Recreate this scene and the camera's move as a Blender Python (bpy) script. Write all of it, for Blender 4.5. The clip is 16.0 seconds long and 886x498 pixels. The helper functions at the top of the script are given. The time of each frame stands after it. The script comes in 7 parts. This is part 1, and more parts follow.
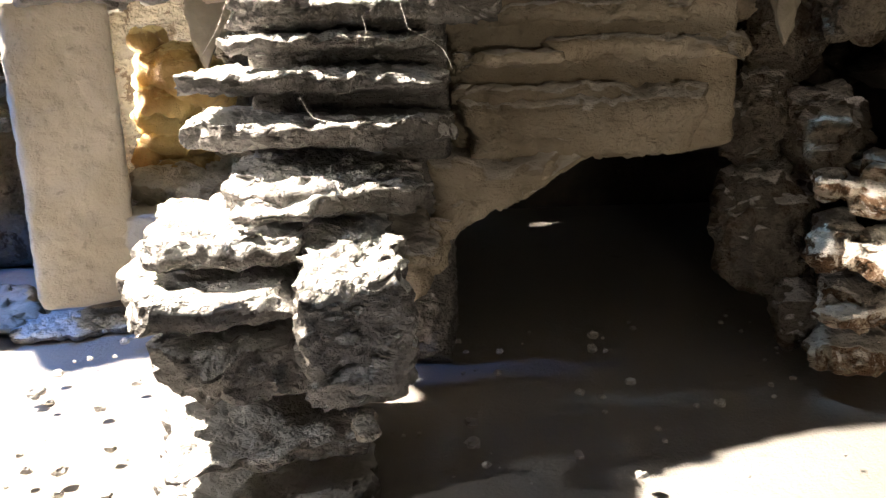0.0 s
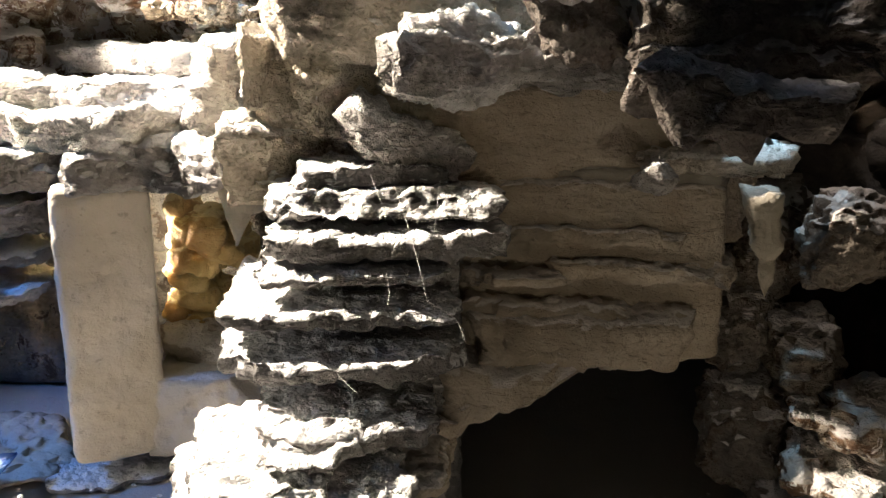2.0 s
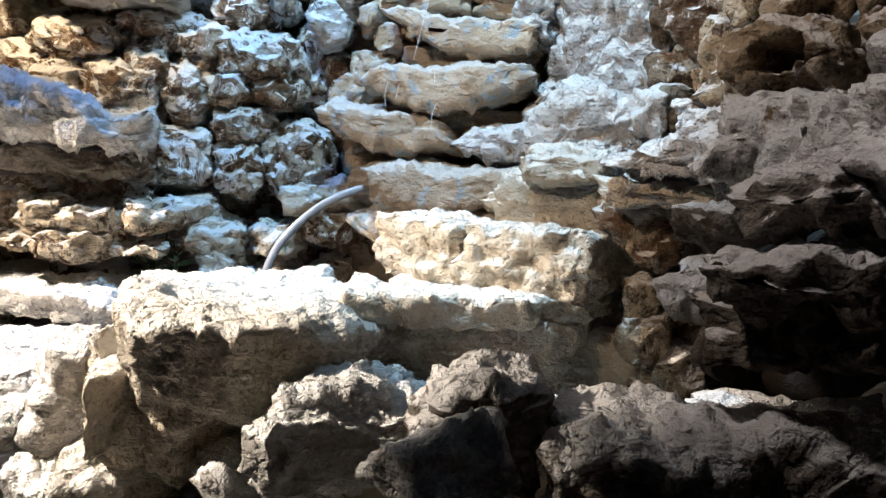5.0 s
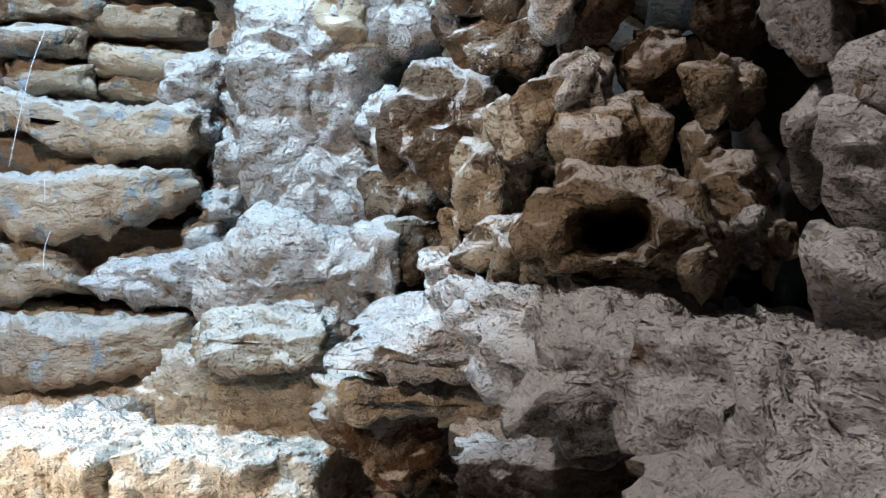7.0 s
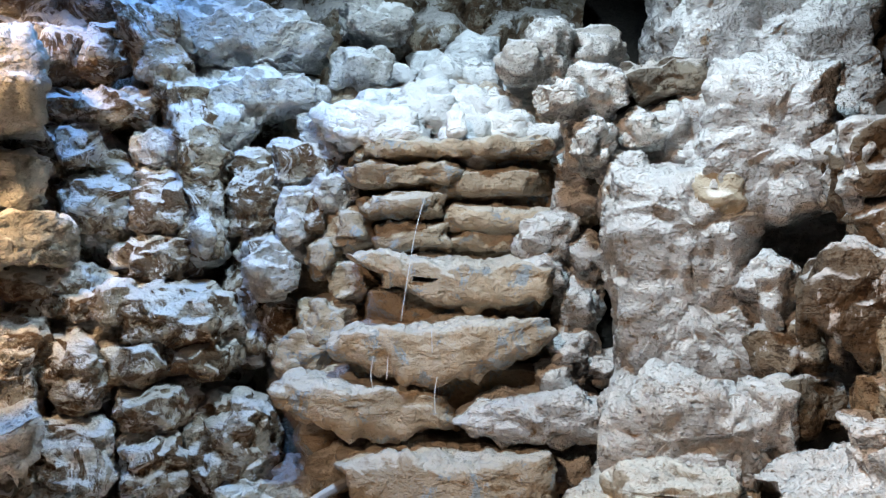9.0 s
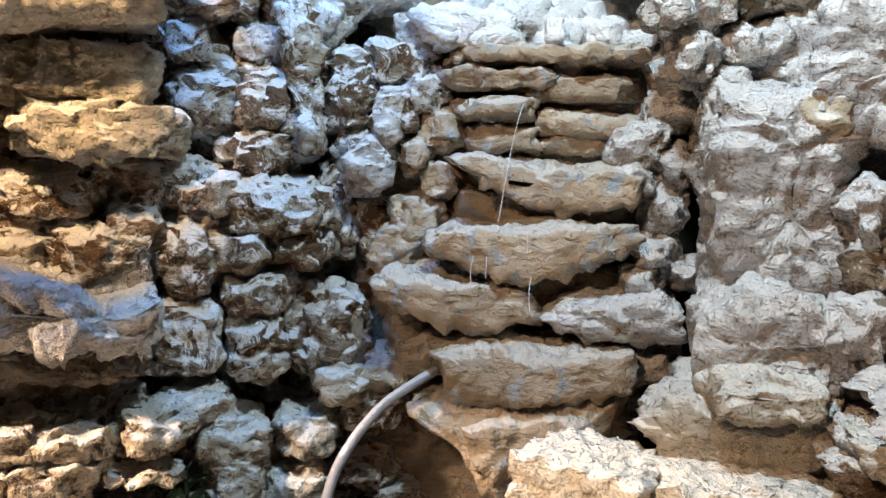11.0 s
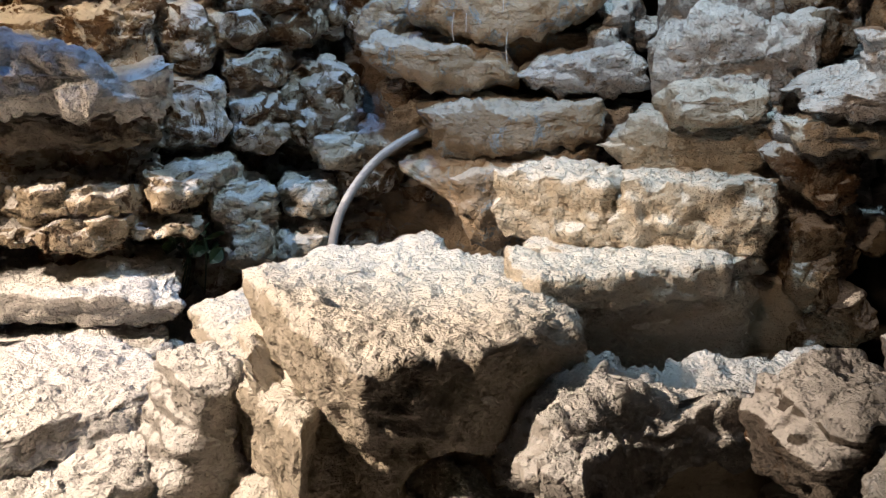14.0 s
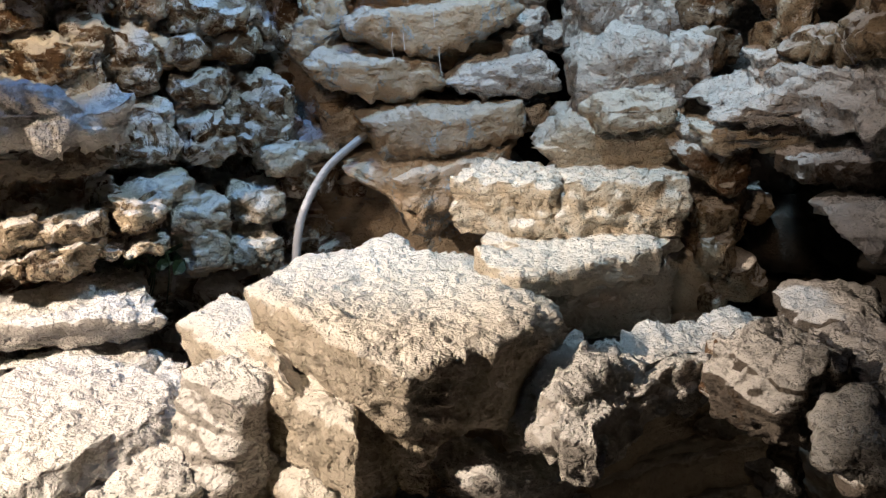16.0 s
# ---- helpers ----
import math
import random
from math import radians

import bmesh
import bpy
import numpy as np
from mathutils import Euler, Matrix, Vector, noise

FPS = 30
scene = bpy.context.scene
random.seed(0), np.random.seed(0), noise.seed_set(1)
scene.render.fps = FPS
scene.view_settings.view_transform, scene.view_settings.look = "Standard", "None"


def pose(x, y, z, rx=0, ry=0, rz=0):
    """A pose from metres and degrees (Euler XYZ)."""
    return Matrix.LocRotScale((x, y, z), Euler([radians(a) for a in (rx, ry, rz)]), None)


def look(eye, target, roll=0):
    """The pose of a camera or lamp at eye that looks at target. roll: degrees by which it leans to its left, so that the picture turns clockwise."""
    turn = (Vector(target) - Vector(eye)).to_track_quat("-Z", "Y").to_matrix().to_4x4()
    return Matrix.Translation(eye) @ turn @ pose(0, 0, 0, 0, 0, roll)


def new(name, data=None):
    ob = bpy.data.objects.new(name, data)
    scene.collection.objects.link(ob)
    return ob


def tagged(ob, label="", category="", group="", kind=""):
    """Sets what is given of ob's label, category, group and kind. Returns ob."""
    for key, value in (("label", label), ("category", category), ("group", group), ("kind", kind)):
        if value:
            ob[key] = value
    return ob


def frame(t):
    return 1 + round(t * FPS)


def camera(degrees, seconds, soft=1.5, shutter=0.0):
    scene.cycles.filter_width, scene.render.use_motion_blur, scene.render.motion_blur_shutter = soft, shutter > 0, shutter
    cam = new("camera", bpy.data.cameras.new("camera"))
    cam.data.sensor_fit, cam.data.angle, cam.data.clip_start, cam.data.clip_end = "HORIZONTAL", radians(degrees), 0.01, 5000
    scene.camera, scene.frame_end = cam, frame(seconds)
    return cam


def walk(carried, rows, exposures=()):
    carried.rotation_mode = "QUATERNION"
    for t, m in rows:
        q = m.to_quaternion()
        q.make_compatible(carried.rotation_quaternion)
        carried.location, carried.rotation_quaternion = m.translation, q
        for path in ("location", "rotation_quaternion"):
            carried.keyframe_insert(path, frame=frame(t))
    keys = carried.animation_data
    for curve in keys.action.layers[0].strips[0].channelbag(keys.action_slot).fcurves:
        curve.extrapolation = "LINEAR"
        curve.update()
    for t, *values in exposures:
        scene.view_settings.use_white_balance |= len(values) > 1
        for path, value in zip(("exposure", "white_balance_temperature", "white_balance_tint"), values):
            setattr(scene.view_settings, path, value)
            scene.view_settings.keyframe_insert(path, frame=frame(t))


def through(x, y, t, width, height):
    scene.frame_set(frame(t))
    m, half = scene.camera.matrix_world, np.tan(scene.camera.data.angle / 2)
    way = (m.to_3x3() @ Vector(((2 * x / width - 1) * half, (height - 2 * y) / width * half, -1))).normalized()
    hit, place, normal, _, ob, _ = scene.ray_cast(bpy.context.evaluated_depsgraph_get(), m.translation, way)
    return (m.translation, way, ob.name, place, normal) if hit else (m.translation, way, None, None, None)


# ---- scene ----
# floor just above z = 0; the grotto is a table-high display, about 1.7 m tall
cam = camera(54.5, 16.0, 1.4)
PATH = [
    (0, (0.032, 0.062, 0.385), (-0.015, 2.004, -0.092), -2.0),
    (0.5, (0.047, 0.048, 0.455), (0.006, 1.99, -0.02), -1.1),
    (1, (0.035, 0.047, 0.505), (-0.018, 1.99, 0.035), -0.2),
    (1.5, (0.033, 0.046, 0.537), (-0.017, 1.991, 0.075), 0.1),
    (2, (0.027, 0.026, 0.608), (-0.024, 1.975, 0.159), -0.0),
    (2.5, (0.026, 0.031, 0.68), (-0.035, 1.973, 0.208), -0.4),
    (3, (0.037, 0.022, 0.757), (-0.038, 1.963, 0.28), -0.3),
    (3.5, (0.066, 0.055, 0.819), (-0.023, 2.006, 0.389), -0.8),
    (3.7, (0.064, 0.061, 0.839), (-0.043, 2.018, 0.437), -1.0),
    (5.8, (0.035, 0.344, 0.866), (0.485, 2.284, 0.685), 3.4),
    (6, (0.061, 0.388, 0.886), (0.58, 2.31, 0.694), 2.6),
    (6.5, (0.1, 0.484, 0.915), (0.742, 2.371, 0.752), 2.4),
    (7, (0.074, 0.51, 0.959), (0.987, 2.285, 0.827), 1.1),
    (7.5, (0.024, 0.508, 0.986), (1.038, 2.23, 0.918), 0.1),
    (8, (-0.043, 0.512, 1.009), (0.897, 2.277, 0.985), -0.3),
    (8.5, (-0.096, 0.527, 1.015), (0.616, 2.396, 1.049), -0.1),
    (9, (-0.134, 0.51, 1.024), (0.416, 2.432, 1.088), -0.2),
    (9.5, (-0.153, 0.501, 1.012), (0.293, 2.449, 1.068), 0.3),
    (9.7, (-0.156, 0.501, 1.01), (0.262, 2.456, 1.062), 0.3),
    (11.8, (-0.264, 0.489, 1.069), (0.291, 2.381, 0.737), 2.7),
    (12, (-0.233, 0.492, 1.051), (0.27, 2.402, 0.74), 1.8),
    (12.5, (-0.199, 0.495, 1.02), (0.222, 2.423, 0.696), -0.0),
    (13, (-0.217, 0.472, 0.995), (0.233, 2.374, 0.572), -0.8),
    (13.5, (-0.234, 0.438, 0.973), (0.275, 2.316, 0.51), -0.9),
    (14, (-0.278, 0.368, 0.919), (0.271, 2.226, 0.427), -0.5),
    (14.5, (-0.289, 0.309, 0.959), (0.273, 2.139, 0.38), -0.3),
    (15, (-0.288, 0.242, 1.005), (0.254, 2.081, 0.434), -1.4),
    (15.5, (-0.363, 0.259, 1.01), (0.296, 2.042, 0.387), -2.7),
    (16, (-0.455, 0.32, 1.016), (0.422, 2.009, 0.402), -2.2),
]
walk(cam, [(t, look(eye, target, roll)) for t, eye, target, roll in PATH],
     [(0.0, 2.3, 6500, 12), (2.0, 1.85, 6400, 12), (3.5, 1.25, 6400, 12), (6.0, 0.22, 6350, 14), (7.5, 0.25, 6500, 15), (9.0, -0.02, 7500, 22), (12.0, -0.1, 8000, 23),
      (13.0, -0.5, 7600, 22), (14.0, -0.55, 7200, 19), (16.0, -0.55, 7000, 17)])

# ---- light ----
world = bpy.data.worlds.new("room")
world.use_nodes = True
world.node_tree.nodes["Background"].inputs[0].default_value = (0.5, 0.6, 0.8, 1)
world.node_tree.nodes["Background"].inputs[1].default_value = 0.05
scene.world = world


def spot(name, eye, target, watts, colour, degrees, blend, radius):
    data = bpy.data.lights.new(name, "SPOT")
    data.energy, data.color, data.spot_size, data.spot_blend, data.shadow_soft_size = watts, colour, radians(degrees), blend, radius
    ob = new(name, data)
    ob.matrix_world = look(eye, target)
    return ob


spot("warm_spot", (-1.08, 1.12, 1.34), (-0.32, 1.12, 0.48), 145, (1.0, 0.87, 0.71), 54, 0.35, 0.022)
spot("upper_spot", (-0.55, 0.98, 1.58), (-0.48, 1.45, 1.27), 75, (1.0, 0.80, 0.52), 44, 0.9, 0.03)
spot("blue_spot", (-0.05, 1.00, 1.62), (0.20, 1.42, 1.05), 35, (0.46, 0.76, 1.0), 86, 0.5, 0.03)
spot("upper_blue_spot", (-0.28, 1.30, 1.62), (-0.20, 1.65, 0.95), 18, (0.12, 0.40, 1.0), 84, 0.9, 0.03)
spot("low_blue_spot", (-1.0, 0.80, 0.62), (-0.62, 1.05, 0.22), 4.5, (0.12, 0.35, 1.0), 60, 0.8, 0.03)
spot("front_spot", (-0.95, 0.05, 1.74), (0.17, 1.22, 1.06), 58, (1.0, 0.76, 0.53), 30, 0.8, 0.05)
spot("right_spot", (-0.35, 0.70, 1.60), (0.40, 0.80, 0.93), 14, (1.0, 0.88, 0.80), 40, 0.7, 0.04)
spot("side_spot", (-1.15, 0.15, 0.66), (-0.36, 0.80, 0.08), 2.5, (1.0, 0.96, 0.90), 40, 0.5, 0.03)
# fill lamp added in place of soft bounced light on the arch
spot("low_front_fill", (0.30, -0.5, 0.26), (0.20, 0.88, 0.30), 1.7, (1.0, 0.88, 0.68), 28, 0.9, 0.05)
# unseen lamp added behind the post to brighten the foam
spot("niche_fill", (-0.455, 1.215, 0.33), (-0.33, 1.29, 0.33), 2.2, (1.0, 0.92, 0.74), 160, 0.5, 0.02)

# ---- materials ----


def rock_material(name, base, other, dust, cover, rough=0.9, strokes=0.5, grain=130.0, stain=(0.2, 0.12, 0.06), stains=0.0, smear=0.0):
    """Plastered rock: two tones of plaster, white dust that settled on upward faces, brown stains and brushed relief."""
    m = bpy.data.materials.new(name)
    m.use_nodes = True
    nt = m.node_tree
    nt.nodes.clear()

    def node(kind, **values):
        n = nt.nodes.new(kind)
        for key, value in values.items():
            n.inputs[key.replace("_", " ")].default_value = value
        return n

    def link(a, b):
        nt.links.new(a, b)

    def mix(fac, a, b):
        n = nt.nodes.new("ShaderNodeMix")
        n.data_type = "RGBA"
        link(fac, n.inputs[0])
        for value, socket in ((a, n.inputs[6]), (b, n.inputs[7])):
            if isinstance(value, tuple):
                socket.default_value = (*value, 1)
            else:
                link(value, socket)
        return n.outputs[2]

    def ramp(value, low, high):
        n = nt.nodes.new("ShaderNodeMapRange")
        n.interpolation_type = "SMOOTHSTEP"
        n.inputs[1].default_value, n.inputs[2].default_value = low, high
        link(value, n.inputs[0])
        return n.outputs[0]

    def noise_of(vector, scale, detail, roughness=0.6, twist=0.0):
        n = node("ShaderNodeTexNoise", Scale=scale, Detail=detail, Roughness=roughness, Distortion=twist)
        link(vector, n.inputs["Vector"])
        return n.outputs[0]

    geo = nt.nodes.new("ShaderNodeNewGeometry")
    info = nt.nodes.new("ShaderNodeObjectInfo")
    place = geo.outputs["Position"]
    squash = nt.nodes.new("ShaderNodeVectorMath")
    squash.operation = "MULTIPLY"
    squash.inputs[1].default_value = (1.0, 1.0, 2.6)
    link(place, squash.inputs[0])
    broad = noise_of(place, 9.0, 4.0)
    stroke = noise_of(squash.outputs[0], 38.0, 5.0, 0.62, 0.7)
    fine = noise_of(place, grain, 4.0, 0.7)
    colour = mix(ramp(broad, 0.35, 0.65), base, other)
    tint = nt.nodes.new("ShaderNodeMapRange")
    tint.inputs[3].default_value, tint.inputs[4].default_value = 0.82, 1.12
    link(info.outputs["Random"], tint.inputs[0])
    value = nt.nodes.new("ShaderNodeHueSaturation")
    link(tint.outputs[0], value.inputs["Value"])
    link(colour, value.inputs["Color"])
    colour = value.outputs[0]
    if stains:
        patch = noise_of(place, 24.0, 8.0, 0.78, 0.5)
        colour = mix(ramp(patch, 0.60 - 0.18 * stains, 0.65 - 0.16 * stains), colour, stain)
    speck = ramp(fine, 0.59, 0.69)
    dark = tuple(0.45 * c for c in other)
    scale = nt.nodes.new("ShaderNodeMath")
    scale.operation, scale.inputs[1].default_value = "MULTIPLY", 0.42
    link(speck, scale.inputs[0])
    colour = mix(scale.outputs[0], colour, dark)
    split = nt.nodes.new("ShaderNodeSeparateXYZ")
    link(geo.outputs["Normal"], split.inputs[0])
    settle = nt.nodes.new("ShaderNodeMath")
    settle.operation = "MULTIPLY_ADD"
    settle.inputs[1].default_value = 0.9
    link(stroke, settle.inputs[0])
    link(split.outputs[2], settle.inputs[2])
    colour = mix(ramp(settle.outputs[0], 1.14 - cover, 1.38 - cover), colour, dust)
    if smear:
        swipe = noise_of(place, 17.0, 9.0, 0.74, 0.9)
        colour = mix(ramp(swipe, 0.60 - 0.2 * smear, 0.635 - 0.2 * smear), colour, dust)
    middle = nt.nodes.new("ShaderNodeMath")
    middle.operation, middle.inputs[1].default_value = "SUBTRACT", 0.5
    link(stroke, middle.inputs[0])
    crease = nt.nodes.new("ShaderNodeMath")
    crease.operation = "ABSOLUTE"
    link(middle.outputs[0], crease.inputs[0])
    bump0 = node("ShaderNodeBump", Strength=strokes, Distance=0.016)
    link(stroke, bump0.inputs["Height"])
    bump1 = node("ShaderNodeBump", Strength=0.05 * strokes, Distance=0.004)
    link(ramp(crease.outputs[0], 0.0, 0.05), bump1.inputs["Height"])
    link(bump0.outputs[0], bump1.inputs["Normal"])
    crack = node("ShaderNodeTexVoronoi", Scale=46.0)
    crack.feature = "DISTANCE_TO_EDGE"
    bend = nt.nodes.new("ShaderNodeMixRGB")
    bend.blend_type, bend.inputs[0].default_value = "ADD", 0.06
    wobble = node("ShaderNodeTexNoise", Scale=30.0, Detail=3.0)
    link(place, wobble.inputs["Vector"])
    link(squash.outputs[0], bend.inputs[1])
    link(wobble.outputs[1], bend.inputs[2])
    link(bend.outputs[0], crack.inputs["Vector"])
    bump3 = node("ShaderNodeBump", Strength=0.08 * strokes, Distance=0.004)
    whole = nt.nodes.new("ShaderNodeMath")
    whole.operation = "MAXIMUM"
    link(ramp(crack.outputs[0], 0.0, 0.10), whole.inputs[0])
    link(ramp(noise_of(place, 22.0, 2.0), 0.36, 0.50), whole.inputs[1])
    link(whole.outputs[0], bump3.inputs["Height"])
    link(bump1.outputs[0], bump3.inputs["Normal"])
    knob = noise_of(place, 78.0, 3.0, 0.65, 0.25)
    bump4 = node("ShaderNodeBump", Strength=0.6 * strokes, Distance=0.009)
    link(ramp(knob, 0.30, 0.66), bump4.inputs["Height"])
    link(bump3.outputs[0], bump4.inputs["Normal"])
    bump2 = node("ShaderNodeBump", Strength=0.48, Distance=0.005)
    link(fine, bump2.inputs["Height"])
    link(bump4.outputs[0], bump2.inputs["Normal"])
    shader = node("ShaderNodeBsdfPrincipled", Roughness=rough)
    shader.inputs["Specular IOR Level"].default_value = 0.25
    link(colour, shader.inputs["Base Color"])
    link(bump2.outputs[0], shader.inputs["Normal"])
    out = nt.nodes.new("ShaderNodeOutputMaterial")
    link(shader.outputs[0], out.inputs[0])
    return m


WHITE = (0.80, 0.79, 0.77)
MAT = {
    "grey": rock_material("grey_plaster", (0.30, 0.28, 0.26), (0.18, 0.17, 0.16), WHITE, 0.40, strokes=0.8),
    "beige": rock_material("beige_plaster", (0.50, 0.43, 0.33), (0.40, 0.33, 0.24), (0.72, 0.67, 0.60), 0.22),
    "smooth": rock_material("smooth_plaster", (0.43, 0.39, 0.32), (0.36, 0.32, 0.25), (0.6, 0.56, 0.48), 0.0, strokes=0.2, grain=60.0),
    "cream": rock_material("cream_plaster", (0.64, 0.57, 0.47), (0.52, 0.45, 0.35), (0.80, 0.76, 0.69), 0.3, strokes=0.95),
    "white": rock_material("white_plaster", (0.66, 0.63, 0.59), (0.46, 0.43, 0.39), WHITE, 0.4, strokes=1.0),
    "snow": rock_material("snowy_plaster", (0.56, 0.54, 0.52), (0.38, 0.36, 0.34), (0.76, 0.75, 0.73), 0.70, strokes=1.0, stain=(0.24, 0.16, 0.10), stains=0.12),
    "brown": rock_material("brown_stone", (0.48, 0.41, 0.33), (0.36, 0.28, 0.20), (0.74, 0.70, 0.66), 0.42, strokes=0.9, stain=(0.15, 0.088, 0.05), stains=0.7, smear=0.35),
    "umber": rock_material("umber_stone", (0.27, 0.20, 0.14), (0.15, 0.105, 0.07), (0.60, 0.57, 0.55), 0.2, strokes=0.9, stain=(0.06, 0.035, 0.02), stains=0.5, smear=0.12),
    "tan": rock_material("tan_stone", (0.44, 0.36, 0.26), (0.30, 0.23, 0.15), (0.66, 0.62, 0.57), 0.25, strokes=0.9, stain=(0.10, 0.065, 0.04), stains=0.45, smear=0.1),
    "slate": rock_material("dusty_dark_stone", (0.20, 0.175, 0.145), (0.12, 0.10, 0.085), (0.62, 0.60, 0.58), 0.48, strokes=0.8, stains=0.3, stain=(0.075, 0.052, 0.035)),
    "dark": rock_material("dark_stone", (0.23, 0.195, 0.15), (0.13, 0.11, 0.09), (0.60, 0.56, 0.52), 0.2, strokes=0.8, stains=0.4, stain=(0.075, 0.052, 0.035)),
    # near-black colour stands in for the shade of deep voids and the cave
    "shade": rock_material("shaded_backing", (0.10, 0.085, 0.07), (0.05, 0.045, 0.04), (0.2, 0.18, 0.16), 0.0),
    "blue": rock_material("blue_painted", (0.10, 0.16, 0.28), (0.05, 0.09, 0.18), (0.4, 0.5, 0.6), 0.1),
    "yellow": rock_material("yellow_foam", (0.76, 0.58, 0.26), (0.52, 0.32, 0.13), (0.82, 0.68, 0.36), 0.1, rough=0.5, strokes=0.3),
    "wet": rock_material("wet_plaster", (0.50, 0.39, 0.28), (0.36, 0.28, 0.20), (0.60, 0.54, 0.46), 0.22, rough=0.4, strokes=0.7, stain=(0.30, 0.34, 0.36), stains=0.35),
    "heap": rock_material("heaped_white_foam", (0.78, 0.80, 0.80), (0.70, 0.72, 0.72), (0.82, 0.83, 0.83), 0.3, strokes=0.6),
    "floor": rock_material("dusty_floor", (0.36, 0.345, 0.32), (0.22, 0.18, 0.14), (0.48, 0.465, 0.44), 0.02, strokes=0.15, grain=200.0),
}

# ---- forms ----
SHARED = {}


def grid_cube(nx, ny, nz):
    """Vertices in -1..1 and quads of a cube with so many cells along each side."""
    key = (nx, ny, nz)
    if key in SHARED:
        return SHARED[key]
    index, verts, faces = {}, [], []

    def at(i, j, k):
        p = (i, j, k)
        if p not in index:
            index[p] = len(verts)
            verts.append((2 * i / nx - 1, 2 * j / ny - 1, 2 * k / nz - 1))
        return index[p]

    for i in range(nx):
        for j in range(ny):
            faces.append((at(i, j, 0), at(i, j + 1, 0), at(i + 1, j + 1, 0), at(i + 1, j, 0)))
            faces.append((at(i, j, nz), at(i + 1, j, nz), at(i + 1, j + 1, nz), at(i, j + 1, nz)))
    for i in range(nx):
        for k in range(nz):
            faces.append((at(i, 0, k), at(i + 1, 0, k), at(i + 1, 0, k + 1), at(i, 0, k + 1)))
            faces.append((at(i, ny, k), at(i, ny, k + 1), at(i + 1, ny, k + 1), at(i + 1, ny, k)))
    for j in range(ny):
        for k in range(nz):
            faces.append((at(0, j, k), at(0, j, k + 1), at(0, j + 1, k + 1), at(0, j + 1, k)))
            faces.append((at(nx, j, k), at(nx, j + 1, k), at(nx, j + 1, k + 1), at(nx, j, k + 1)))
    SHARED[key] = verts, faces
    return SHARED[key]


COUNT = [0]


def stone(parent, mat, centre, size, turn=(0, 0, 0), edge=10.0, rough=1.0, taper=0.0, cell=0.0045, strata=1.0, name="stone", drip=0.0, cuts=5, hollow=0.0):
    """One stone: a box with worn edges (edge 2: round, 9: sharp), broken corners, layered sides and an end that may taper downwards."""
    COUNT[0] += 1
    seed = Vector((COUNT[0] * 7.31, COUNT[0] * 3.77, COUNT[0] * 1.93))
    dice = random.Random(COUNT[0])
    half = [0.5 * s for s in size]
    cells = [max(4, min(84, int(s / cell))) for s in size]
    verts, faces = grid_cube(*cells)
    small = min(size)
    warp = 0.08 if edge < 6 else 0.05
    edge = edge * 1.6 if edge >= 6 else edge
    big = 0.9 / max(0.05, small * 1.6)
    planes = []
    for _ in range(cuts):
        way = Vector([dice.uniform(-1, 1) for _ in range(3)])
        if abs(way.x) + abs(way.y) < 0.4:
            continue
        way.normalize()
        reach = sum(abs(way[i]) * half[i] for i in range(3))
        planes.append((way, reach * dice.uniform(0.72, 0.88)))
    out = []
    for a, b, c in verts:
        norm = (abs(a) ** edge + abs(b) ** edge + abs(c) ** edge) ** (1 / edge)
        k = max(abs(a), abs(b), abs(c)) / norm
        s = k * (1 - taper * (0.5 - 0.5 * c))
        p = Vector((a * s * half[0], b * s * half[1], c * k * half[2]))
        for way, reach in planes:
            over = p.dot(way) - reach
            if over > 0:
                p -= way * over
        if hollow and b < 0:
            wide = ((a + 0.05) / 0.48) ** 2 + ((c + 0.25) / 0.62) ** 2 + 0.5 * noise.noise(Vector((a * 2.5, c * 2.5, 1)))
            p.y += hollow * min(1.0, max(0.0, 1.6 * (1 - wide)))
        q = p + seed
        p = p + noise.noise_vector(q * big) * (warp * small * rough)
        way = Vector((a, b, c * 0.45)).normalized()
        crag = 0.35 - abs(noise.noise(q * 24))
        layer = 0.3 - abs(noise.noise(Vector((q.x * 9, q.y * 9, q.z * 62))))
        fine = noise.noise(q * 75)
        flake = math.floor(4 * noise.noise(Vector((q.x * 16, q.y * 16, q.z * 34)))) / 4
        lump = 0.28 - abs(noise.noise(q * 95))
        if edge < 3.3:
            flake = 0.4 * flake + 1.0 * noise.noise(Vector((q.x * 34, q.y * 34, q.z * 9)))
            relief = 0.011 * crag + 0.009 * strata * layer + 0.007 * lump + 0.009 * flake
        elif edge < 6:
            relief = 0.010 * crag + 0.009 * strata * layer + 0.008 * lump + 0.008 * flake
        else:
            relief = 0.005 * crag + 0.006 * strata * layer + 0.008 * lump + 0.008 * flake
        p += way * (rough * (relief + 0.004 * fine)) + noise.noise_vector(q * 60) * (0.0055 * rough)
        if drip and c < -0.2:
            p.z -= drip * max(0.0, noise.noise(Vector((q.x * 42, q.y * 42, seed.z)))) * (-c)
        out.append(p)
    mesh = bpy.data.meshes.new(name)
    mesh.from_pydata(out, [], faces)
    mesh.materials.append(MAT[mat])
    mesh.shade_smooth()
    ob = new(name, mesh)
    if parent:
        ob.parent = parent
        ob.matrix_parent_inverse = parent.matrix_basis.inverted()
    ob.matrix_basis = pose(*centre, *turn)
    return ob


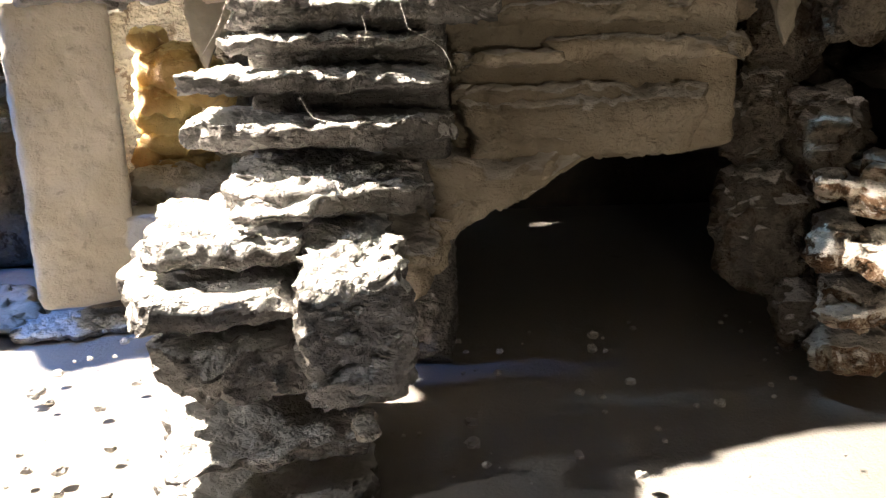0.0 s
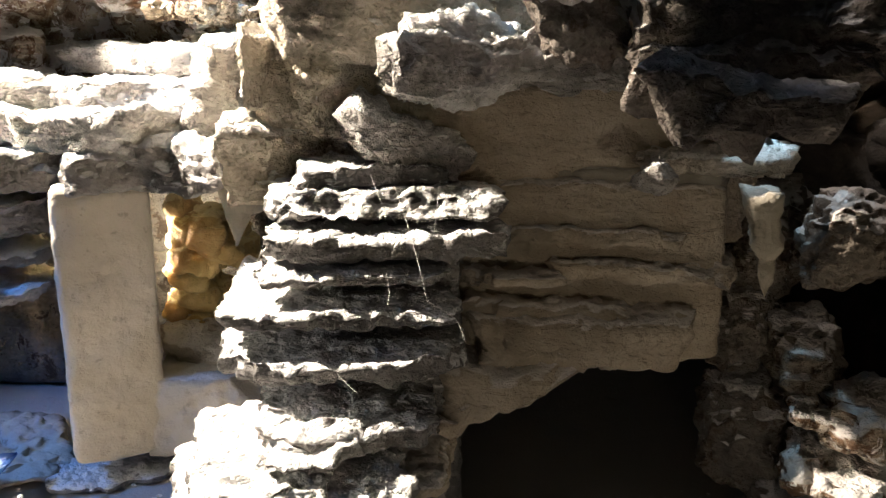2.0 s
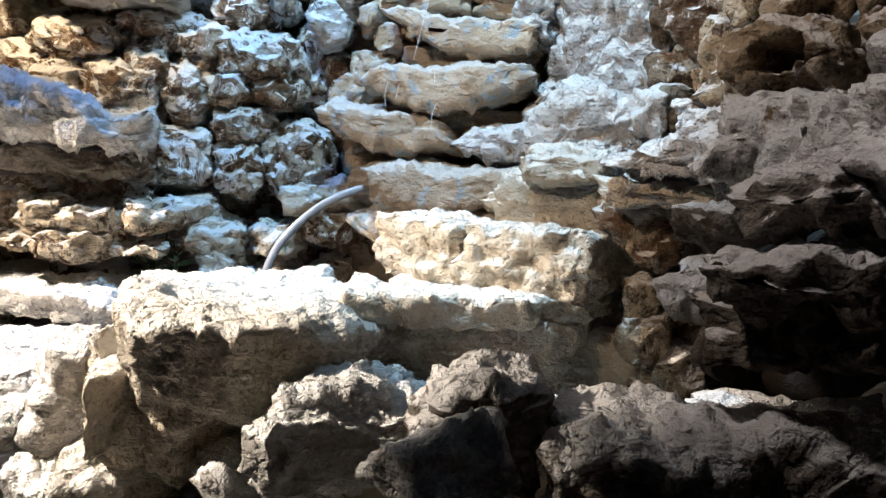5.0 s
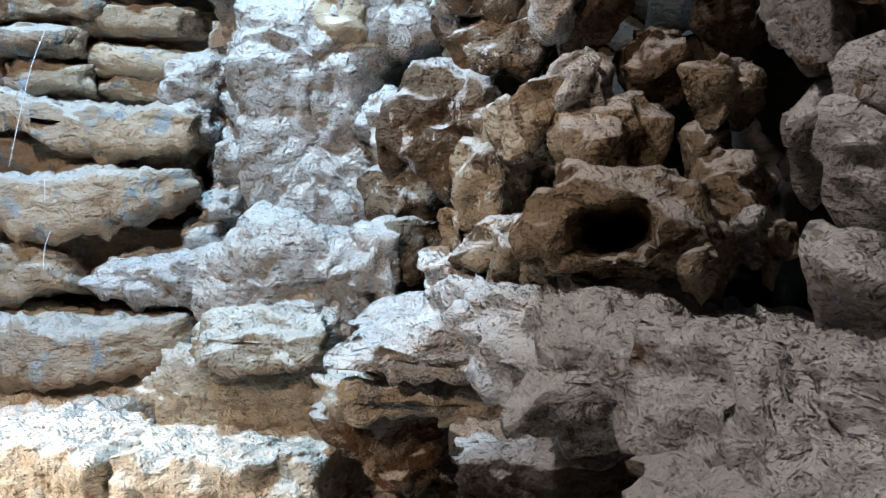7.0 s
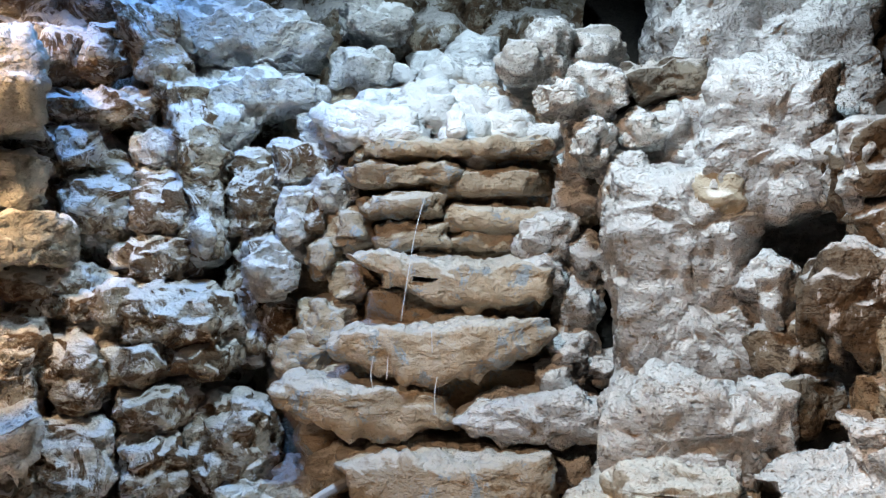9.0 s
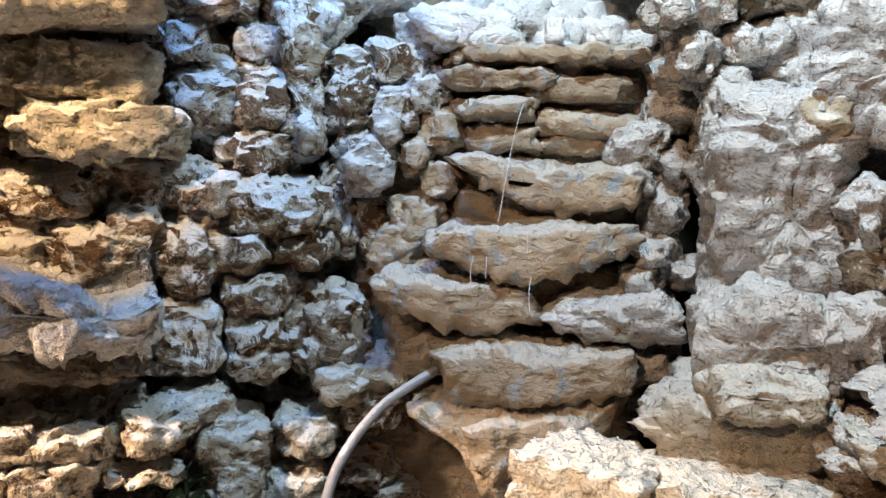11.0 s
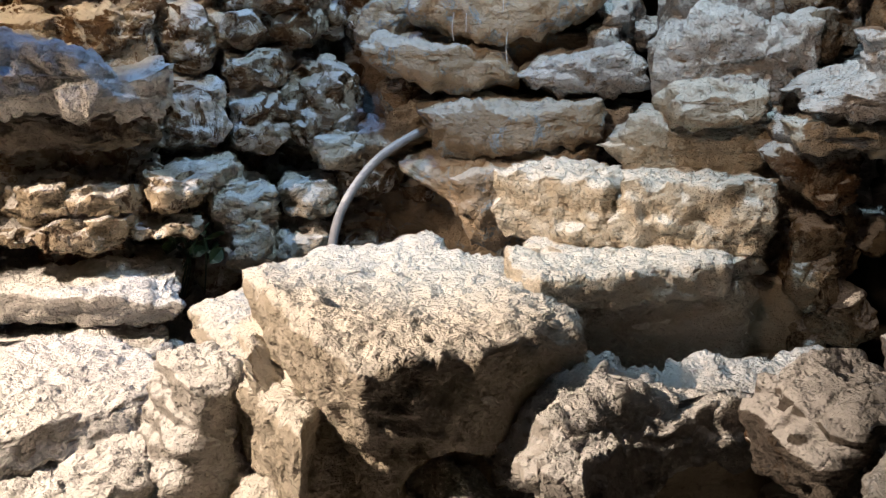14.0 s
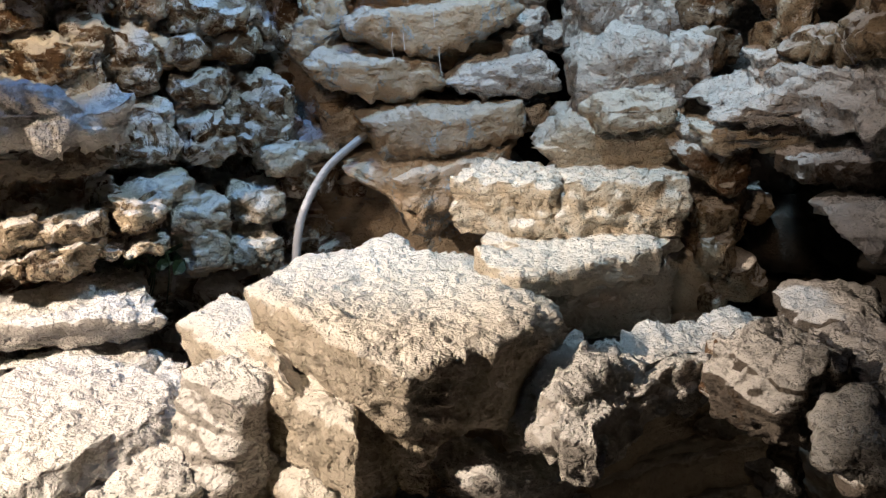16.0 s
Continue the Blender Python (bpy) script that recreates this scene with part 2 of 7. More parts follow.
def slab(parent, mat, centre, turn, corners, thick, rough=1.0, undercut=0.03, strata=1.0, drip=0.0, cell=0.0045, name="slab", round=0.22):
    """A broken slab: an outline of a few corners, a worn rim, ragged sides and thickness towards local -z."""
    COUNT[0] += 1
    seed = Vector((COUNT[0] * 7.31, COUNT[0] * 3.77, COUNT[0] * 1.93))
    ring = [Vector((u, v, 0)) for u, v in corners]
    middle = sum(ring, Vector()) / len(ring)
    lengths = [(ring[(i + 1) % len(ring)] - p).length for i, p in enumerate(ring)]
    around = max(18, min(220, int(sum(lengths) / cell)))
    rim = []
    for k in range(around):
        s, i = sum(lengths) * k / around, 0
        while s > lengths[i]:
            s, i = s - lengths[i], i + 1
        rim.append(ring[i].lerp(ring[(i + 1) % len(ring)], s / lengths[i]))
    wide, tall = (max(c[i] for c in corners) - min(c[i] for c in corners) for i in (0, 1))
    axis, spare = (Vector((1, 0, 0)), 0.42 * (wide - tall)) if wide > tall else (Vector((0, 1, 0)), 0.42 * (tall - wide))
    core = [middle + axis * max(-spare, min(spare, (p - middle).dot(axis))) for p in rim]
    reach = sum((p - c).length for p, c in zip(rim, core)) / around
    bend = min(round * thick, 0.5 * reach) if round < 0.45 else round * min(thick, reach)
    inner = max(3, int((reach - bend) / cell))
    profile = [((reach - bend) / reach * (j + 0.02) / inner, 0.0) for j in range(inner)]
    for j in range(4):
        w = 0.5 * math.pi * j / 3
        profile.append((1 - bend / reach * (1 - math.sin(w)), -bend * (1 - math.cos(w))))
    side = max(2, int((thick - bend) / cell))
    profile += [(1 - undercut * j / side, -bend - (thick - bend) * j / side) for j in range(1, side + 1)]
    profile += [((1 - undercut) * k, -thick) for k in (0.66, 0.33, 0.02)]
    place = pose(*centre, *turn)
    lean = place.to_3x3()
    back = lean.inverted()
    verts, faces = [], []
    for r, w in profile:
        for b, heart in zip(rim, core):
            p = heart + (b - heart) * r + Vector((0, 0, w))
            q = lean @ p + seed
            out = lean @ ((b - heart).normalized() * min(1.0, r * r) + Vector((0, 0, 0.7 if w > -bend - 0.001 else 0.0)))
            crag = 0.35 - abs(noise.noise(q * 24))
            layer = 0.3 - abs(noise.noise(Vector((q.x * 9, q.y * 9, q.z * 62))))
            flake = math.floor(4 * noise.noise(Vector((q.x * 16, q.y * 16, q.z * 34)))) / 4
            lump = 0.28 - abs(noise.noise(q * 95))
            push = 0.008 * crag + 0.007 * strata * layer + 0.008 * lump + 0.007 * flake + 0.004 * noise.noise(q * 75)
            shift = out * (push * rough) + noise.noise_vector(q * 60) * (0.005 * rough) + noise.noise_vector(q * 11) * (0.012 * rough)
            if drip and w < 0 and lean[2][1] > 0.5:
                shift.z -= drip * max(0.0, noise.noise(Vector((q.x * 42, q.y * 42, seed.z)))) * (1 if (b - middle).y < 0 else 0) * r
            elif drip and w < -bend:
                shift.z -= drip * max(0.0, noise.noise(Vector((q.x * 42, q.y * 42, seed.z))))
            verts.append(p + back @ shift)
    n = around
    for j in range(len(profile) - 1):
        for k in range(n):
            a, b = j * n + k, j * n + (k + 1) % n
            faces.append((a, a + n, b + n, b))
    faces += [tuple(range(n)), tuple(range(len(verts) - 1, len(verts) - n - 1, -1))]
    mesh = bpy.data.meshes.new(name)
    mesh.from_pydata(verts, [], faces)
    mesh.materials.append(MAT[mat])
    mesh.shade_smooth()
    ob = new(name, mesh)
    ob.parent = parent
    ob.matrix_parent_inverse = parent.matrix_basis.inverted()
    ob.matrix_basis = place
    return ob


def holder(name, label, category, group="", kind="", at=(0, 0, 0)):
    ob = new(name)
    ob.empty_display_size = 0.05
    return tagged(ob, label, category, group, kind)


def sheet(name, mat, centre, size, label, category, cell=0.05, rough=1.0):
    """A wall, floor or ceiling with thickness and an uneven face."""
    ob = stone(None, mat, centre, size, (0, 0, 0), 40.0, rough, 0.0, cell, 0.3, name, 0.0, 0)
    return tagged(ob, label, category, "", "structure")


def rubble(parent, mat, origin, along, width, height, depth, step, scale):
    """The packed mass between the big stones: a relief of lumps and clefts over a wall."""
    nx, nz = int(width / step), int(height / step)
    along, face = Vector(along), Vector((along[1], -along[0], 0))
    verts, faces = [], []
    for k in range(nz + 1):
        for i in range(nx + 1):
            p = Vector(origin) + along * (i * step) + Vector((0, 0, k * step))
            q = p + noise.noise_vector(p * 14) * 0.03
            near = noise.voronoi(q * scale)[0]
            bulge = min(1.0, (near[1] - near[0]) * 1.6) ** 0.5 - 0.6 * near[0]
            push = depth * bulge + 0.35 * depth * noise.noise(p * 5) + 0.006 * noise.noise(p * 70)
            verts.append(p + face * push)
    for k in range(nz):
        for i in range(nx):
            a = k * (nx + 1) + i
            faces.append((a, a + 1, a + nx + 2, a + nx + 1))
    mesh = bpy.data.meshes.new("rubble")
    mesh.from_pydata(verts, [], faces)
    mesh.materials.append(MAT[mat])
    mesh.shade_smooth()
    ob = new("rubble", mesh)
    ob.parent = parent
    ob.matrix_parent_inverse = parent.matrix_basis.inverted()
    return tagged(ob, kind="stuff")

# ---- the shell of the grotto ----
floor = sheet("floor", "floor", (0, 0.4, -0.06), (3.2, 3.6, 0.2), "dusty grey stage floor strewn with plaster crumbs", "floor", 0.06, 0.25)
wall_back = sheet("wall_back", "shade", (0, 1.95, 0.95), (3.2, 0.3, 1.9), "rough plaster wall in a shade-dark tone, packed with pale stones", "wall", 0.06, 0.6)
wall_right = sheet("wall_right", "shade", (0.85, 0.5, 0.95), (0.3, 3.0, 1.9), "plaster side wall in a shade-dark tone, hung with knobbly stones", "wall", 0.06, 0.6)
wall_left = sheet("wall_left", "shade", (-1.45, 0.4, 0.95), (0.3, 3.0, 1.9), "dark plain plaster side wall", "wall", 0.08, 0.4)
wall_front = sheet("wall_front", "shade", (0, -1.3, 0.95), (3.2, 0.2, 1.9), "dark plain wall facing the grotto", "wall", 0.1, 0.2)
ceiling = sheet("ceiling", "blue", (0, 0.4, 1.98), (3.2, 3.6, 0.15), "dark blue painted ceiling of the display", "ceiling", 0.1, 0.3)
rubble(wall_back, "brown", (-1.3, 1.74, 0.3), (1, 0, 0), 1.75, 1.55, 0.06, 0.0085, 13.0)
# side-wall relief in the near-black tone, so its clefts look unlit
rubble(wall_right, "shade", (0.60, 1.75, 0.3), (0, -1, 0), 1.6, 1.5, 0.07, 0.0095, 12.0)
# ---- the stacked pillar ----
pillar = holder("stacked_pillar", "pillar of stacked grey slabs with white dust on their tops", "pillar")
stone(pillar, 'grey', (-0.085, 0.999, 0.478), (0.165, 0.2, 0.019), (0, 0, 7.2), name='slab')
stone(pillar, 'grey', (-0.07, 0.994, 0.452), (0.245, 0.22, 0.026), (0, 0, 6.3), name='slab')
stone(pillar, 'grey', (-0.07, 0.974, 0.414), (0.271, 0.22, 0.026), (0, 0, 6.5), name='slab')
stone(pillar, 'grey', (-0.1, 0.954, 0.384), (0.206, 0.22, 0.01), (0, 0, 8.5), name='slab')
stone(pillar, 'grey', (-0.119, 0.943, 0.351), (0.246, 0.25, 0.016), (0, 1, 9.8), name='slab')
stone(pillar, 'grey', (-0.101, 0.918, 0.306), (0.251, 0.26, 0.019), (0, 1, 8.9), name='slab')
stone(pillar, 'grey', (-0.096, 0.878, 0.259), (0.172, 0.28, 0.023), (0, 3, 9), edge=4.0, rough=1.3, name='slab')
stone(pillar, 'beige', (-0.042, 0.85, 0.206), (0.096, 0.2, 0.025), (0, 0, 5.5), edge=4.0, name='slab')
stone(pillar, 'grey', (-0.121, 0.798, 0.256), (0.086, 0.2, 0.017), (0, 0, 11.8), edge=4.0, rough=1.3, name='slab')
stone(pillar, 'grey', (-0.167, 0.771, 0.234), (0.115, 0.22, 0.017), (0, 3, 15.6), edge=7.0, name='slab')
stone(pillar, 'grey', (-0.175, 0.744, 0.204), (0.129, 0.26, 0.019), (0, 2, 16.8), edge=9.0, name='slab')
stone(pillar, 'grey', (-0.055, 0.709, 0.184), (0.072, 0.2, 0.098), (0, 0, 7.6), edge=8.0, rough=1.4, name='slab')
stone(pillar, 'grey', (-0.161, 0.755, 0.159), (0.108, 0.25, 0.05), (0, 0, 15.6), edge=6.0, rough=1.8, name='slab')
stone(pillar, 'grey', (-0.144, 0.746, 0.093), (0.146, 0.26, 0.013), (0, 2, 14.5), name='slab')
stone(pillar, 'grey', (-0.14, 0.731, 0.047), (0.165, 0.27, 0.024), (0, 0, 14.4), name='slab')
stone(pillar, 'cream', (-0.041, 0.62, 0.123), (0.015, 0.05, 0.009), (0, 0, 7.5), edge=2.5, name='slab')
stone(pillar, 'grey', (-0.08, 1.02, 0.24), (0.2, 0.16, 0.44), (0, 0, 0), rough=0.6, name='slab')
# ---- the arch beside it ----
arch = holder("grotto_arch", "beige plastered stone arch over a dark cave opening", "arch")
stone(arch, 'smooth', (0.205, 1.103, 0.454), (0.258, 0.25, 0.056), (0, 0, -9.1), strata=0.3, rough=0.6, cuts=0, name='course')
stone(arch, 'beige', (0.179, 1.077, 0.366), (0.3, 0.22, 0.205), (0, 0, -8), rough=0.5, strata=0.5, cuts=0, name='course')
stone(arch, 'beige', (0.21, 1.093, 0.406), (0.239, 0.28, 0.021), (0, 0, -9.5), name='course')
stone(arch, 'beige', (0.245, 1.077, 0.369), (0.205, 0.28, 0.022), (0, 0, -11.5), name='course')
stone(arch, 'beige', (0.081, 1.07, 0.363), (0.125, 0.28, 0.011), (0, 0, -2.6), name='course')
stone(arch, 'beige', (0.184, 1.074, 0.324), (0.286, 0.28, 0.019), (0, 0, -8.2), name='course')
slab(arch, 'beige', (0.151, 0.925, 0.284), (90, 0, -7.5), [(-0.107, -0.02), (-0.035, -0.016), (0.018, -0.022), (0.105, -0.017), (0.129, 0.041), (-0.12, 0.033)], 0.28, name='course')
slab(arch, 'beige', (0.072, 0.92, 0.227), (90, 0, -2.4), [(-0.064, -0.056), (-0.039, -0.036), (0.009, -0.005), (0.067, 0.02), (0.09, 0.037), (-0.066, 0.036)], 0.28, name='course')
slab(arch, 'beige', (-0.004, 0.92, 0.168), (90, 0, 2.6), [(-0.016, -0.048), (0.015, -0.012), (0.024, 0.033), (-0.024, 0.027)], 0.2, name='course')
stone(arch, 'smooth', (0.219, 1.143, 0.518), (0.261, 0.25, 0.084), (0, 0, -9.6), strata=0.3, rough=0.6, cuts=0, name='course')
stone(arch, 'cream', (0.313, 1.026, 0.492), (0.17, 0.2, 0.026), (0, 0, -16), edge=4.0, name='course')
slab(arch, 'smooth', (0.317, 0.85, 0.427), (90, 0, -19.4), [(-0.007, -0.018), (0.006, -0.058), (0.015, -0.018), (0.012, 0.044), (-0.025, 0.048)], 0.06, rough=0.6, name='course')
stone(arch, 'white', (0.212, 0.869, 0.486), (0.033, 0.06, 0.024), (0, 0, -12.1), edge=3.0, name='course')
# added roof and side block, no real courses, that keep lamp light out
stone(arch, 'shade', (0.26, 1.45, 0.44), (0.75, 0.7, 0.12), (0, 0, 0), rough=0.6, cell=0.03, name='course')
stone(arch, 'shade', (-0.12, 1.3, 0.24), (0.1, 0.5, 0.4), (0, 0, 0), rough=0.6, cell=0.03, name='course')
# ---- the smooth square post and the blocks over it ----
post = holder("plaster_post", "smooth grey plaster post with snowy blocks on top", "post")
stone(post, 'smooth', (-0.453, 1.128, 0.263), (0.119, 0.15, 0.365), (0, 0, 24.3), rough=0.3, strata=0.0, cuts=0, name='shaft')
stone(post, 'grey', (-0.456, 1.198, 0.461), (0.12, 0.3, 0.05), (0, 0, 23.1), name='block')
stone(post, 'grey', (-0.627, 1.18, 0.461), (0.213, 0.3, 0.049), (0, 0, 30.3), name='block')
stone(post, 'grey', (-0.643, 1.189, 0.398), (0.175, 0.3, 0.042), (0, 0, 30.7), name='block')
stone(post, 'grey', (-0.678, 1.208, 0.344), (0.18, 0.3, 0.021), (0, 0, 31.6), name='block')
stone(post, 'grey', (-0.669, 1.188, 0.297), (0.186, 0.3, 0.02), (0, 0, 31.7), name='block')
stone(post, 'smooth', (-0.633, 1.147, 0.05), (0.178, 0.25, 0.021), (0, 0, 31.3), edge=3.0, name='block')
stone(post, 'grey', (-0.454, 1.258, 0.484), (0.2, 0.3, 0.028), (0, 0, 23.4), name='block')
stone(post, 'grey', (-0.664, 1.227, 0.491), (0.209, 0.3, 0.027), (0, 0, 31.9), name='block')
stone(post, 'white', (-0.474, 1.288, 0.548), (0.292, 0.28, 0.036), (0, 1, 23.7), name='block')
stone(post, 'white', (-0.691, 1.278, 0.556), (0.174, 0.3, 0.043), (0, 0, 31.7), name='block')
slab(post, 'white', (-0.271, 1.1, 0.539), (90, 0, 17.9), [(-0.051, -0.01), (-0.03, -0.057), (-0.003, -0.073), (0.027, -0.047), (0.035, 0.001), (0.017, 0.021), (0.028, 0.083), (-0.02, 0.079)], 0.1, name='block')
slab(post, 'smooth', (-0.243, 1.12, 0.422), (90, 0, 16.2), [(-0.041, -0.032), (-0.029, -0.069), (-0.011, -0.027), (0.064, 0.005), (0.068, 0.068), (-0.049, 0.055)], 0.12, rough=0.4, name='block')
stone(post, 'grey', (-0.44, 1.106, 0.047), (0.195, 0.1, 0.012), (0, 0, 24.2), edge=3.0, name='block')
# ---- yellow foam behind the post ----
foam = holder("foam_heap", "lumps of yellow expanding foam behind the post", "foam")
stone(foam, "yellow", (-0.347, 1.256, 0.353), (0.113, 0.12, 0.069), (0, 4.916, 0), edge=2.3, strata=0.0, name='foam_lump')
stone(foam, "yellow", (-0.362, 1.253, 0.314), (0.077, 0.12, 0.053), (0, 9.671, 0), edge=2.3, strata=0.0, name='foam_lump')
stone(foam, "yellow", (-0.32, 1.255, 0.33), (0.085, 0.12, 0.045), (0, 11.808, 0), edge=2.3, strata=0.0, name='foam_lump')
stone(foam, "yellow", (-0.374, 1.251, 0.287), (0.073, 0.12, 0.045), (0, 17.698, 0), edge=2.3, strata=0.0, name='foam_lump')
stone(foam, "yellow", (-0.356, 1.249, 0.26), (0.09, 0.12, 0.046), (0, 9.596, 0), edge=2.3, strata=0.0, name='foam_lump')
stone(foam, "yellow", (-0.388, 1.247, 0.242), (0.049, 0.12, 0.05), (0, 16.893, 0), edge=2.3, strata=0.0, name='foam_lump')
stone(foam, "yellow", (-0.387, 1.258, 0.392), (0.028, 0.12, 0.04), (0, -18.84, 0), edge=2.3, strata=0.0, name='foam_lump')
stone(foam, "yellow", (-0.357, 1.246, 0.22), (0.094, 0.12, 0.046), (0, -1.375, 0), edge=2.3, strata=0.0, name='foam_lump')
stone(foam, "cream", (-0.323, 1.281, 0.197), (0.167, 0.3, 0.061), (0, 8, 0), edge=3.0, name='foam_lump')
stone(foam, "smooth", (-0.312, 1.253, 0.131), (0.189, 0.35, 0.117), (0, 0, 0), rough=0.5, name='foam_lump')
# ---- the ridge of big pale blocks ----
ridge = holder("rock_ridge", "ridge of big cream plaster blocks lit from one side", "rock")
slab(ridge, 'cream', (-0.087, 1.133, 0.685), (0, 0, 0), [(-0.138, 0.005), (-0.123, -0.09), (-0.087, -0.181), (0.001, -0.184), (0.112, -0.153), (0.142, -0.069), (0.135, 0.079), (0.075, 0.112), (0.073, 0.171), (-0.047, 0.203), (-0.142, 0.106)], 0.085, undercut=0.08, name='block')
slab(ridge, 'cream', (-0.206, 1.177, 0.615), (0, 0, 0), [(-0.049, 0.01), (-0.045, -0.073), (-0.011, -0.207), (0.005, -0.154), (0.07, -0.091), (0.085, -0.058), (0.056, 0.151), (-0.02, 0.234), (-0.09, 0.188)], 0.07, undercut=0.12, name='block')
slab(ridge, 'cream', (-0.213, 1.083, 0.53), (0, 0, 0), [(-0.052, -0.005), (-0.031, -0.125), (0.019, -0.107), (0.077, -0.015), (0.037, 0.025), (-0, 0.126), (-0.051, 0.101)], 0.09, undercut=0.1, name='block')
slab(ridge, 'cream', (-0.126, 1.02, 0.575), (90, 0, 11.3), [(-0.088, -0.068), (0.01, -0.068), (0.051, -0.039), (0.06, 0.009), (0.087, 0.05), (0.006, 0.055), (-0.036, 0.047), (-0.086, 0.01)], 0.22, rough=0.8, name='block')
stone(ridge, 'cream', (-0.05, 1.094, 0.57), (0.201, 0.17, 0.2), (0, 0, -6.4), edge=6.0, rough=1.3, cuts=3, name='block')
slab(ridge, 'cream', (-0.137, 0.985, 0.594), (90, 0, -17.3), [(-0.038, -0.03), (-0.027, -0.087), (-0.012, -0.088), (0.005, -0.034), (0.042, 0.02), (0.052, 0.074), (0.012, 0.076), (-0.036, 0.057)], 0.1, rough=1.1, name='block')
slab(ridge, 'cream', (-0.195, 1.06, 0.574), (90, 0, -11.9), [(-0.021, -0.002), (0.002, -0.012), (0.008, -0.088), (0.038, -0.044), (0.039, 0.056), (-0.002, 0.022), (-0.061, 0.062)], 0.1, rough=1.0, name='block')
slab(ridge, 'cream', (0.102, 1.098, 0.705), (0, 0, 0), [(-0.097, -0), (-0.089, -0.054), (0.089, -0.064), (0.152, 0.013), (0.03, 0.047), (-0.085, 0.059)], 0.03, undercut=0.02, rough=0.8, name='block')
slab(ridge, 'cream', (0.149, 1.13, 0.675), (0, 0, 0), [(-0.12, -0.025), (-0.101, -0.064), (0.079, -0.074), (0.172, 0.03), (0.054, 0.083), (-0.085, 0.05)], 0.08, undercut=0.02, rough=1.0, name='block')
slab(ridge, 'beige', (0.332, 1.149, 0.655), (0, 0, 0), [(-0.069, -0.035), (-0.002, -0.059), (0.065, 0.03), (0.006, 0.064)], 0.08, undercut=0.1, rough=0.8, name='block')
stone(ridge, 'smooth', (0.168, 1.17, 0.666), (0.179, 0.14, 0.019), (0, 0, -5.2), rough=0.6, name='block')
stone(ridge, 'cream', (-0.09, 1.2, 0.54), (0.3, 0.3, 0.2), (0, 0, 20), edge=5.0, cell=0.012, name='block')
# hidden filler added to stop blue light leaking between ridge and arch
stone(ridge, 'beige', (0.14, 1.18, 0.485), (0.44, 0.38, 0.19), (0, 0, 0), rough=0.6, cuts=0, cell=0.012, name='block')
# ---- the rocks in the middle ----
middle_rocks = holder("curved_rocks", "curved rocks with snowy tops jutting over the arch", "rock")
slab(middle_rocks, 'white', (0.018, 0.905, 0.597), (90, 0, 3.2), [(-0.07, -0.026), (-0.041, -0.038), (0.017, -0.044), (0.067, -0.028), (0.076, -0.001), (0.061, 0.041), (0.013, 0.052), (-0.045, 0.041), (-0.079, 0.001)], 0.11, rough=1.2, name='slab')
slab(middle_rocks, 'white', (-0.045, 0.945, 0.518), (90, 0, 7.1), [(-0.053, 0), (-0.021, -0.034), (0.038, -0.052), (0.082, -0.025), (0.067, 0.003), (-0.007, 0.031), (-0.039, 0.049), (-0.063, 0.025)], 0.15, rough=1.2, name='slab')
slab(middle_rocks, 'white', (0.099, 0.933, 0.625), (0, 0, 0), [(-0.137, -0.082), (-0.078, -0.041), (-0.017, -0.024), (0.033, -0.028), (0.114, -0.023), (0.185, 0.025), (0.172, 0.075), (0.049, 0.086), (-0.038, 0.061), (-0.122, 0.007), (-0.161, -0.054)], 0.05, undercut=0.1, rough=1.3, drip=0.02, name='slab')
stone(middle_rocks, 'beige', (0.064, 1.09, 0.452), (0.275, 0.18, 0.086), (0, 0, 0.1), rough=0.6, cuts=0, strata=0.5, name='slab')
# ---- dark rocks ----
dark_rocks = holder("overhanging_rocks", "dark overhanging rocks with a snowy upper rim", "rock")
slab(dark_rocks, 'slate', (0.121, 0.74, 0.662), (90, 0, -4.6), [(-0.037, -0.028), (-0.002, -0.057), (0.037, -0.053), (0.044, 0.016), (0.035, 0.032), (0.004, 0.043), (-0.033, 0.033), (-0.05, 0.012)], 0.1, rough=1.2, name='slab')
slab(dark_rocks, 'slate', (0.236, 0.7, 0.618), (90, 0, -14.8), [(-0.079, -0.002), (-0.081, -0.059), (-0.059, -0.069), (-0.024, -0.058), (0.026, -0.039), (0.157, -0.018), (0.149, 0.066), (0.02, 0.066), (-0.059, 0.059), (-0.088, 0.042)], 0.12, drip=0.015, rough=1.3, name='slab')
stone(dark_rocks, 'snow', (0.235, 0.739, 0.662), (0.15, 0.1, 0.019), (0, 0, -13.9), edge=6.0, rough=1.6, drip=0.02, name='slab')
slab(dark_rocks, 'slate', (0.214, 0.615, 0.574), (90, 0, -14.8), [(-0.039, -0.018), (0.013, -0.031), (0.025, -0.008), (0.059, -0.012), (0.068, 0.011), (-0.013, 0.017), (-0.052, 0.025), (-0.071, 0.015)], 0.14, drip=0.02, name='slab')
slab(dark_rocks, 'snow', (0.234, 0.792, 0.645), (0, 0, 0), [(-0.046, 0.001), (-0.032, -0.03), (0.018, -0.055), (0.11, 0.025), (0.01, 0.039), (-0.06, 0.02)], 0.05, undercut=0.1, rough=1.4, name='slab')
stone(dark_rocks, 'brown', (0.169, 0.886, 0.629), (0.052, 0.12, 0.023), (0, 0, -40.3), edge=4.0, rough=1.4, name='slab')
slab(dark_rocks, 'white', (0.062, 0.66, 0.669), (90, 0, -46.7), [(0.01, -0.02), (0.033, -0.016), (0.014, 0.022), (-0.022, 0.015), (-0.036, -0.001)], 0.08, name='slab')
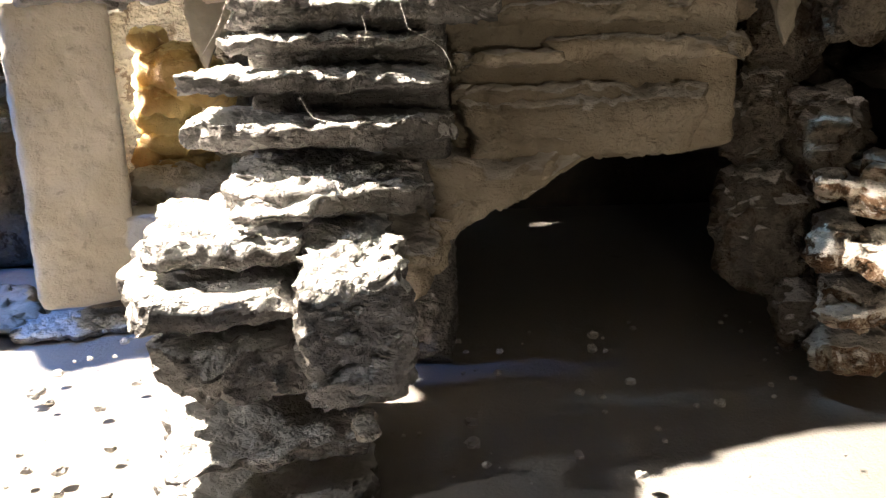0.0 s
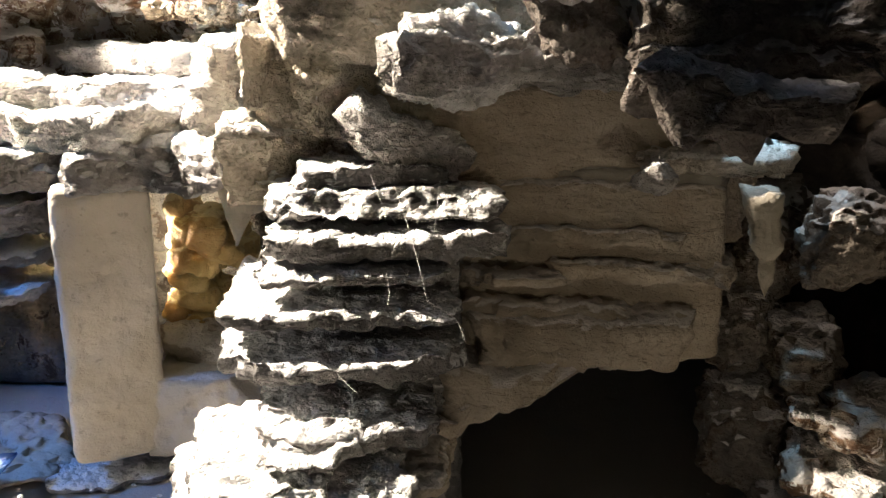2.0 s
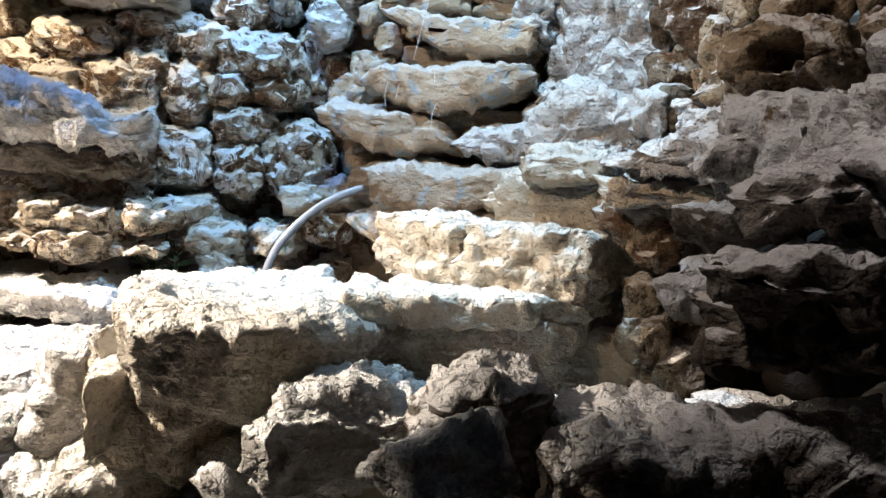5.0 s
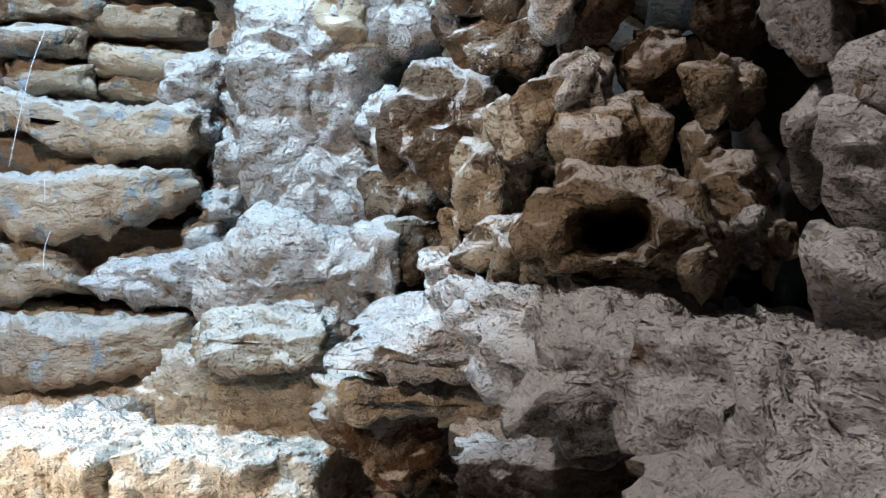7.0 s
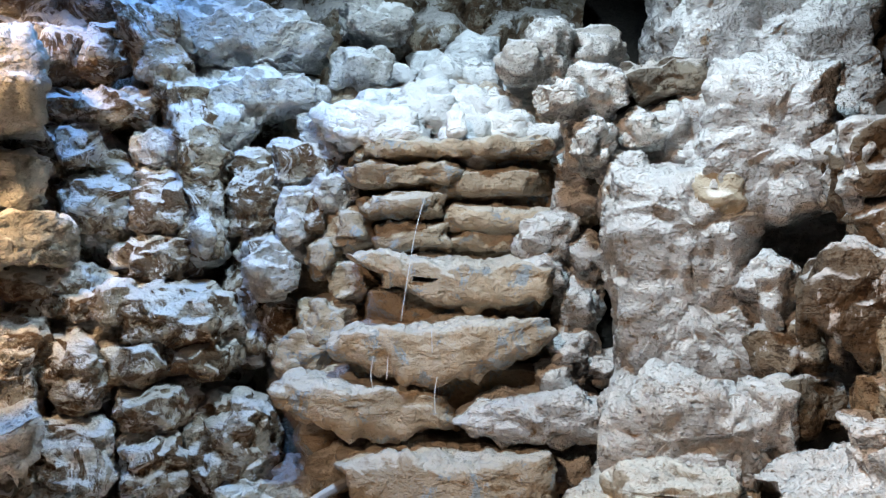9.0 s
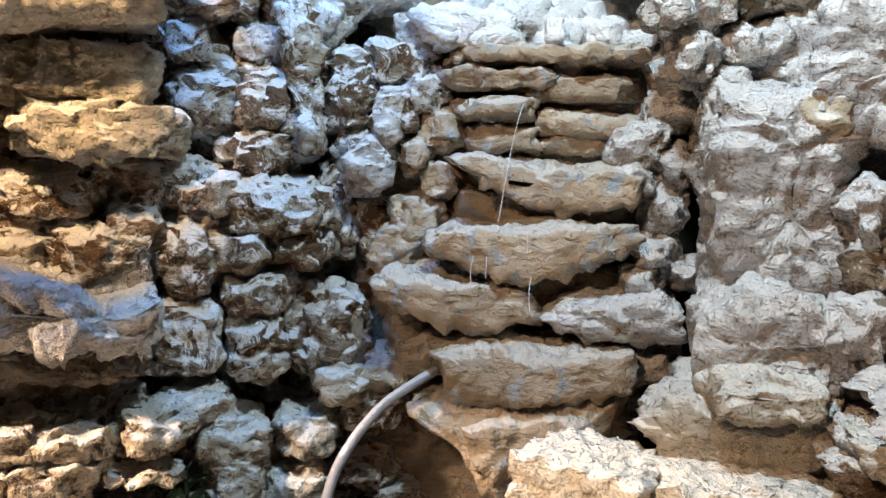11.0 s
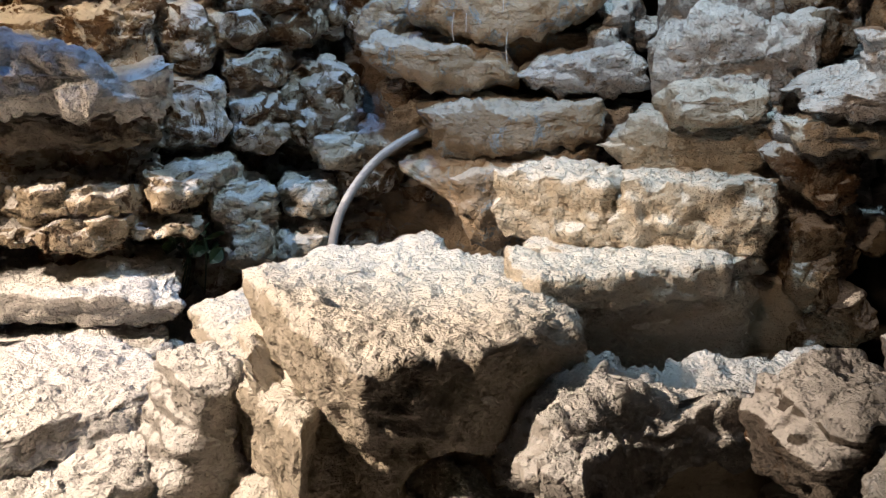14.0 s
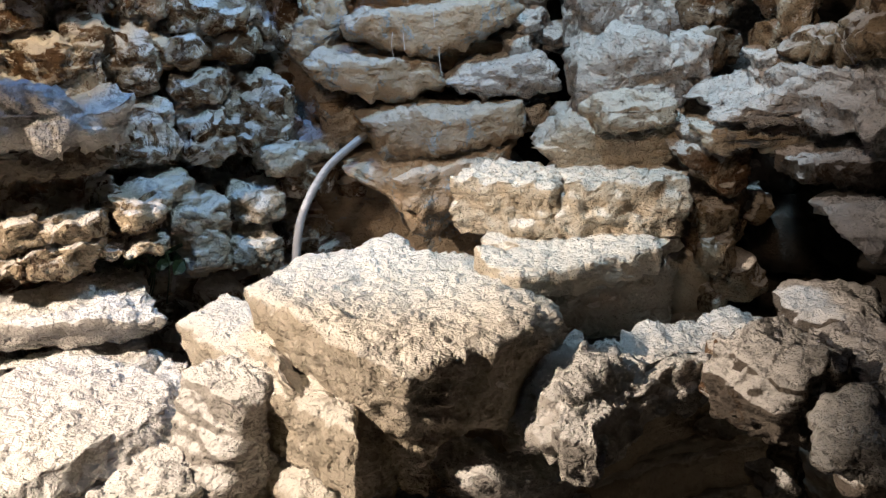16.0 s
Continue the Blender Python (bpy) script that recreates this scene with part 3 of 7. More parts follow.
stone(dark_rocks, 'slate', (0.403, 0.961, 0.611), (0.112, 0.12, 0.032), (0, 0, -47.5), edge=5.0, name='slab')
# ---- stones of the waterfall ----
fall = holder("waterfall", "stepped waterfall of wet tan slabs below a snowy top", "waterfall")
stone(fall, 'wet', (0.177, 1.576, 1.18), (0.264, 0.2, 0.018), (0, 0, -17.1), edge=6.0, drip=0.015, name='step')
stone(fall, 'wet', (0.127, 1.597, 1.148), (0.146, 0.2, 0.022), (0, 0, -14.3), edge=5.0, name='step')
stone(fall, 'wet', (0.24, 1.584, 1.139), (0.155, 0.2, 0.034), (0, 0, -19.9), edge=5.0, rough=0.7, name='step')
stone(fall, 'wet', (0.119, 1.597, 1.111), (0.105, 0.2, 0.026), (0, 0, -14), edge=4.0, name='step')
stone(fall, 'wet', (0.252, 1.594, 1.095), (0.143, 0.2, 0.036), (0, 0, -20.3), edge=4.0, rough=0.8, name='step')
stone(fall, 'wet', (0.14, 1.617, 1.076), (0.1, 0.2, 0.036), (0, 0, -14.7), edge=4.0, name='step')
stone(fall, 'wet', (0.253, 1.614, 1.069), (0.12, 0.2, 0.027), (0, 0, -20), edge=4.0, name='step')
slab(fall, 'wet', (0.151, 1.44, 1.024), (90, 0, -17.9), [(-0.083, -0.004), (-0.037, -0.022), (0.014, -0.036), (0.098, -0.027), (0.111, 0.005), (0.081, 0.019), (0.02, 0.019), (-0.077, 0.022), (-0.132, 0.024)], 0.2, drip=0.02, name='step')
stone(fall, 'wet', (0.2, 1.605, 0.984), (0.225, 0.2, 0.049), (0, 0, -17.7), rough=0.7, name='step')
slab(fall, 'wet', (0.116, 1.425, 0.944), (90, 0, -16.2), [(-0.109, -0.01), (-0.052, -0.024), (-0.001, -0.038), (0.08, -0.018), (0.136, 0.009), (0.13, 0.03), (0.017, 0.025), (-0.087, 0.022), (-0.119, 0.003)], 0.2, drip=0.02, name='step')
stone(fall, 'wet', (0.178, 1.596, 0.889), (0.269, 0.2, 0.048), (0, 0, -16.8), rough=0.7, name='step')
slab(fall, 'wet', (0.036, 1.455, 0.879), (90, 0, -11.2), [(-0.055, -0.018), (0.015, -0.035), (0.109, -0.023), (0.101, 0.007), (-0.011, 0.026), (-0.062, 0.03), (-0.095, 0.013)], 0.2, drip=0.02, name='step')
slab(fall, 'snow', (0.223, 1.395, 0.866), (90, 0, -22.8), [(-0.037, -0.034), (0.064, -0.022), (0.07, 0.014), (0.049, 0.034), (-0.056, 0.015), (-0.094, -0.008)], 0.12, drip=0.02, name='step')
stone(fall, 'wet', (0.212, 1.593, 0.788), (0.37, 0.2, 0.047), (0, 0, -22), rough=0.7, name='step')
slab(fall, 'wet', (0.119, 1.41, 0.801), (90, 0, -21), [(-0.092, -0.037), (-0.006, -0.034), (0.116, -0.021), (0.115, 0.024), (0.037, 0.026), (-0.061, 0.027), (-0.115, 0.014)], 0.2, drip=0.02, name='step')
stone(fall, 'wet', (0.248, 1.493, 0.772), (0.076, 0.15, 0.041), (0, 0, -25.7), edge=4.0, name='step')
slab(fall, 'wet', (0.105, 1.43, 0.7), (90, 0, -19.8), [(-0.072, 0.001), (-0.035, -0.06), (-0, -0.075), (0.066, -0.04), (0.114, 0.003), (0.12, 0.064), (-0.074, 0.058), (-0.125, 0.046)], 0.2, drip=0.02, name='step')
slab(fall, 'wet', (0.125, 1.4, 0.716), (90, 0, -21.5), [(-0.043, -0.06), (0.022, -0.031), (0.078, 0.005), (0.064, 0.036), (-0.034, 0.035), (-0.09, 0.013)], 0.1, drip=0.02, name='step')
stone(fall, 'wet', (0.17, 1.66, 0.78), (0.36, 0.16, 1), (0, 0, -22), rough=1.2, cell=0.011, name='core')
stone(fall, 'wet', (0.027, 1.599, 0.966), (0.066, 0.1, 0.071), (0, 0, -9.3), edge=2.8, rough=1.4, strata=0.3, name='step')
stone(fall, 'wet', (0.003, 1.6, 0.925), (0.069, 0.1, 0.065), (0, 0, -8.1), edge=2.8, rough=1.4, strata=0.3, name='step')
stone(fall, 'wet', (0.027, 1.599, 0.891), (0.066, 0.1, 0.046), (0, 0, -9.3), edge=2.8, rough=1.4, strata=0.3, name='step')
stone(fall, 'wet', (0.047, 1.599, 1.018), (0.035, 0.1, 0.049), (0, 0, -10.3), edge=2.8, rough=1.4, strata=0.3, name='step')
stone(fall, 'wet', (0.054, 1.599, 1.087), (0.049, 0.1, 0.052), (0, 0, -10.7), edge=2.8, rough=1.4, strata=0.3, name='step')
stone(fall, 'wet', (0.022, 1.599, 0.826), (0.055, 0.1, 0.053), (0, 0, -9.1), edge=2.8, rough=1.4, strata=0.3, name='step')
stone(fall, 'wet', (0.017, 1.599, 1.05), (0.035, 0.1, 0.04), (0, 0, -8.8), edge=2.8, rough=1.4, strata=0.3, name='step')
stone(fall, 'snow', (0.269, 1.466, 1.069), (0.055, 0.1, 0.055), (0, 0, -23.6), edge=2.8, rough=1.5, strata=0.2, name='step')
stone(fall, 'snow', (0.307, 1.465, 0.99), (0.046, 0.1, 0.054), (0, 0, -25.5), edge=2.8, rough=1.5, strata=0.2, name='step')
stone(fall, 'snow', (0.298, 1.465, 0.935), (0.049, 0.1, 0.054), (0, 0, -25.1), edge=2.8, rough=1.5, strata=0.2, name='step')
stone(fall, 'snow', (0.311, 1.465, 1.113), (0.059, 0.1, 0.047), (0, 0, -25.7), edge=2.8, rough=1.5, strata=0.2, name='step')
stone(fall, 'snow', (0.313, 1.465, 1.046), (0.043, 0.1, 0.05), (0, 0, -25.8), edge=2.8, rough=1.5, strata=0.2, name='step')
stone(fall, 'snow', (0.271, 1.466, 1.025), (0.045, 0.1, 0.045), (0, 0, -23.7), edge=2.8, rough=1.5, strata=0.2, name='step')
stone(fall, 'snow', (0.313, 1.465, 1.154), (0.049, 0.1, 0.038), (0, 0, -25.8), edge=2.8, rough=1.5, strata=0.2, name='step')
stone(fall, 'snow', (0.337, 1.465, 0.911), (0.046, 0.1, 0.04), (0, 0, -26.9), edge=2.8, rough=1.5, strata=0.2, name='step')
stone(fall, 'snow', (0.285, 1.466, 0.902), (0.045, 0.1, 0.033), (0, 0, -24.4), edge=2.8, rough=1.5, strata=0.2, name='step')
stone(fall, 'snow', (0.298, 1.465, 0.802), (0.068, 0.1, 0.028), (0, 0, -25.1), edge=2.8, rough=1.5, strata=0.2, name='step')
stone(fall, "heap", (0.196, 1.565, 1.238), (0.036, 0.08, 0.024), (0, 0, 29.712), edge=2.6, rough=1.4, cell=0.009, name='foam_lump')
stone(fall, "heap", (0.166, 1.662, 1.293), (0.042, 0.08, 0.029), (0, 0, 29.793), edge=2.6, rough=1.4, cell=0.009, name='foam_lump')
stone(fall, "heap", (0.127, 1.576, 1.237), (0.065, 0.08, 0.043), (0, 0, 35.278), edge=2.6, rough=1.4, cell=0.009, name='foam_lump')
stone(fall, "heap", (0.088, 1.55, 1.194), (0.04, 0.08, 0.029), (0, 0, -26.724), edge=2.6, rough=1.4, cell=0.009, name='foam_lump')
stone(fall, "heap", (0.218, 1.602, 1.284), (0.056, 0.08, 0.042), (0, 0, 14.235), edge=2.6, rough=1.4, cell=0.009, name='foam_lump')
stone(fall, "heap", (0.243, 1.648, 1.285), (0.043, 0.08, 0.033), (0, 0, -1.54), edge=2.6, rough=1.4, cell=0.009, name='foam_lump')
stone(fall, "heap", (0.153, 1.613, 1.227), (0.036, 0.08, 0.022), (0, 0, -38.171), edge=2.6, rough=1.4, cell=0.009, name='foam_lump')
stone(fall, "heap", (0.271, 1.542, 1.206), (0.071, 0.08, 0.049), (0, 0, 23.019), edge=2.6, rough=1.4, cell=0.009, name='foam_lump')
stone(fall, "heap", (0.117, 1.614, 1.286), (0.033, 0.08, 0.022), (0, 0, 36.414), edge=2.6, rough=1.4, cell=0.009, name='foam_lump')
stone(fall, "heap", (0.314, 1.646, 1.273), (0.082, 0.08, 0.051), (0, 0, 35.364), edge=2.6, rough=1.4, cell=0.009, name='foam_lump')
stone(fall, "heap", (0.136, 1.574, 1.241), (0.061, 0.08, 0.046), (0, 0, 19.872), edge=2.6, rough=1.4, cell=0.009, name='foam_lump')
stone(fall, "heap", (0.244, 1.542, 1.205), (0.079, 0.08, 0.049), (0, 0, 35.664), edge=2.6, rough=1.4, cell=0.009, name='foam_lump')
stone(fall, "heap", (0.26, 1.578, 1.228), (0.084, 0.08, 0.053), (0, 0, 33.936), edge=2.6, rough=1.4, cell=0.009, name='foam_lump')
stone(fall, "heap", (0.237, 1.588, 1.243), (0.045, 0.08, 0.032), (0, 0, -25.802), edge=2.6, rough=1.4, cell=0.009, name='foam_lump')
stone(fall, "heap", (0.227, 1.563, 1.223), (0.088, 0.08, 0.055), (0, 0, -36.116), edge=2.6, rough=1.4, cell=0.009, name='foam_lump')
stone(fall, "heap", (0.197, 1.548, 1.186), (0.052, 0.08, 0.038), (0, 0, -21.013), edge=2.6, rough=1.4, cell=0.009, name='foam_lump')
stone(fall, "heap", (0.036, 1.549, 1.214), (0.047, 0.08, 0.032), (0, 0, 33.286), edge=2.6, rough=1.4, cell=0.009, name='foam_lump')
stone(fall, "heap", (0.11, 1.646, 1.28), (0.054, 0.08, 0.038), (0, 0, -29.554), edge=2.6, rough=1.4, cell=0.009, name='foam_lump')
stone(fall, "heap", (0.155, 1.568, 1.233), (0.059, 0.08, 0.047), (0, 0, -5.236), edge=2.6, rough=1.4, cell=0.009, name='foam_lump')
stone(fall, "heap", (0.327, 1.637, 1.255), (0.059, 0.08, 0.039), (0, 0, 28.18), edge=2.6, rough=1.4, cell=0.009, name='foam_lump')
stone(fall, "heap", (0.327, 1.555, 1.187), (0.052, 0.08, 0.037), (0, 0, 18.36), edge=2.6, rough=1.4, cell=0.009, name='foam_lump')
stone(fall, "heap", (0.115, 1.594, 1.247), (0.04, 0.08, 0.025), (0, 0, 39.071), edge=2.6, rough=1.4, cell=0.009, name='foam_lump')
stone(fall, "heap", (0.186, 1.557, 1.191), (0.054, 0.08, 0.041), (0, 0, -12.922), edge=2.6, rough=1.4, cell=0.009, name='foam_lump')
stone(fall, "heap", (0.245, 1.565, 1.21), (0.072, 0.08, 0.051), (0, 0, 22.882), edge=2.6, rough=1.4, cell=0.009, name='foam_lump')
stone(fall, "heap", (0.229, 1.587, 1.216), (0.062, 0.08, 0.045), (0, 0, 20.771), edge=2.6, rough=1.4, cell=0.009, name='foam_lump')
stone(fall, "heap", (0.104, 1.623, 1.256), (0.048, 0.08, 0.037), (0, 0, 15.271), edge=2.6, rough=1.4, cell=0.009, name='foam_lump')
stone(fall, "heap", (0.319, 1.613, 1.25), (0.076, 0.08, 0.057), (0, 0, 6.453), edge=2.6, rough=1.4, cell=0.009, name='foam_lump')
stone(fall, "heap", (0.321, 1.601, 1.25), (0.068, 0.08, 0.046), (0, 0, 25.334), edge=2.6, rough=1.4, cell=0.009, name='foam_lump')
stone(fall, "heap", (0.197, 1.585, 1.238), (0.063, 0.08, 0.048), (0, 0, 11.525), edge=2.6, rough=1.4, cell=0.009, name='foam_lump')
stone(fall, "heap", (0.201, 1.654, 1.289), (0.069, 0.08, 0.053), (0, 0, 15.067), edge=2.6, rough=1.4, cell=0.009, name='foam_lump')
stone(fall, "heap", (0.152, 1.582, 1.247), (0.054, 0.08, 0.038), (0, 0, 26.93), edge=2.6, rough=1.4, cell=0.009, name='foam_lump')
stone(fall, "heap", (0.295, 1.592, 1.217), (0.069, 0.08, 0.047), (0, 0, -26.254), edge=2.6, rough=1.4, cell=0.009, name='foam_lump')
stone(fall, "heap", (0.146, 1.585, 1.215), (0.051, 0.08, 0.04), (0, 0, -6.337), edge=2.6, rough=1.4, cell=0.009, name='foam_lump')
stone(fall, "heap", (0.063, 1.544, 1.211), (0.058, 0.08, 0.042), (0, 0, -27.198), edge=2.6, rough=1.4, cell=0.009, name='foam_lump')
stone(fall, "heap", (0.072, 1.57, 1.228), (0.052, 0.08, 0.041), (0, 0, 14.877), edge=2.6, rough=1.4, cell=0.009, name='foam_lump')
stone(fall, "heap", (0.17, 1.585, 1.258), (0.04, 0.08, 0.028), (0, 0, -29.318), edge=2.6, rough=1.4, cell=0.009, name='foam_lump')
stone(fall, "heap", (0.179, 1.611, 1.283), (0.043, 0.08, 0.027), (0, 0, -37.147), edge=2.6, rough=1.4, cell=0.009, name='foam_lump')
stone(fall, "heap", (0.093, 1.565, 1.22), (0.057, 0.08, 0.039), (0, 0, 32.255), edge=2.6, rough=1.4, cell=0.009, name='foam_lump')
stone(fall, "heap", (0.239, 1.655, 1.337), (0.047, 0.08, 0.037), (0, 0, -7.197), edge=2.6, rough=1.4, cell=0.009, name='foam_lump')
stone(fall, "heap", (0.336, 1.599, 1.234), (0.036, 0.08, 0.023), (0, 0, -32.414), edge=2.6, rough=1.4, cell=0.009, name='foam_lump')
stone(fall, "heap", (0.314, 1.59, 1.224), (0.055, 0.08, 0.033), (0, 0, 36.664), edge=2.6, rough=1.4, cell=0.009, name='foam_lump')
stone(fall, "heap", (0.22, 1.564, 1.208), (0.062, 0.08, 0.042), (0, 0, -28.631), edge=2.6, rough=1.4, cell=0.009, name='foam_lump')
stone(fall, "heap", (0.108, 1.612, 1.228), (0.062, 0.08, 0.04), (0, 0, 37.44), edge=2.6, rough=1.4, cell=0.009, name='foam_lump')
stone(fall, "heap", (0.104, 1.535, 1.194), (0.023, 0.08, 0.019), (0, 0, 5.265), edge=2.6, rough=1.4, cell=0.009, name='foam_lump')
stone(fall, "heap", (0.136, 1.597, 1.233), (0.036, 0.08, 0.025), (0, 0, 31.303), edge=2.6, rough=1.4, cell=0.009, name='foam_lump')
stone(fall, "heap", (0.139, 1.651, 1.277), (0.04, 0.08, 0.031), (0, 0, -9.618), edge=2.6, rough=1.4, cell=0.009, name='foam_lump')
stone(fall, "heap", (0.25, 1.563, 1.19), (0.072, 0.08, 0.052), (0, 0, -19.214), edge=2.6, rough=1.4, cell=0.009, name='foam_lump')
stone(fall, "heap", (0.324, 1.627, 1.243), (0.045, 0.08, 0.034), (0, 0, -0.66), edge=2.6, rough=1.4, cell=0.009, name='foam_lump')
stone(fall, "heap", (0.187, 1.614, 1.29), (0.048, 0.08, 0.038), (0, 0, 9.735), edge=2.6, rough=1.4, cell=0.009, name='foam_lump')
stone(fall, "heap", (0.1, 1.538, 1.205), (0.057, 0.08, 0.046), (0, 0, 2.605), edge=2.6, rough=1.4, cell=0.009, name='foam_lump')
stone(fall, "heap", (0.245, 1.653, 1.295), (0.078, 0.08, 0.057), (0, 0, -20.347), edge=2.6, rough=1.4, cell=0.009, name='foam_lump')
stone(fall, "heap", (0.171, 1.56, 1.188), (0.038, 0.08, 0.03), (0, 0, -2.029), edge=2.6, rough=1.4, cell=0.009, name='foam_lump')
stone(fall, "heap", (0.252, 1.604, 1.232), (0.064, 0.08, 0.043), (0, 0, -30.546), edge=2.6, rough=1.4, cell=0.009, name='foam_lump')
stone(fall, "heap", (0.198, 1.597, 1.256), (0.041, 0.08, 0.032), (0, 0, 2.389), edge=2.6, rough=1.4, cell=0.009, name='foam_lump')
stone(fall, "heap", (0.117, 1.612, 1.244), (0.041, 0.08, 0.033), (0, 0, 7.264), edge=2.6, rough=1.4, cell=0.009, name='foam_lump')
stone(fall, "heap", (0.28, 1.628, 1.252), (0.073, 0.08, 0.056), (0, 0, 3.647), edge=2.6, rough=1.4, cell=0.009, name='foam_lump')
stone(fall, "heap", (0.239, 1.665, 1.339), (0.066, 0.08, 0.051), (0, 0, 6.051), edge=2.6, rough=1.4, cell=0.009, name='foam_lump')
stone(fall, "heap", (0.159, 1.6, 1.254), (0.066, 0.08, 0.052), (0, 0, -8.651), edge=2.6, rough=1.4, cell=0.009, name='foam_lump')
stone(fall, "heap", (0.051, 1.546, 1.195), (0.034, 0.08, 0.025), (0, 0, 26.402), edge=2.6, rough=1.4, cell=0.009, name='foam_lump')
stone(fall, "heap", (0.254, 1.567, 1.218), (0.05, 0.08, 0.036), (0, 0, 22.458), edge=2.6, rough=1.4, cell=0.009, name='foam_lump')
stone(fall, "heap", (0.243, 1.607, 1.255), (0.054, 0.08, 0.041), (0, 0, -13.541), edge=2.6, rough=1.4, cell=0.009, name='foam_lump')
stone(fall, "heap", (0.191, 1.667, 1.312), (0.066, 0.08, 0.043), (0, 0, -34.526), edge=2.6, rough=1.4, cell=0.009, name='foam_lump')
stone(fall, "heap", (0.194, 1.546, 1.212), (0.057, 0.08, 0.042), (0, 0, 17.808), edge=2.6, rough=1.4, cell=0.009, name='foam_lump')
stone(fall, "heap", (0.149, 1.604, 1.226), (0.03, 0.08, 0.022), (0, 0, -22.461), edge=2.6, rough=1.4, cell=0.009, name='foam_lump')
stone(fall, "heap", (0.042, 1.552, 1.202), (0.033, 0.08, 0.023), (0, 0, 33.44), edge=2.6, rough=1.4, cell=0.009, name='foam_lump')
stone(fall, "heap", (0.28, 1.613, 1.252), (0.044, 0.08, 0.027), (0, 0, -36.515), edge=2.6, rough=1.4, cell=0.009, name='foam_lump')
stone(fall, "heap", (0.302, 1.592, 1.266), (0.056, 0.08, 0.035), (0, 0, -35.395), edge=2.6, rough=1.4, cell=0.009, name='foam_lump')
stone(fall, "heap", (0.044, 1.552, 1.193), (0.029, 0.08, 0.023), (0, 0, -14.834), edge=2.6, rough=1.4, cell=0.009, name='foam_lump')
stone(fall, "heap", (0.127, 1.615, 1.232), (0.047, 0.08, 0.038), (0, 0, -10.064), edge=2.6, rough=1.4, cell=0.009, name='foam_lump')
stone(fall, "heap", (0.343, 1.603, 1.248), (0.071, 0.08, 0.045), (0, 0, 32.834), edge=2.6, rough=1.4, cell=0.009, name='foam_lump')
stone(fall, "heap", (0.238, 1.583, 1.24), (0.055, 0.08, 0.042), (0, 0, 4.134), edge=2.6, rough=1.4, cell=0.009, name='foam_lump')
stone(fall, "heap", (0.161, 1.485, 1.206), (0.022, 0.02, 0.031), (0, 0, 0), edge=4.0, rough=0.4, name='nozzle')
# ---- the column beside the waterfall ----
column = holder("plaster_column", "snowy plaster column beside the waterfall", "column")
slab(column, 'snow', (0.31, 1.25, 1.03), (90, 0, -25.6), [(-0.069, -0.008), (-0.042, -0.062), (-0.053, -0.129), (0.057, -0.122), (0.052, -0.019), (0.066, 0.045), (0.061, 0.102), (-0.009, 0.101), (-0.06, 0.091)], 0.2, rough=1.3, cell=0.0055, name='plaster_lump', strata=0.15)
slab(column, 'snow', (0.369, 1.16, 1.144), (90, 0, -32.4), [(-0.078, -0.025), (-0.04, -0.073), (0.02, -0.074), (0.05, -0.06), (0.043, 0.015), (0.053, 0.07), (0.001, 0.076), (-0.05, 0.07)], 0.2, rough=1.3, cell=0.0055, name='plaster_lump', strata=0.15)
slab(column, 'snow', (0.31, 1.215, 1.039), (90, 0, -26.7), [(-0.076, 0.018), (-0.069, -0.059), (-0.056, -0.137), (0.058, -0.133), (0.048, -0.044), (0.058, 0.018), (0.079, 0.059), (0.059, 0.092), (-0.024, 0.095), (-0.075, 0.09)], 0.16, rough=1.3, cell=0.0055, name='plaster_lump', strata=0.15)
slab(column, 'snow', (0.277, 1.155, 0.881), (90, 0, -26.5), [(-0.074, -0.035), (-0.045, -0.038), (0, -0.024), (0.04, -0.046), (0.069, -0.025), (0.072, 0.015), (0.055, 0.039), (0.008, 0.049), (-0.044, 0.046), (-0.081, 0.019)], 0.16, rough=1.3, cell=0.0055, name='plaster_lump', strata=0.15, drip=0.035)
slab(column, 'snow', (0.324, 1.13, 0.9), (90, 0, -30.7), [(-0.017, -0.022), (0.002, -0.031), (0.019, -0.003), (0.012, 0.03), (-0.016, 0.026)], 0.1, rough=1.3, cell=0.0055, name='plaster_lump', strata=0.15, drip=0.03)
slab(column, 'cream', (0.237, 1.13, 0.847), (90, 0, -24.4), [(-0.04, -0.025), (0.056, -0.023), (0.05, 0.015), (0.005, 0.023), (-0.026, 0.015), (-0.044, -0.005)], 0.14, rough=1.3, cell=0.0055, name='plaster_lump', strata=0.15)
slab(column, 'cream', (0.239, 1.175, 0.789), (90, 0, -34.6), [(-0.057, -0.037), (0.001, -0.049), (0.05, -0.034), (0.081, -0.001), (0.086, 0.047), (-0.006, 0.041), (-0.067, 0.026), (-0.102, 0.004)], 0.16, rough=1.3, cell=0.0055, name='plaster_lump', strata=0.15)
slab(column, 'snow', (0.271, 1.165, 0.845), (90, 0, -36.8), [(-0.012, -0.034), (0.057, -0.018), (0.051, 0.021), (0.007, 0.034), (-0.042, 0.024), (-0.069, -0.028)], 0.14, rough=1.3, cell=0.0055, name='plaster_lump', strata=0.15)
stone(column, 'beige', (0.338, 1.216, 1.098), (0.043, 0.06, 0.042), (0, 0, -28.4), edge=4.0, name='plaster_lump', strata=0.15)
stone(column, 'white', (0.336, 1.355, 1.183), (0.046, 0.12, 0.041), (0, 0, -24.2), edge=2.6, rough=1.5, name='plaster_lump', strata=0.15)
stone(column, 'white', (0.272, 1.356, 1.165), (0.044, 0.12, 0.054), (0, 0, -20.5), edge=2.6, rough=1.5, name='plaster_lump', strata=0.15)
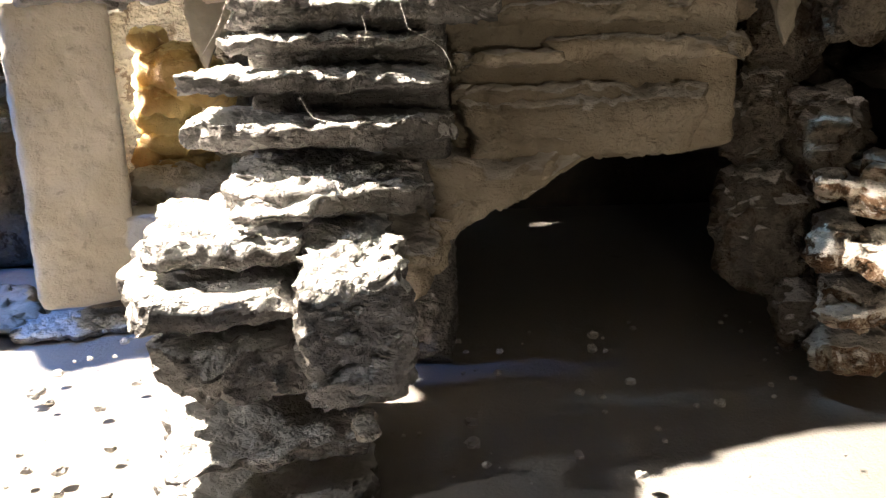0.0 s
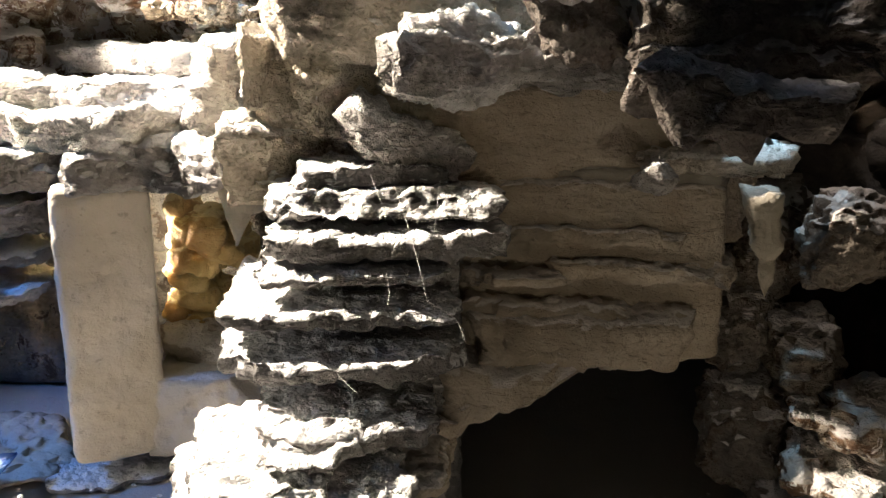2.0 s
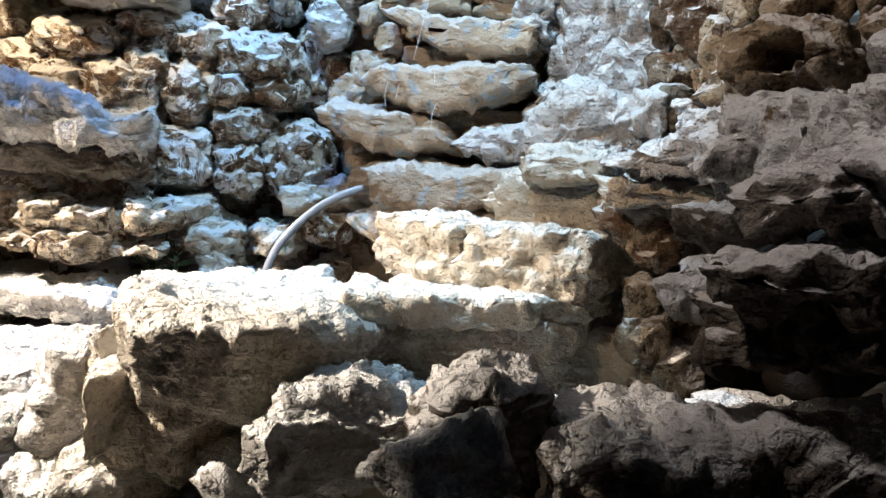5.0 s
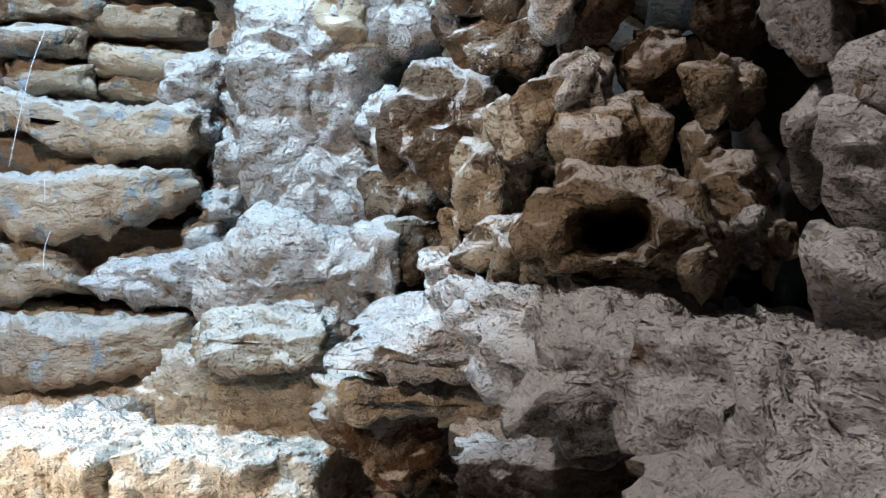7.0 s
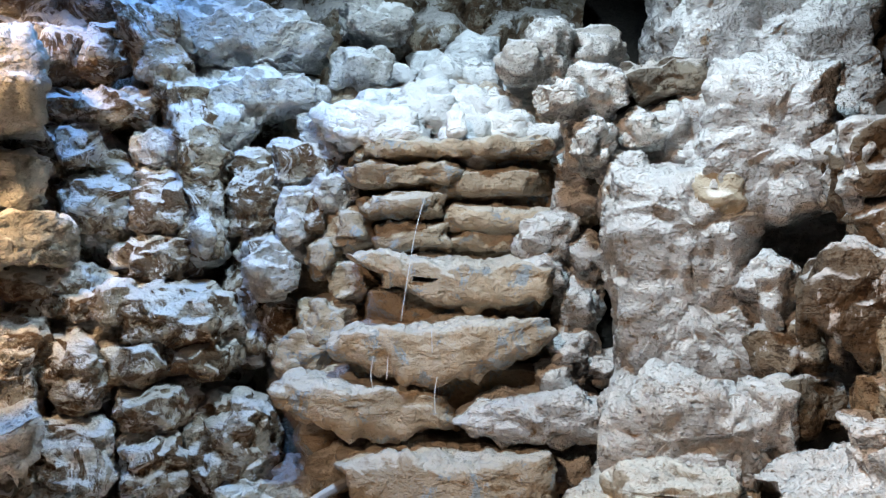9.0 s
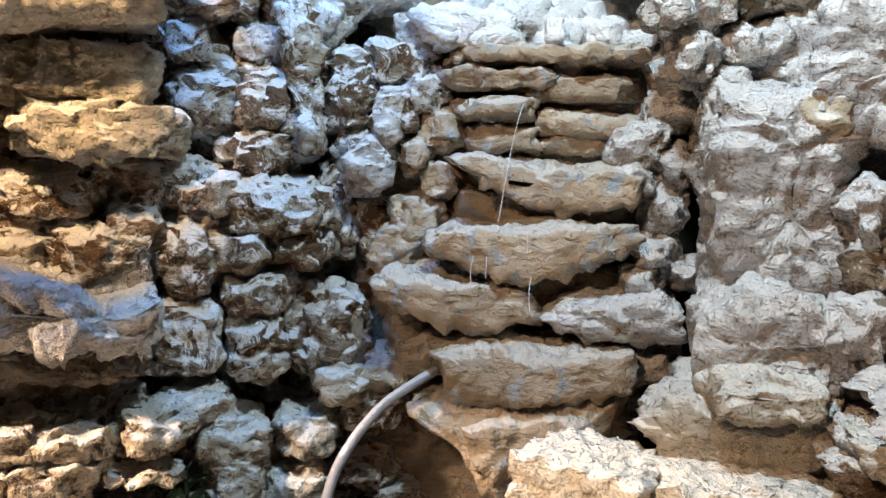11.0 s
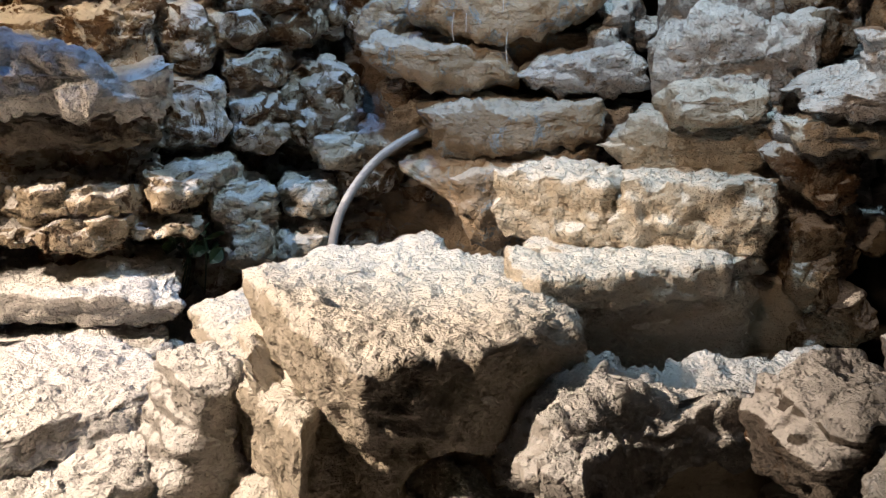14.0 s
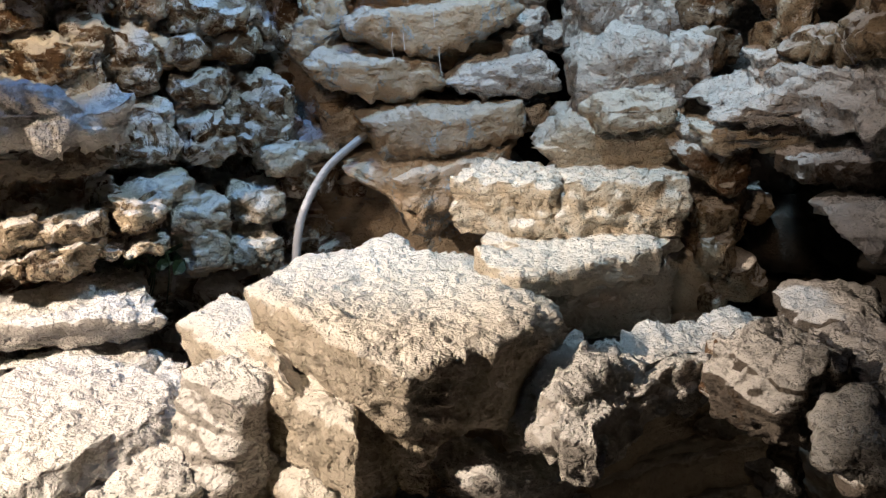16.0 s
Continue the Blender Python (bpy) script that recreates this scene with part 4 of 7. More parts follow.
stone(column, 'white', (0.279, 1.356, 1.222), (0.055, 0.12, 0.039), (0, 0, -20.9), edge=2.6, rough=1.5, name='plaster_lump', strata=0.15)
stone(column, 'dark', (0.353, 1.354, 1.231), (0.108, 0.12, 0.038), (0, 0, -25.2), edge=2.6, rough=1.5, name='plaster_lump', strata=0.15)
stone(column, 'snow', (0.376, 1.354, 1.179), (0.058, 0.12, 0.045), (0, 0, -26.4), edge=2.6, rough=1.5, name='plaster_lump', strata=0.15)
stone(column, 'snow', (0.31, 1.355, 1.139), (0.045, 0.12, 0.023), (0, 0, -22.7), edge=2.6, rough=1.5, name='plaster_lump', strata=0.15)
stone(column, 'snow', (0.399, 1.353, 1.144), (0.064, 0.12, 0.025), (0, 0, -27.7), edge=2.6, rough=1.5, name='plaster_lump', strata=0.15)
stone(column, 'white', (0.236, 1.357, 1.21), (0.043, 0.12, 0.033), (0, 0, -18.3), edge=2.6, rough=1.5, name='plaster_lump', strata=0.15)
stone(column, 'snow', (0.5, 1.4, 1.05), (0.2, 0.3, 0.9), (0, 0, -20), rough=1.8, cell=0.012, name='plaster_lump')
stone(column, 'cream', (0.34, 1.26, 0.72), (0.2, 0.2, 0.2), (0, 0, -30), rough=1.2, cell=0.012, name='plaster_lump')
# ---- the pale blocks at its foot ----
blocks = holder("block_pair", "pair of rough cream plaster blocks below the column", "rock")
stone(blocks, 'cream', (0.128, 1.233, 0.734), (0.135, 0.11, 0.072), (0, 0, -51), edge=8.0, cuts=2, rough=1.2, name='block')
stone(blocks, 'cream', (0.228, 1.146, 0.733), (0.15, 0.11, 0.074), (0, 0, -33), edge=8.0, cuts=2, rough=1.3, name='block')
stone(blocks, 'cream', (0.18, 1.16, 0.688), (0.24, 0.14, 0.02), (0, 0, -38), edge=8.0, rough=0.8, name='block')
# ---- the ledge on the side wall ----
ledge = holder("rock_ledge", "long snowy rock ledge along the side wall", "ledge")
stone(ledge, 'snow', (0.425, 0.88, 0.862), (0.2, 0.36, 0.06), (0, 8, -2), edge=8.0, drip=0.025, cuts=2, rough=1.5, cell=0.0055, name='slab')
stone(ledge, 'snow', (0.425, 0.56, 0.866), (0.2, 0.34, 0.062), (0, 8, 1), edge=8.0, drip=0.03, cuts=2, rough=1.5, cell=0.0055, name='slab')
slab(ledge, 'snow', (0.325, 0.981, 0.858), (90, 0, -32.4), [(-0.043, -0.01), (0.006, -0.01), (0.035, -0.03), (0.065, -0.024), (0.061, 0.032), (0.009, 0.033), (-0.054, 0.011), (-0.08, -0.003)], 0.12, name='slab', rough=1.4, drip=0.02)
slab(ledge, 'snow', (0.322, 0.832, 0.883), (90, 0, -42.6), [(-0.033, -0.016), (-0.013, -0.024), (0.039, -0.011), (0.036, 0.022), (-0.031, 0.028)], 0.1, name='slab', rough=1.4, drip=0.02)
slab(ledge, 'cream', (0.31, 1.018, 0.821), (90, 0, -29.3), [(-0.036, -0.013), (0.046, -0.006), (0.054, 0.002), (-0.005, 0.01), (-0.059, 0.007)], 0.1, name='slab')
slab(ledge, 'snow', (0.3, 1.025, 0.819), (90, 0, -20.6), [(-0.03, -0.015), (0.032, -0.006), (0.058, 0.002), (0.009, 0.003), (-0.027, 0.013), (-0.044, 0.003)], 0.1, name='slab')
slab(ledge, 'brown', (0.32, 1.062, 0.777), (90, 0, -21), [(-0.026, -0.006), (0.008, -0.032), (0.036, -0.011), (0.028, 0.031), (-0.047, 0.017)], 0.1, name='slab', rough=1.3)
slab(ledge, 'smooth', (0.44, 0.937, 0.825), (90, 0, -34.6), [(-0.133, -0.026), (0.118, -0.004), (0.116, 0.023), (-0.135, 0.005)], 0.1, name='slab', rough=0.5)
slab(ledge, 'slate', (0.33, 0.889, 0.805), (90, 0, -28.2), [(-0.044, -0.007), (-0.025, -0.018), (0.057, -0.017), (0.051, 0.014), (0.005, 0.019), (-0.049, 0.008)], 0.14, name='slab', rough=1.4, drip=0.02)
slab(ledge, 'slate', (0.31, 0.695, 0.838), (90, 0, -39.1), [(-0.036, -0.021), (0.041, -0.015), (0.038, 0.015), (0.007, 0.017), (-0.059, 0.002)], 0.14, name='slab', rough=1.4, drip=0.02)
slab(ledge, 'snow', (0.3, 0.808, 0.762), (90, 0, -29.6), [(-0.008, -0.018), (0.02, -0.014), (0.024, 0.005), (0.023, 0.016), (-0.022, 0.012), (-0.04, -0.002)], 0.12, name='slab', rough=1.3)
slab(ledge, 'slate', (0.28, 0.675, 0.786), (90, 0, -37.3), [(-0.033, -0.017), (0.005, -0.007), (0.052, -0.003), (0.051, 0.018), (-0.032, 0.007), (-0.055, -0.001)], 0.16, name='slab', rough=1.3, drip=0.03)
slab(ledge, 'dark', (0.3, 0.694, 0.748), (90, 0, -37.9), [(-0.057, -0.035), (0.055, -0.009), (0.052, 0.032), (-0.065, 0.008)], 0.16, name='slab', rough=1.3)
# ---- slabs low on the left ----
left_slabs = holder("slab_stack", "stack of bright snowy slabs by the wall", "rock")
slab(left_slabs, 'white', (-0.487, 1.587, 0.618), (0, 0, 0), [(-0.223, -0.009), (-0.061, -0.085), (0.083, -0.151), (0.188, -0.177), (0.183, -0.038), (0.182, 0.067), (-0.083, 0.167), (-0.27, 0.227)], 0.045, rough=1.2, undercut=0.1, name='slab')
slab(left_slabs, 'white', (-0.497, 1.464, 0.55), (0, 0, 0), [(-0.183, -0.053), (-0.054, -0.073), (0.089, -0.063), (0.178, -0.052), (0.168, 0.021), (0.076, 0.081), (-0.065, 0.048), (-0.21, 0.091)], 0.03, rough=1.2, undercut=0.1, name='slab')
slab(left_slabs, 'white', (-0.42, 1.26, 0.535), (0, 0, 0), [(-0.209, -0.132), (-0.106, -0.18), (0.049, -0.22), (0.09, -0.16), (0.073, -0.065), (0.143, -0.065), (0.164, -0.041), (0.111, 0.197), (0.081, 0.223), (0.002, 0.136), (-0.136, 0.154), (-0.263, 0.151)], 0.05, rough=1.4, undercut=0.06, name='slab')
slab(left_slabs, 'grey', (-0.31, 1.141, 0.505), (0, 0, 0), [(-0.091, -0.071), (0.053, -0.127), (0.044, -0.018), (0.044, 0.105), (-0.05, 0.111)], 0.06, rough=1.3, name='slab')
stone(left_slabs, 'dark', (-0.58, 1.52, 0.27), (0.55, 0.25, 0.45), (0, 0, 0), rough=0.6, cell=0.02, name='slab')
# ---- knobbly stones of the side wall ----
slab(wall_right, 'umber', (0.34, 1.029, 1.013), (90, 0, -31.2), [(-0.038, -0.012), (-0.01, -0.033), (0.018, -0.041), (0.042, -0.019), (0.038, 0.024), (0.002, 0.042), (-0.018, 0.03), (-0.036, 0.008)], 0.09, rough=1.5, strata=0.15, round=0.5, name='stone', drip=0.04)
stone(wall_right, 'snow', (0.362, 1.178, 1.014), (0.035, 0.075, 0.056), (0, 0, -26.8), edge=2.4, rough=1.5, strata=0.15, cuts=0, drip=0.04)
stone(wall_right, 'umber', (0.378, 1.173, 0.961), (0.045, 0.075, 0.058), (0, 0, -28), edge=2.4, rough=1.5, strata=0.15, cuts=0, drip=0.04)
stone(wall_right, 'dark', (0.388, 1.157, 0.916), (0.049, 0.075, 0.047), (0, 0, -29.3), edge=2.4, rough=1.5, strata=0.15, cuts=0, drip=0.04)
stone(wall_right, 'tan', (0.381, 1.035, 0.971), (0.035, 0.075, 0.058), (0, 0, -34.1), edge=2.4, rough=1.5, strata=0.15, cuts=0, drip=0.04)
stone(wall_right, 'tan', (0.382, 1.005, 1), (0.023, 0.075, 0.046), (0, 0, -35.7), edge=2.4, rough=1.5, strata=0.15, cuts=0, drip=0.04)
stone(wall_right, 'umber', (0.39, 1.081, 1.118), (0.054, 0.075, 0.064), (0, 0, -32.6), edge=2.4, rough=1.5, strata=0.15, cuts=0, drip=0.04)
stone(wall_right, 'snow', (0.369, 1.081, 1.114), (0.025, 0.075, 0.067), (0, 0, -31.1), edge=2.4, rough=1.5, strata=0.15, cuts=0, drip=0.04)
stone(wall_right, 'umber', (0.401, 1.062, 1.063), (0.066, 0.075, 0.04), (0, 0, -34.3), edge=2.4, rough=1.5, strata=0.15, cuts=0, drip=0.04)
stone(wall_right, 'snow', (0.403, 0.987, 1.093), (0.031, 0.075, 0.058), (0, 0, -38.4), edge=2.4, rough=1.5, strata=0.15, cuts=0, drip=0.04)
stone(wall_right, 'umber', (0.424, 0.978, 1.094), (0.039, 0.075, 0.06), (0, 0, -40.4), edge=2.4, rough=1.5, strata=0.15, cuts=0, drip=0.04)
stone(wall_right, 'tan', (0.393, 0.983, 1.016), (0.03, 0.075, 0.042), (0, 0, -37.8), edge=2.4, rough=1.5, strata=0.15, cuts=0, drip=0.04)
stone(wall_right, 'snow', (0.404, 0.955, 1.03), (0.032, 0.075, 0.043), (0, 0, -40.4), edge=2.4, rough=1.5, strata=0.15, cuts=0, drip=0.04)
stone(wall_right, 'tan', (0.425, 0.949, 1.001), (0.038, 0.075, 0.035), (0, 0, -42.3), edge=2.4, rough=1.5, strata=0.15, cuts=0, drip=0.04)
stone(wall_right, 'tan', (0.395, 0.935, 0.981), (0.034, 0.075, 0.051), (0, 0, -40.9), edge=2.4, rough=1.5, strata=0.15, cuts=0, drip=0.04)
stone(wall_right, 'umber', (0.466, 0.967, 1.047), (0.038, 0.075, 0.038), (0, 0, -43.9), edge=2.4, rough=1.5, strata=0.15, cuts=0, drip=0.04)
stone(wall_right, 'tan', (0.448, 0.88, 1.025), (0.042, 0.075, 0.024), (0, 0, -48.8), edge=2.4, rough=1.5, strata=0.15, cuts=0, drip=0.04)
stone(wall_right, 'tan', (0.448, 0.895, 0.986), (0.019, 0.075, 0.037), (0, 0, -47.6), edge=2.4, rough=1.5, strata=0.15, cuts=0, drip=0.04)
stone(wall_right, 'tan', (0.448, 0.88, 0.959), (0.026, 0.075, 0.042), (0, 0, -48.7), edge=2.4, rough=1.5, strata=0.15, cuts=0, drip=0.04)
stone(wall_right, 'snow', (0.439, 0.854, 0.947), (0.013, 0.075, 0.023), (0, 0, -50.1), edge=2.4, rough=1.5, strata=0.15, cuts=0, drip=0.04)
stone(wall_right, 'tan', (0.449, 0.846, 0.94), (0.017, 0.075, 0.016), (0, 0, -51.5), edge=2.4, rough=1.5, strata=0.15, cuts=0, drip=0.04)
stone(wall_right, 'snow', (0.43, 0.811, 1.056), (0.044, 0.075, 0.046), (0, 0, -53.2), edge=2.4, rough=1.5, strata=0.15, cuts=0, drip=0.04)
stone(wall_right, 'umber', (0.458, 0.887, 1.108), (0.077, 0.075, 0.036), (0, 0, -48.9), edge=2.4, rough=1.5, strata=0.15, cuts=0, drip=0.04)
stone(wall_right, 'umber', (0.488, 0.916, 1.072), (0.034, 0.075, 0.026), (0, 0, -48.7), edge=2.4, rough=1.5, strata=0.15, cuts=0, drip=0.04)
stone(wall_right, 'snow', (0.44, 0.809, 0.994), (0.031, 0.075, 0.026), (0, 0, -54.1), edge=2.4, rough=1.5, strata=0.15, cuts=0, drip=0.04)
stone(wall_right, 'snow', (0.431, 0.775, 0.985), (0.03, 0.075, 0.032), (0, 0, -56.7), edge=2.4, rough=1.5, strata=0.15, cuts=0, drip=0.04)
stone(wall_right, 'snow', (0.391, 0.75, 0.933), (0.035, 0.075, 0.016), (0, 0, -56.6), edge=2.4, rough=1.5, strata=0.15, cuts=0, drip=0.04)
stone(wall_right, 'snow', (0.432, 0.768, 1.011), (0.02, 0.075, 0.022), (0, 0, -57.5), edge=2.4, rough=1.5, strata=0.15, cuts=0, drip=0.04)
stone(wall_right, 'umber', (0.451, 0.795, 1.083), (0.045, 0.075, 0.037), (0, 0, -56.1), edge=2.4, rough=1.5, strata=0.15, cuts=0, drip=0.04)
stone(wall_right, 'tan', (0.428, 0.879, 0.926), (0.029, 0.075, 0.027), (0, 0, -47.4), edge=2.4, rough=1.5, strata=0.15, cuts=0, drip=0.04)
stone(wall_right, 'snow', (0.355, 1.048, 0.908), (0.033, 0.075, 0.012), (0, 0, -31.5), edge=2.4, rough=1.5, strata=0.15, cuts=0, drip=0.04)
stone(wall_right, 'dark', (0.496, 0.996, 1.137), (0.028, 0.075, 0.031), (0, 0, -44.1), edge=2.4, rough=1.5, strata=0.15, cuts=0, drip=0.04)
stone(wall_right, 'dark', (0.452, 1.106, 0.967), (0.037, 0.075, 0.044), (0, 0, -35.6), edge=2.4, rough=1.5, strata=0.15, cuts=0, drip=0.04)
stone(wall_right, 'tan', (0.37, 1.061, 0.931), (0.021, 0.075, 0.031), (0, 0, -32), edge=2.4, rough=1.5, strata=0.15, cuts=0, drip=0.02)
stone(wall_right, 'tan', (0.371, 1.023, 0.922), (0.02, 0.075, 0.038), (0, 0, -34), edge=2.4, rough=1.5, strata=0.15, cuts=0, drip=0.02)
stone(wall_right, 'tan', (0.372, 0.993, 0.921), (0.012, 0.075, 0.033), (0, 0, -35.7), edge=2.4, rough=1.5, strata=0.15, cuts=0, drip=0.02)
stone(wall_right, 'tan', (0.373, 0.971, 0.923), (0.011, 0.075, 0.032), (0, 0, -37), edge=2.4, rough=1.5, strata=0.15, cuts=0, drip=0.02)
stone(wall_right, 'tan', (0.373, 0.953, 0.927), (0.011, 0.075, 0.036), (0, 0, -38.1), edge=2.4, rough=1.5, strata=0.15, cuts=0, drip=0.02)
stone(wall_right, 'tan', (0.378, 0.826, 0.93), (0.014, 0.075, 0.019), (0, 0, -48.1), edge=2.4, rough=1.5, strata=0.15, cuts=0, drip=0.02)
stone(wall_right, 'tan', (0.391, 0.906, 0.945), (0.09, 0.15, 0.056), (0, 0, -42.7), edge=2.6, rough=1.2, strata=0.2, taper=-0.3, cuts=0, hollow=0.11, cell=0.0055)
stone(wall_right, 'tan', (0.346, 1.112, 0.71), (0.041, 0.09, 0.04), (0, 0, -21.5), edge=2.6, rough=1.5, strata=0.3, drip=0.02)
stone(wall_right, 'tan', (0.376, 1.131, 0.696), (0.035, 0.09, 0.042), (0, 0, -23), edge=2.6, rough=1.5, strata=0.3, drip=0.02)
stone(wall_right, 'tan', (0.339, 1.102, 0.664), (0.034, 0.09, 0.042), (0, 0, -21.2), edge=2.6, rough=1.5, strata=0.3, drip=0.02)
stone(wall_right, 'tan', (0.372, 1.091, 0.628), (0.058, 0.09, 0.05), (0, 0, -23.9), edge=2.6, rough=1.5, strata=0.3, drip=0.02)
stone(wall_right, 'tan', (0.42, 1.161, 0.667), (0.032, 0.09, 0.046), (0, 0, -24.9), edge=2.6, rough=1.5, strata=0.3, drip=0.02)
stone(wall_right, 'tan', (0.461, 1.16, 0.697), (0.054, 0.09, 0.032), (0, 0, -27.4), edge=2.6, rough=1.5, strata=0.3, drip=0.02)
stone(wall_right, 'tan', (0.423, 1.161, 0.715), (0.042, 0.09, 0.021), (0, 0, -25.1), edge=2.6, rough=1.5, strata=0.3, drip=0.02)
stone(wall_right, 'tan', (0.347, 1.122, 0.603), (0.035, 0.09, 0.033), (0, 0, -21.3), edge=2.6, rough=1.5, strata=0.3, drip=0.02)
stone(wall_right, 'dark', (0.361, 1.016, 0.289), (0.087, 0.14, 0.099), (0, 0, -18.6), edge=2.6, rough=1.4, strata=0.3)
stone(wall_right, 'dark', (0.359, 0.996, 0.173), (0.097, 0.14, 0.138), (0, 0, -18.8), edge=2.6, rough=1.4, strata=0.3)
stone(wall_right, 'dark', (0.386, 1.036, 0.387), (0.084, 0.14, 0.129), (0, 0, -19.5), edge=2.6, rough=1.4, strata=0.3)
stone(wall_right, 'brown', (0.413, 0.864, 0.125), (0.069, 0.14, 0.027), (0, 0, -24.8), edge=2.6, rough=1.4, strata=0.3)
stone(wall_right, 'brown', (0.401, 0.904, 0.176), (0.044, 0.14, 0.039), (0, 0, -23.1), edge=2.6, rough=1.4, strata=0.3)
stone(wall_right, 'brown', (0.426, 0.853, 0.179), (0.07, 0.14, 0.024), (0, 0, -25.9), edge=2.6, rough=1.4, strata=0.3)
stone(wall_right, 'brown', (0.406, 0.904, 0.236), (0.043, 0.14, 0.02), (0, 0, -23.4), edge=2.6, rough=1.4, strata=0.3)
stone(wall_right, 'brown', (0.445, 0.883, 0.237), (0.058, 0.14, 0.052), (0, 0, -26.1), edge=2.6, rough=1.4, strata=0.3)
stone(wall_right, 'brown', (0.457, 0.842, 0.121), (0.067, 0.14, 0.031), (0, 0, -28), edge=2.6, rough=1.4, strata=0.3)
stone(wall_right, 'brown', (0.406, 0.864, 0.082), (0.064, 0.14, 0.025), (0, 0, -24.4), edge=2.6, rough=1.4, strata=0.3)
stone(wall_right, 'dark', (0.414, 0.965, 0.273), (0.069, 0.14, 0.086), (0, 0, -22.5), edge=2.6, rough=1.4, strata=0.3)
stone(wall_right, 'dark', (0.39, 0.945, 0.092), (0.041, 0.14, 0.059), (0, 0, -21.6), edge=2.6, rough=1.4, strata=0.3)
stone(wall_right, 'dark', (0.42, 0.904, 0.422), (0.082, 0.14, 0.095), (0, 0, -24.2), edge=2.6, rough=1.4, strata=0.3)
# fill stones, coloured near-black for the shade deep between the knobs
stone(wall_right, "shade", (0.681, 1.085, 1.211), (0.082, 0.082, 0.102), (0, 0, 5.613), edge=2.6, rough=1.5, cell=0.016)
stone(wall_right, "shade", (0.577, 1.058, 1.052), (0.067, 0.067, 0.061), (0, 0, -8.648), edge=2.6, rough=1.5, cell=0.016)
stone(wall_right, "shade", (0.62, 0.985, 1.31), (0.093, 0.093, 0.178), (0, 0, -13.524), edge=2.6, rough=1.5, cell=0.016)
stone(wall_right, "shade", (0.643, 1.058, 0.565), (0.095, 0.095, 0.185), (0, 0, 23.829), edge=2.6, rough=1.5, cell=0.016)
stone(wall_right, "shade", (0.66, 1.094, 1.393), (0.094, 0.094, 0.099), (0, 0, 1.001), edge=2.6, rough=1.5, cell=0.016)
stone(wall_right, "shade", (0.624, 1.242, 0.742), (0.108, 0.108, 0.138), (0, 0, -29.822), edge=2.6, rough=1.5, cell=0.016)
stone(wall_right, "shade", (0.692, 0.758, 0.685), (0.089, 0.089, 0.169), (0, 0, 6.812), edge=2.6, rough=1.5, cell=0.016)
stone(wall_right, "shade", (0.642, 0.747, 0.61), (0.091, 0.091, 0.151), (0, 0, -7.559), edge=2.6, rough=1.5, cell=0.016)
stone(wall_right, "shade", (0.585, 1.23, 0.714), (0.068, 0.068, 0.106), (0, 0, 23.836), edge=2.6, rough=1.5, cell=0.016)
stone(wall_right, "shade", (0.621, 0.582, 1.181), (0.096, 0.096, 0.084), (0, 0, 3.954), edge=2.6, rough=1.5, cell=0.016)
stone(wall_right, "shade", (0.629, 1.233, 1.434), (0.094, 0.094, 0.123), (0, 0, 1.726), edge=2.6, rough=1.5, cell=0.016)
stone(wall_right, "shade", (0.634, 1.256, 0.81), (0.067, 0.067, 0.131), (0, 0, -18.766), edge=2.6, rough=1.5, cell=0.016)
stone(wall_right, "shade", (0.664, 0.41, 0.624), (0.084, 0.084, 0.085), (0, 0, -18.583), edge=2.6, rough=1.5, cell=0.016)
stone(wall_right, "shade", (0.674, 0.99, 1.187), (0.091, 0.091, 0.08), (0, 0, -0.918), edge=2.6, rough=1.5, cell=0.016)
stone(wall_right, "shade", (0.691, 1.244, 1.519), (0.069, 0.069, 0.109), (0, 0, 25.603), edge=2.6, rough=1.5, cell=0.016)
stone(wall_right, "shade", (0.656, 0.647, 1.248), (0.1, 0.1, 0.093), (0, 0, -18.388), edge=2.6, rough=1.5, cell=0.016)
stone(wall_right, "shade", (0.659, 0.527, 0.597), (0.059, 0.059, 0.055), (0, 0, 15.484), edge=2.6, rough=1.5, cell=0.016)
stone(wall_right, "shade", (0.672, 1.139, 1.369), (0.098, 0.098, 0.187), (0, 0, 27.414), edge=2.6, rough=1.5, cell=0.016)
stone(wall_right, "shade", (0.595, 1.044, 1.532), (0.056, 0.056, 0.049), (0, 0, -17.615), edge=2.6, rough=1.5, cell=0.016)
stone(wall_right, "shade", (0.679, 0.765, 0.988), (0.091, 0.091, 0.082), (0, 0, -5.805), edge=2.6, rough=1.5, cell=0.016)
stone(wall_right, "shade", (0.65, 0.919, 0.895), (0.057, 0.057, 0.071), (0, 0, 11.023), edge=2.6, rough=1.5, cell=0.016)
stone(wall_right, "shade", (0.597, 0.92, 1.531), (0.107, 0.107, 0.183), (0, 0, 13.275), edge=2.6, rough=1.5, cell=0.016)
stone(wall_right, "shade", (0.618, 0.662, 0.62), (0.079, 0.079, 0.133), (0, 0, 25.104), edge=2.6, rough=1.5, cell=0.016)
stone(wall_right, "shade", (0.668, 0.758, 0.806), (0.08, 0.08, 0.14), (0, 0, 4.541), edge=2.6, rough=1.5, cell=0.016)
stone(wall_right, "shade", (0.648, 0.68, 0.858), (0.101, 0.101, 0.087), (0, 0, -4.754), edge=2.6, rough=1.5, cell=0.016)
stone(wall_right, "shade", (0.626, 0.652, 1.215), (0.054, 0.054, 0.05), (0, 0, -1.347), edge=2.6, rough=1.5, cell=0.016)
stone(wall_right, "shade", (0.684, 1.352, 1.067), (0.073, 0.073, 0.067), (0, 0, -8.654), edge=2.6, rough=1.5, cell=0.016)
